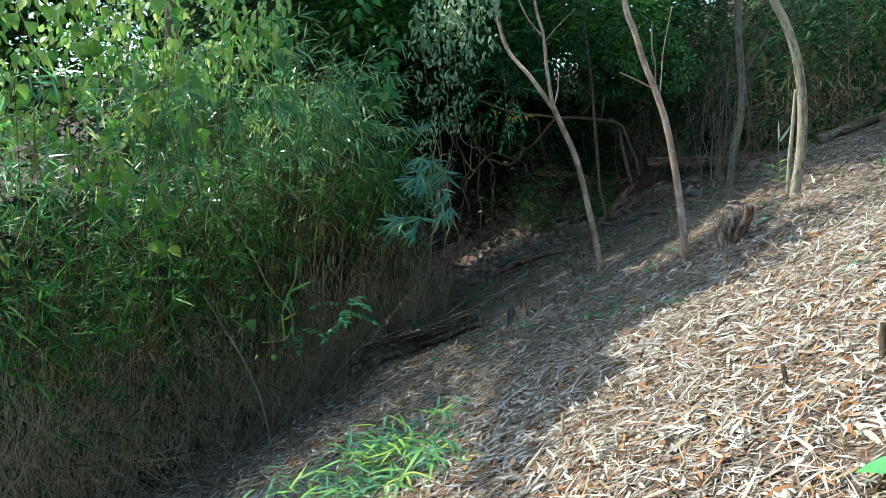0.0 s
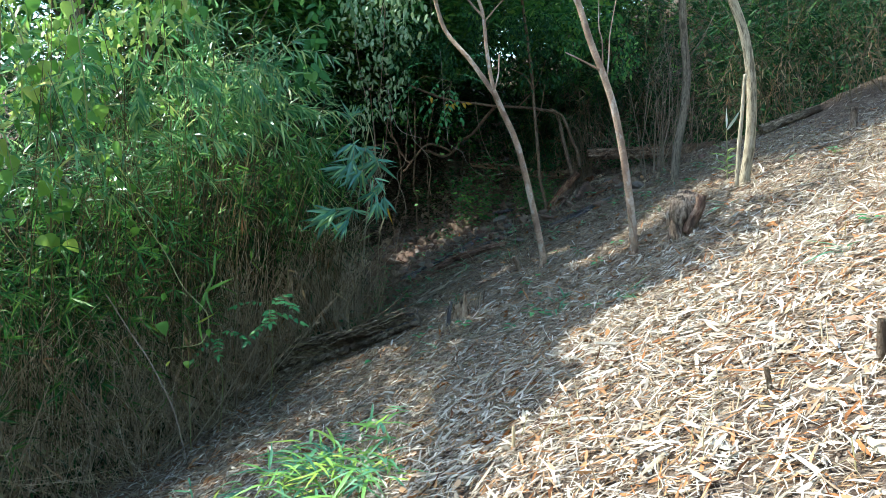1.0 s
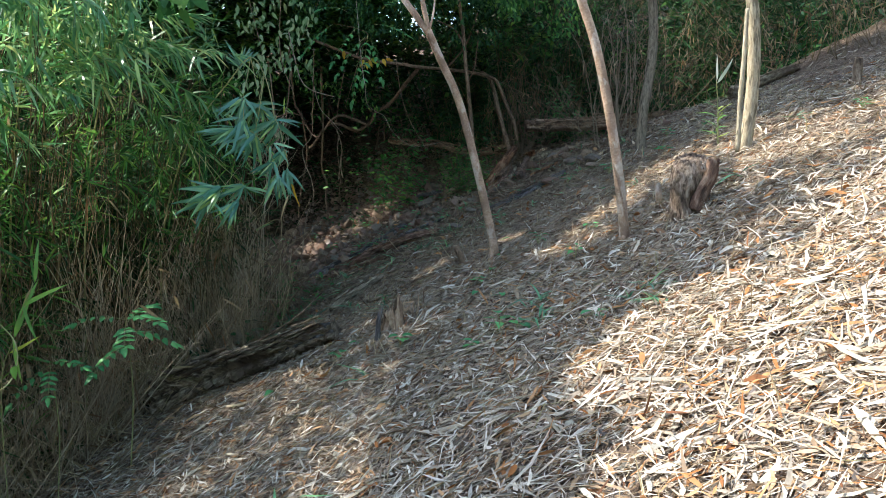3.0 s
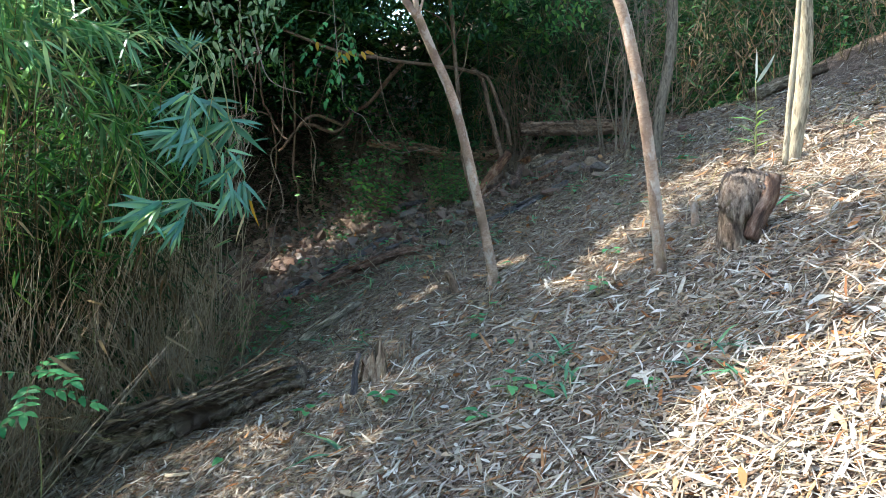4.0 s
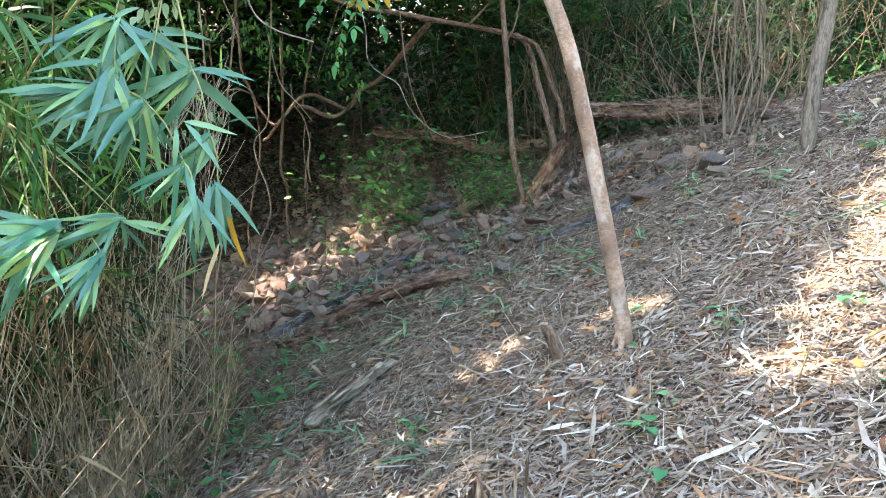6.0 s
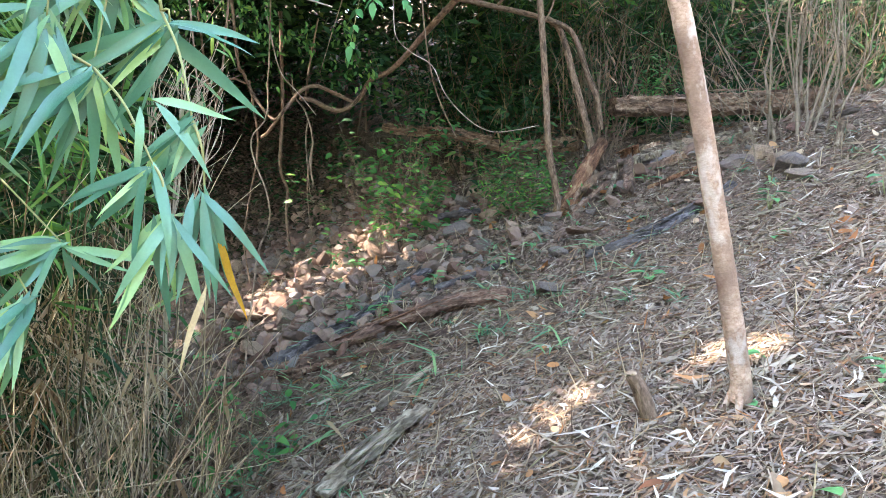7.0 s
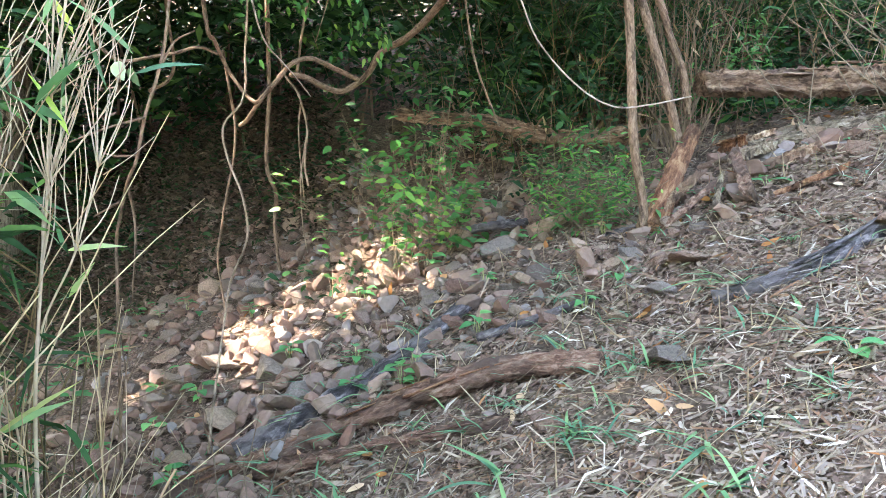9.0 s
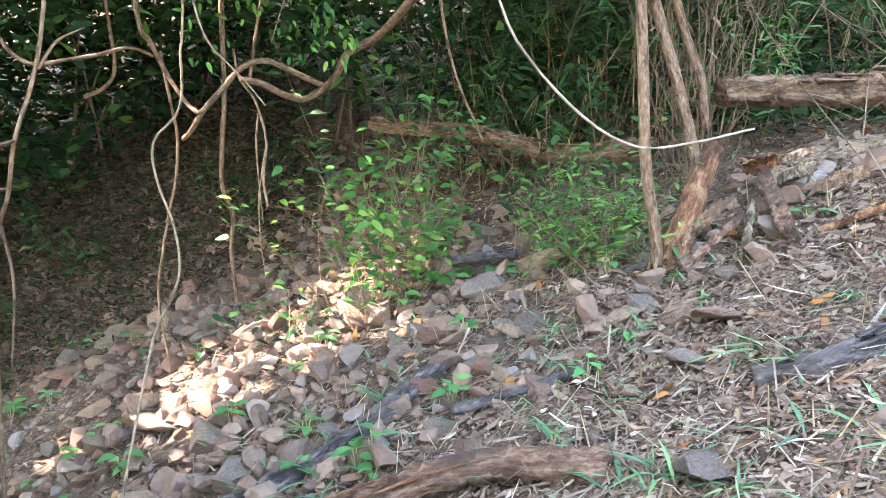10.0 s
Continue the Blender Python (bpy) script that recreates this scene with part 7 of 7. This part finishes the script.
climber("small white-lit vine leaves beside the dead cane", (0.0, 7.2, 1.06), (0.02, 0.03, 0.05), 5, M_pale_leaf, 0.04, 97, ([(-0.02, 7.25, 1.5), (0.0, 7.22, 1.2), (0.01, 7.2, 1.0)],), 0.7)


def plume(label, root, top, ways, n, size, seed, mat=M_bamboo, wide=(0.009, 0.015), reach=(0.25, 0.6)):
    """A bamboo top: twigs arching out of the culm's upper part, with narrow leaves fanning from their nodes."""
    rng = np.random.default_rng(seed)
    ob = thing("bamboo_plume", (*root, gz(*root)), label, "bamboo", "leafy bamboo tops over the thicket")
    a, b = np.array((*root, gz(*root) - 0.02)), np.array(top, float)
    mid = (a + b) / 2 + np.array((-0.08, 0.05, 0.1))
    stem(ob, [a, mid, b], 0.006, 0.0025, M_greencane, "culm", seed)
    c = spline([a, mid, b], 0.03)
    tips, dirs, tw = [], [], Geo()
    for i in range(n):
        p = c[int(len(c) * rng.uniform(0.76, 1.0)) - 1]
        w = unit(np.array(ways[i % len(ways)]) + rng.normal(0, 0.35, 3))
        l = rng.uniform(*reach)
        sag = np.array((0, 0, -1.0)) * l * rng.uniform(0.1, 0.32)
        q = [p + w * l * t + sag * t * t for t in (0, 0.35, 0.7, 1.0)]
        tw.add(*tube(q, 0.0016, 0.0007, 4, 0.06, 0.0, i))
        for t in np.linspace(0.3, 1.0, 7):
            tips.append(p + w * l * t + sag * t * t)
            dirs.append(unit(w * l + 2 * sag * t))
    tagged(part("twig_mass", tw, M_greencane, ob), kind="stuff")
    tips, dirs = np.array(tips), np.array(dirs)
    bb = list(fans(rng, tips, dirs + np.array((0.1, -0.1, -0.25)), 4, (size * 0.45, size * 1.05), wide, 0.4))
    ok = ~open_to_sun(bb[0])
    tagged(part("leaf_mass", Geo().add(*blades(*(v[ok] for v in bb))), mat, ob), kind="stuff")


OUT = ((0.6, -0.5, 0.35), (0.2, -0.7, 0.3), (0.7, 0.1, 0.3), (-0.3, -0.6, 0.4), (0.3, -0.4, 0.7))
plume("sunlit bamboo top arching over the dead canes", (-0.95, 5.75), (-0.62, 5.5, 1.75), OUT, 34, 0.15, 501)
plume("sunlit bamboo top arching over the dead canes", (-1.15, 5.4), (-0.88, 5.15, 1.72), OUT, 32, 0.14, 502)
plume("sunlit bamboo top hanging over the thicket", (-1.5, 5.0), (-1.15, 4.75, 1.8), OUT, 32, 0.15, 503)
plume("sunlit bamboo top hanging over the thicket", (-1.75, 4.6), (-1.42, 4.3, 1.55), OUT, 28, 0.13, 504)
plume("fine-leaved bamboo top beside the hanging branch", (-0.75, 6.3), (-0.42, 6.0, 1.25), OUT, 22, 0.13, 505, M_broad, wide=(0.007, 0.012), reach=(0.2, 0.42))


def twig_spray(label, root, way, length, n, seed, mat=M_cane):
    """A dead bamboo top: a thin cane with brush-like bare twigs at every node."""
    rng = np.random.default_rng(seed)
    ob = thing("dead_spray", (*root, gz(*root)), label, "cane", "dead bamboo sprays at the thicket's foot")
    a, w = np.array((*root, gz(*root) - 0.02)), unit(way)
    bow = rng.normal(0, 0.03, 3) + np.array((0, 0, -0.06))
    c = [a + w * length * t + bow * t * t for t in (0, 0.35, 0.7, 1.0)]
    stem(ob, c, 0.0026, 0.001, mat, "cane", seed)
    line = spline(c, 0.02)
    p = line[(len(line) * rng.uniform(0.25, 0.98, n)).astype(int)]
    d = unit(w + rng.normal(0, 0.17, (n, 3)))
    tagged(part("twig_mass", Geo().add(*sticks(p, p + d * rng.uniform(0.08, 0.3, n)[:, None], rng.uniform(0.0008, 0.0013, n), 0.0005, rng.normal(0, 0.008, (n, 3)))), mat, ob), kind="stuff")


def dead_sprays():
    rng = np.random.default_rng(520)
    for k in range(84):
        y = rng.uniform(5.2, 7.1) if k % 4 else rng.uniform(4.2, 5.4)
        x = float(np.interp(y, FOOT_Y, FOOT_X)) + rng.uniform(-0.22, 0.14)
        way = (rng.normal(-0.2, 0.4), rng.normal(-0.3, 0.3), rng.uniform(0.6, 1.1))
        twig_spray("pale grey dead bamboo spray leaning at the thicket's foot", (x, y), way, rng.uniform(0.3, 0.75), int(rng.integers(18, 38)), 530 + k, (M_cane, M_greytwig, M_greytwig)[k % 3])


dead_sprays()
for k in range(22):
    q = np.random.default_rng(640 + k)
    twig_spray("pale dry bamboo spray standing below the hanging branch", (q.uniform(-0.5, 0.08), q.uniform(5.95, 6.6)), (q.normal(-0.2, 0.4), q.normal(-0.2, 0.3), 1.0), q.uniform(0.2, 0.45), int(q.integers(14, 28)), 660 + k, (M_greytwig, M_cane)[k % 2])


def seedling(label, seed, leaves, size, height, meshes=WEED_LEAF):
    rng = np.random.default_rng(seed)
    ob = thing("seedling", (0, 0, 0), label, "seedling", "green seedlings in the litter")
    for i in range(leaves):
        a = i * 2.4 + rng.normal(0, 0.3)
        h = height * (0.5 + 0.5 * i / max(1, leaves - 1))
        top = (0.012 * math.cos(a), 0.012 * math.sin(a), h)
        stem(ob, [(0, 0, -0.01), top], 0.0013, 0.0009, M_greencane, "stalk")
        hang("leaf", meshes, rng, ob, top, (math.cos(a), math.sin(a), 0.05), size * rng.uniform(0.75, 1.1), (0.1 * math.cos(a), -0.2, 1))
    return ob


def put(ob, x, y, turn=0.0, size=1.0):
    m = Matrix.LocRotScale(Vector((x, y, gz(x, y))) * K, Euler((0, 0, turn)), None)
    c = copy_thing(ob, m)
    c.scale = (size,) * 3
    return c


def seedlings():
    rng = np.random.default_rng(101)
    kinds = (seedling("small blue-green broad-leaved seedling in the litter", 1, 4, 0.062, 0.035), seedling("small green two-leaved seedling in the litter", 2, 2, 0.055, 0.03), seedling("low green seedling with several leaves in the litter", 3, 6, 0.05, 0.06))
    spots = ((0.73, 4.4), (0.8, 4.44), (0.94, 4.87), (0.95, 5.32), (0.9, 5.12), (1.13, 5.83), (1.26, 4.96), (-0.01, 5.13), (0.26, 5.2), (0.32, 5.24), (1.28, 5.9), (0.2, 5.75), (1.95, 7.75), (2.05, 7.85), (1.4, 6.7), (2.3, 6.2), (2.0, 6.4), (1.85, 6.0), (2.6, 6.3), (2.1, 6.75), (1.75, 6.5), (0.95, 7.75), (0.75, 7.62), (1.05, 7.85), (0.62, 8.0), (1.1, 8.1), (2.25, 7.85), (2.35, 7.95), (1.5, 8.05), (1.62, 8.3), (1.3, 5.6), (0.55, 5.9), (1.05, 4.1), (1.5, 5.4), (0.1, 6.7), (0.0, 6.3), (0.15, 6.45), (1.95, 3.4), (2.7, 5.0), (1.9, 6.75), (2.5, 6.6))
    for x, y in spots:
        put(kinds[int(rng.integers(3))], x + rng.normal(0, 0.015), y + rng.normal(0, 0.015), rng.uniform(0, 6.28), rng.uniform(0.75, 1.2))
    for k in range(95):
        x, y = rng.uniform(-0.7, 1.9), rng.uniform(7.5, 10.4)
        put(kinds[int(rng.integers(3))], x, y, rng.uniform(0, 6.28), rng.uniform(0.6, 1.3))
    for i, k in enumerate(kinds):
        x, y = ((0.86, 4.38), (1.02, 5.35), (0.5, 4.9))[i]
        k.location = Vector((x, y, gz(x, y))) * K
    big = seedling("large bright green leaf beside the path", 4, 3, 0.13, 0.06)
    big.location = Vector((0.98, 1.52, gz(0.98, 1.52) - 0.01)) * K


seedlings()


def tuft(label, n, length, spread, seed, meshes, lift=0.6):
    rng = np.random.default_rng(seed)
    ob = thing("grass_tuft", (0, 0, 0), label, "grass", "grass tufts in the litter")
    for i in range(n):
        a = rng.uniform(0, 6.28)
        p = (rng.normal(0, spread), rng.normal(0, spread), rng.uniform(0, 0.02))
        hang("blade", meshes, rng, ob, p, (math.cos(a), math.sin(a), rng.uniform(0.2, 1.4) * lift), length * rng.uniform(0.5, 1.1), (-math.cos(a) * 0.5, -math.sin(a) * 0.5, 1))
    return ob


def tufts():
    rng = np.random.default_rng(111)
    a = tuft("green grass tuft growing through dry litter", 11, 0.12, 0.02, 1, GRASS_DARK)
    b = tuft("few long green bamboo-grass blades in the litter", 5, 0.17, 0.012, 2, GRASS_DARK, 0.4)
    for x, y in ((0.95, 4.35), (1.1, 4.05), (1.16, 3.95), (1.25, 4.1), (1.0, 4.6), (0.9, 7.35), (1.12, 7.1), (0.55, 7.3), (1.35, 6.4), (1.3, 6.6), (1.5, 7.3), (1.45, 6.9), (0.4, 7.05), (0.3, 7.2), (0.2, 7.35), (0.5, 7.5), (0.72, 6.75), (1.0, 6.45), (1.55, 7.6), (1.7, 7.25), (0.62, 7.62), (0.05, 7.4), (0.15, 6.9), (0.35, 6.75), (0.0, 6.6), (0.2, 6.3), (2.0, 4.9), (2.6, 5.4), (2.45, 5.9), (1.9, 5.75), (2.3, 3.8), (1.7, 3.2), (0.55, 5.7), (0.6, 5.8), (0.45, 6.0), (1.4, 8.2), (2.2, 6.3), (0.35, 4.7), (2.8, 7.75), (2.5, 7.85), (2.65, 8.5), (2.3, 8.6), (2.9, 8.55)):
        put((a, b)[int(rng.integers(2))], x + rng.normal(0, 0.02), y + rng.normal(0, 0.02), rng.uniform(0, 6.28), rng.uniform(0.7, 1.25))
    for k in range(95):
        x, y = rng.uniform(-0.2, 2.4), rng.uniform(6.0, 8.0)
        if y < 6.3 + 0.1 * x or x < np.interp(y, FOOT_Y, FOOT_X) + 0.15:
            continue
        put((a, b)[int(rng.integers(2))], x, y, rng.uniform(0, 6.28), rng.uniform(0.5, 1.0))
    c = tuft("few small green grass blades between stones and straw", 4, 0.085, 0.03, 3, GRASS_DARK, 0.5)
    for k in range(150):
        x, y = rng.uniform(-0.3, 1.9), rng.uniform(6.5, 8.3)
        if x > np.interp(y, FOOT_Y, FOOT_X) + 0.1:
            put(c, x, y, rng.uniform(0, 6.28), rng.uniform(0.6, 1.2))
    for o, (x, y) in zip((a, b, c), ((0.4, 6.15), (0.75, 6.9), (0.6, 7.2))):
        o.location = Vector((x, y, gz(x, y))) * K
    rng = np.random.default_rng(112)
    ob = thing("bamboo_grass", (-0.24, 3.05, gz(-0.24, 3.05)), "low yellow-green bamboo grass clump growing through the litter", "bamboo grass")
    for i in range(80):
        x, y = -0.24 + rng.normal(0, 0.17), 3.05 + rng.normal(0, 0.16)
        z = gz(x, y)
        lean = rng.normal(0, 0.09, 2)
        top = np.array((x + lean[0], y + lean[1] - 0.02, z + rng.uniform(0.04, 0.25) * (1.0 - 0.9 * min(0.8, abs(x + 0.3)))))
        s = stem(ob, [(x, y, z - 0.01), (x + lean[0] * 0.3, y + lean[1] * 0.3, (z + top[2]) / 2 + 0.02), top], 0.0013, 0.0007, M_greencane, "stalk")
        for j in range(5):
            c = rng.uniform(0, 6.28)
            hang("blade", GRASS_LEAF if rng.random() < 0.42 else GRASS_DARK, rng, s, top - np.array((lean[0], lean[1], 0.05)) * 0.18 * j, (math.cos(c), math.sin(c), rng.uniform(-0.15, 0.5)), rng.uniform(0.08, 0.16), (0, -0.2, 1))


tufts()


def white_shoot():
    rng = np.random.default_rng(121)
    x, y = 2.33, 5.65
    z = gz(x, y)
    ob = thing("bamboo_shoot", (x, y, z), "young bamboo shoot with two whitish upright leaves", "bamboo")
    s = stem(ob, [(x, y, z - 0.02), (2.325, 5.65, 1.12), (2.31, 5.65, 1.30)], 0.004, 0.002, M_greencane, "culm")
    pale = leaf_meshes("leaf", LANCE_FINE, leaf_mat("whitish_leaf", [(0.0, "b4bfa8"), (1.0, "d9dfcf")], 0.5, 0.3, 0.2, 0.2, True), 0.12, 0.02, 0.12, 2)
    tagged(hang("leaf", pale, rng, s, (2.31, 5.65, 1.30), (-0.1, 0, 1), 0.14, (0.3, -1, 0)), "whitish leaf")
    tagged(hang("leaf", pale, rng, s, (2.31, 5.65, 1.29), (0.55, 0, 0.8), 0.16, (0.3, -1, 0.3)), "whitish leaf")
    for i in range(11):
        a = i * 2.2
        hang("leaf", GRASS_LEAF, rng, s, (2.32, 5.65, 1.0 + 0.016 * i), (math.cos(a), 0.4 * math.sin(a), 0.45), rng.uniform(0.08, 0.12), (0, -0.6, 1))


white_shoot()


def sprout():
    rng = np.random.default_rng(122)
    ob = thing("bamboo_shoot", (-1.02, 4.8, gz(-1.02, 4.8)), "young bamboo shoot with glossy bright leaves in the thicket", "bamboo")
    s = stem(ob, [(-1.02, 4.8, gz(-1.02, 4.8)), (-1.0, 4.76, 0.1), (-0.94, 4.75, 0.30), (-0.86, 4.75, 0.5)], 0.003, 0.0015, M_greencane, "culm")
    for p, w, l in (((-0.94, 4.75, 0.30), (0.45, -0.1, 1), 0.22), ((-0.9, 4.75, 0.42), (0.8, -0.1, 0.4), 0.16), ((-0.9, 4.75, 0.42), (0.3, -0.2, -0.8), 0.16), ((-0.94, 4.75, 0.3), (0.15, -0.2, -1), 0.17), ((-0.86, 4.75, 0.5), (0.2, 0, 1), 0.16), ((-0.96, 4.75, 0.25), (0.6, -0.3, 0.3), 0.14)):
        hang("leaf", GRASS_LEAF, rng, s, p, w, l, (0.3, -1, 0.2))


sprout()


def brush(label, root, n, height, spread, seed, mat=M_twig, r=(0.0018, 0.0045), lean=(0, 0), fine=3, leaves=0):
    """A shrub of many thin dry stems fanning up, with side twigs."""
    rng = np.random.default_rng(seed)
    ob = thing("dry_brush", (*root, gz(*root)), label, "brush", "dry brush")
    x, y = root[0] + rng.normal(0, spread * 0.25, n), root[1] + rng.normal(0, spread * 0.25, n)
    a = np.stack([x, y, ground_z(x, y) - 0.02], 1)
    w = np.stack([rng.normal(lean[0], spread, n), rng.normal(lean[1], spread * 0.7, n), np.ones(n)], 1)
    h = rng.uniform(0.45, 1.0, n) * height
    b = a + w * h[:, None]
    bow = rng.normal(0, 0.12, (n, 3)) * (height * 0.8)
    fine_ones = Geo()
    for i in range(n):
        part("stalk", Geo().add(*sticks(a[i:i + 1], b[i:i + 1], rng.uniform(*r), 0.0012, bow[i:i + 1])), mat, ob)
        k = rng.uniform(0.25, 0.95, fine)
        p = a[i] + (b[i] - a[i]) * k[:, None] + bow[i] * (4 * k * (1 - k))[:, None]
        q = p + unit(rng.normal(0, 0.7, (fine, 3)) + np.array((0, 0, 0.45))) * rng.uniform(0.08, 0.3, fine)[:, None]
        fine_ones.add(*sticks(p, q, 0.0013, 0.0007, rng.normal(0, 0.012, (fine, 3))))
    tagged(part("twig_mass", fine_ones, mat, ob), kind="stuff")
    if leaves:
        k = rng.uniform(0.4, 1.0, leaves)
        i = rng.integers(0, n, leaves)
        p = a[i] + (b[i] - a[i]) * k[:, None] + rng.normal(0, 0.05, (leaves, 3))
        part("dead_leaves", Geo().add(*blades(p, unit(rng.normal(0, 0.6, (leaves, 3)) + np.array((0, 0, -0.4))), rng.normal(0, 1, (leaves, 3)), rng.uniform(0.04, 0.09, leaves), rng.uniform(0.006, 0.014, leaves), 0.2)), M_bamboo_dry, ob)["kind"] = "stuff"


brush("spreading coppice of bare grey-brown stems at the wood's edge", (2.42, 7.30), 17, 1.5, 0.24, 131, M_coppice, (0.004, 0.010), (0.02, 0.05), 18)
brush("low tangle of bare grey twigs round the coppice", (2.36, 7.34), 26, 0.75, 0.55, 143, M_coppice, (0.0016, 0.003), (-0.25, 0.0), 6)
brush("bare brown stems crowding the fallen trunk's end", (2.05, 8.45), 26, 0.9, 0.17, 132)
brush("tangle of thin bare stems behind the gully head", (2.2, 8.85), 30, 1.1, 0.22, 133, leaves=50)
brush("brown tangled dead brush under the leaves", (2.85, 7.75), 24, 1.2, 0.5, 134, leaves=60, fine=9)
brush("dry brush on the upper slope", (3.5, 7.3), 30, 0.8, 0.4, 135, leaves=120)
brush("dry brush on the upper slope", (3.95, 6.6), 26, 0.7, 0.4, 136, leaves=120)
brush("dead pale canes at the gully's near side", (-0.02, 7.0), 7, 0.75, 0.2, 137, M_twig, (0.0015, 0.003), (-0.05, 0.0), 6)
brush("bundle of dry tan stalks leaning out of the thicket", (-0.25, 6.35), 20, 0.62, 0.38, 138, M_twig, (0.0012, 0.0026), (-0.1, -0.1), 2)
brush("bundle of dry tan stalks beside the fallen branch", (0.0, 6.55), 24, 0.5, 0.42, 139, M_twig, (0.0012, 0.0026), (0.05, -0.1), 2)
brush("bundle of dry tan stalks below the bamboo", (-0.5, 6.1), 22, 0.6, 0.4, 140, M_twig, (0.0012, 0.0026), (-0.15, -0.1), 2)
brush("thin dry stalks beside the gully bed", (0.15, 7.15), 14, 0.4, 0.4, 141, M_twig, (0.0012, 0.0024), (0.0, -0.1), 2)
brush("thin grey twigs standing in the seedlings", (0.95, 8.6), 18, 0.55, 0.3, 142, M_twig, (0.0012, 0.0026), (0.0, -0.05), 2)


def dead_cane():
    ob = thing("dead_cane", (-0.1, 7.9, gz(-0.1, 7.9)), "dead forked brown cane standing at the gully's side", "cane")
    stem(ob, [(-0.12, 7.92, gz(-0.12, 7.92)), (-0.1, 7.88, 0.35), (-0.09, 7.85, 0.60), (-0.07, 7.80, 0.69), (-0.04, 7.75, 0.79), (-0.01, 7.70, 0.85), (0.02, 7.65, 0.96), (0.06, 7.65, 1.08), (0.085, 7.65, 1.2), (0.12, 7.65, 1.5)], 0.0052, 0.0042, M_redvine, "cane")
    for k, t in enumerate(([(0.02, 7.65, 0.96), (-0.06, 7.50, 0.93), (-0.12, 7.40, 0.90)], [(-0.01, 7.70, 0.86), (-0.06, 7.70, 0.86), (-0.1, 7.70, 0.87)], [(-0.07, 7.80, 0.73), (-0.14, 7.80, 0.69)], [(0.07, 7.65, 1.1), (0.1, 7.7, 1.16), (0.15, 7.72, 1.19)], [(-0.04, 7.75, 0.78), (-0.03, 7.78, 0.65), (-0.05, 7.8, 0.45)])):
        stem(ob, t, 0.004, 0.002, M_redvine, "twig", k)


dead_cane()


def pale_cane():
    ob = thing("dead_cane", (-0.97, 4.5, gz(-0.97, 4.5)), "pale forked dead twig leaning out of the thicket", "cane")
    stem(ob, [(-0.97, 4.5, gz(-0.97, 4.5)), (-1.0, 4.42, -0.15), (-1.04, 4.32, 0.06), (-1.10, 4.3, 0.2), (-1.15, 4.29, 0.29), (-1.25, 4.25, 0.5)], 0.005, 0.0025, M_palevine, "cane")
    stem(ob, [(-1.15, 4.29, 0.3), (-1.25, 4.3, 0.36), (-1.4, 4.3, 0.36)], 0.002, 0.0013, M_vine, "twig")


pale_cane()


def herb(label, root, n_stems, height, leaves, size, seed, mat=M_broad, spread=0.16, wide=0.45, name="leafy_shrub"):
    rng = np.random.default_rng(seed)
    ob = thing(name, (*root, gz(*root)), label, "shrub", "shrubs by the gully")
    n = n_stems
    x, y = root[0] + rng.normal(0, spread * 0.5, n), root[1] + rng.normal(0, spread * 0.5, n)
    a = np.stack([x, y, ground_z(x, y) - 0.01], 1)
    b = a + np.stack([rng.normal(0, spread, n), rng.normal(0, spread, n), rng.uniform(0.45, 1.0, n) * height], 1)
    for i in range(n):
        part("stem", Geo().add(*sticks(a[i:i + 1], b[i:i + 1], 0.0025, 0.0012, rng.normal(0, 0.02, (1, 3)))), M_twig, ob)
    k, i = rng.uniform(0.3, 1.0, leaves), rng.integers(0, n, leaves)
    p = a[i] + (b[i] - a[i]) * k[:, None] + rng.normal(0, 0.04, (leaves, 3))
    w = scatter_dirs(rng, leaves, 0.25)
    ln = size * rng.uniform(0.6, 1.2, leaves)
    part("foliage", Geo().add(*blades(p, w, np.array((0, -0.3, 1.0)) + rng.normal(0, 0.3, (leaves, 3)), ln, ln * wide, 0.25, OVATE, 0.06)), mat, ob)


M_fresh = leaf_mat("fresh_leaf", [(0.0, "356a38"), (0.5, "47823f"), (1.0, "5c954a")], 0.5, 0.35, 0.45)
herb("bright green leafy shrub growing among the stones", (1.0, 8.62), 20, 0.58, 460, 0.052, 151, M_broad, 0.2, 0.5)
herb("tall thin shrub with feathered leaves at the gully head", (1.1, 8.9), 9, 1.0, 180, 0.055, 152, M_fresh, 0.14)
herb("low fine-leaved green bush below the snag", (1.50, 8.22), 30, 0.36, 1000, 0.042, 153, M_broad, 0.14, 0.26)
herb("low green herb at the stones' edge", (0.66, 8.75), 7, 0.22, 60, 0.045, 154, M_dark_leaf, 0.13)
herb("green shrub in the gully's shade", (1.45, 9.6), 14, 1.0, 420, 0.06, 155, M_dark_leaf, 0.3)
herb("green shrub in the gully's shade", (0.6, 10.6), 12, 0.5, 260, 0.06, 156, M_dark_leaf, 0.3)
herb("green shrub on the dark far bank", (-0.5, 10.9), 12, 0.5, 280, 0.065, 157, M_dark_leaf, 0.35)
herb("green shrub under the fallen trunk", (1.75, 8.75), 14, 0.7, 320, 0.055, 158, M_dark_leaf, 0.25)
herb("leafy shrub behind the fallen trunk", (2.5, 8.75), 16, 0.7, 360, 0.06, 159, M_fresh, 0.3, 0.3)
herb("small shrub at the foot of the snag", (1.6, 7.84), 4, 0.14, 26, 0.035, 160, M_fresh, 0.04)
herb("green herb in the thicket's shade", (-0.15, 6.7), 12, 0.3, 170, 0.05, 161, M_fresh, 0.18)
herb("green herb below the bamboo branch", (-0.4, 6.2), 12, 0.3, 170, 0.05, 162, M_dark_leaf, 0.18)
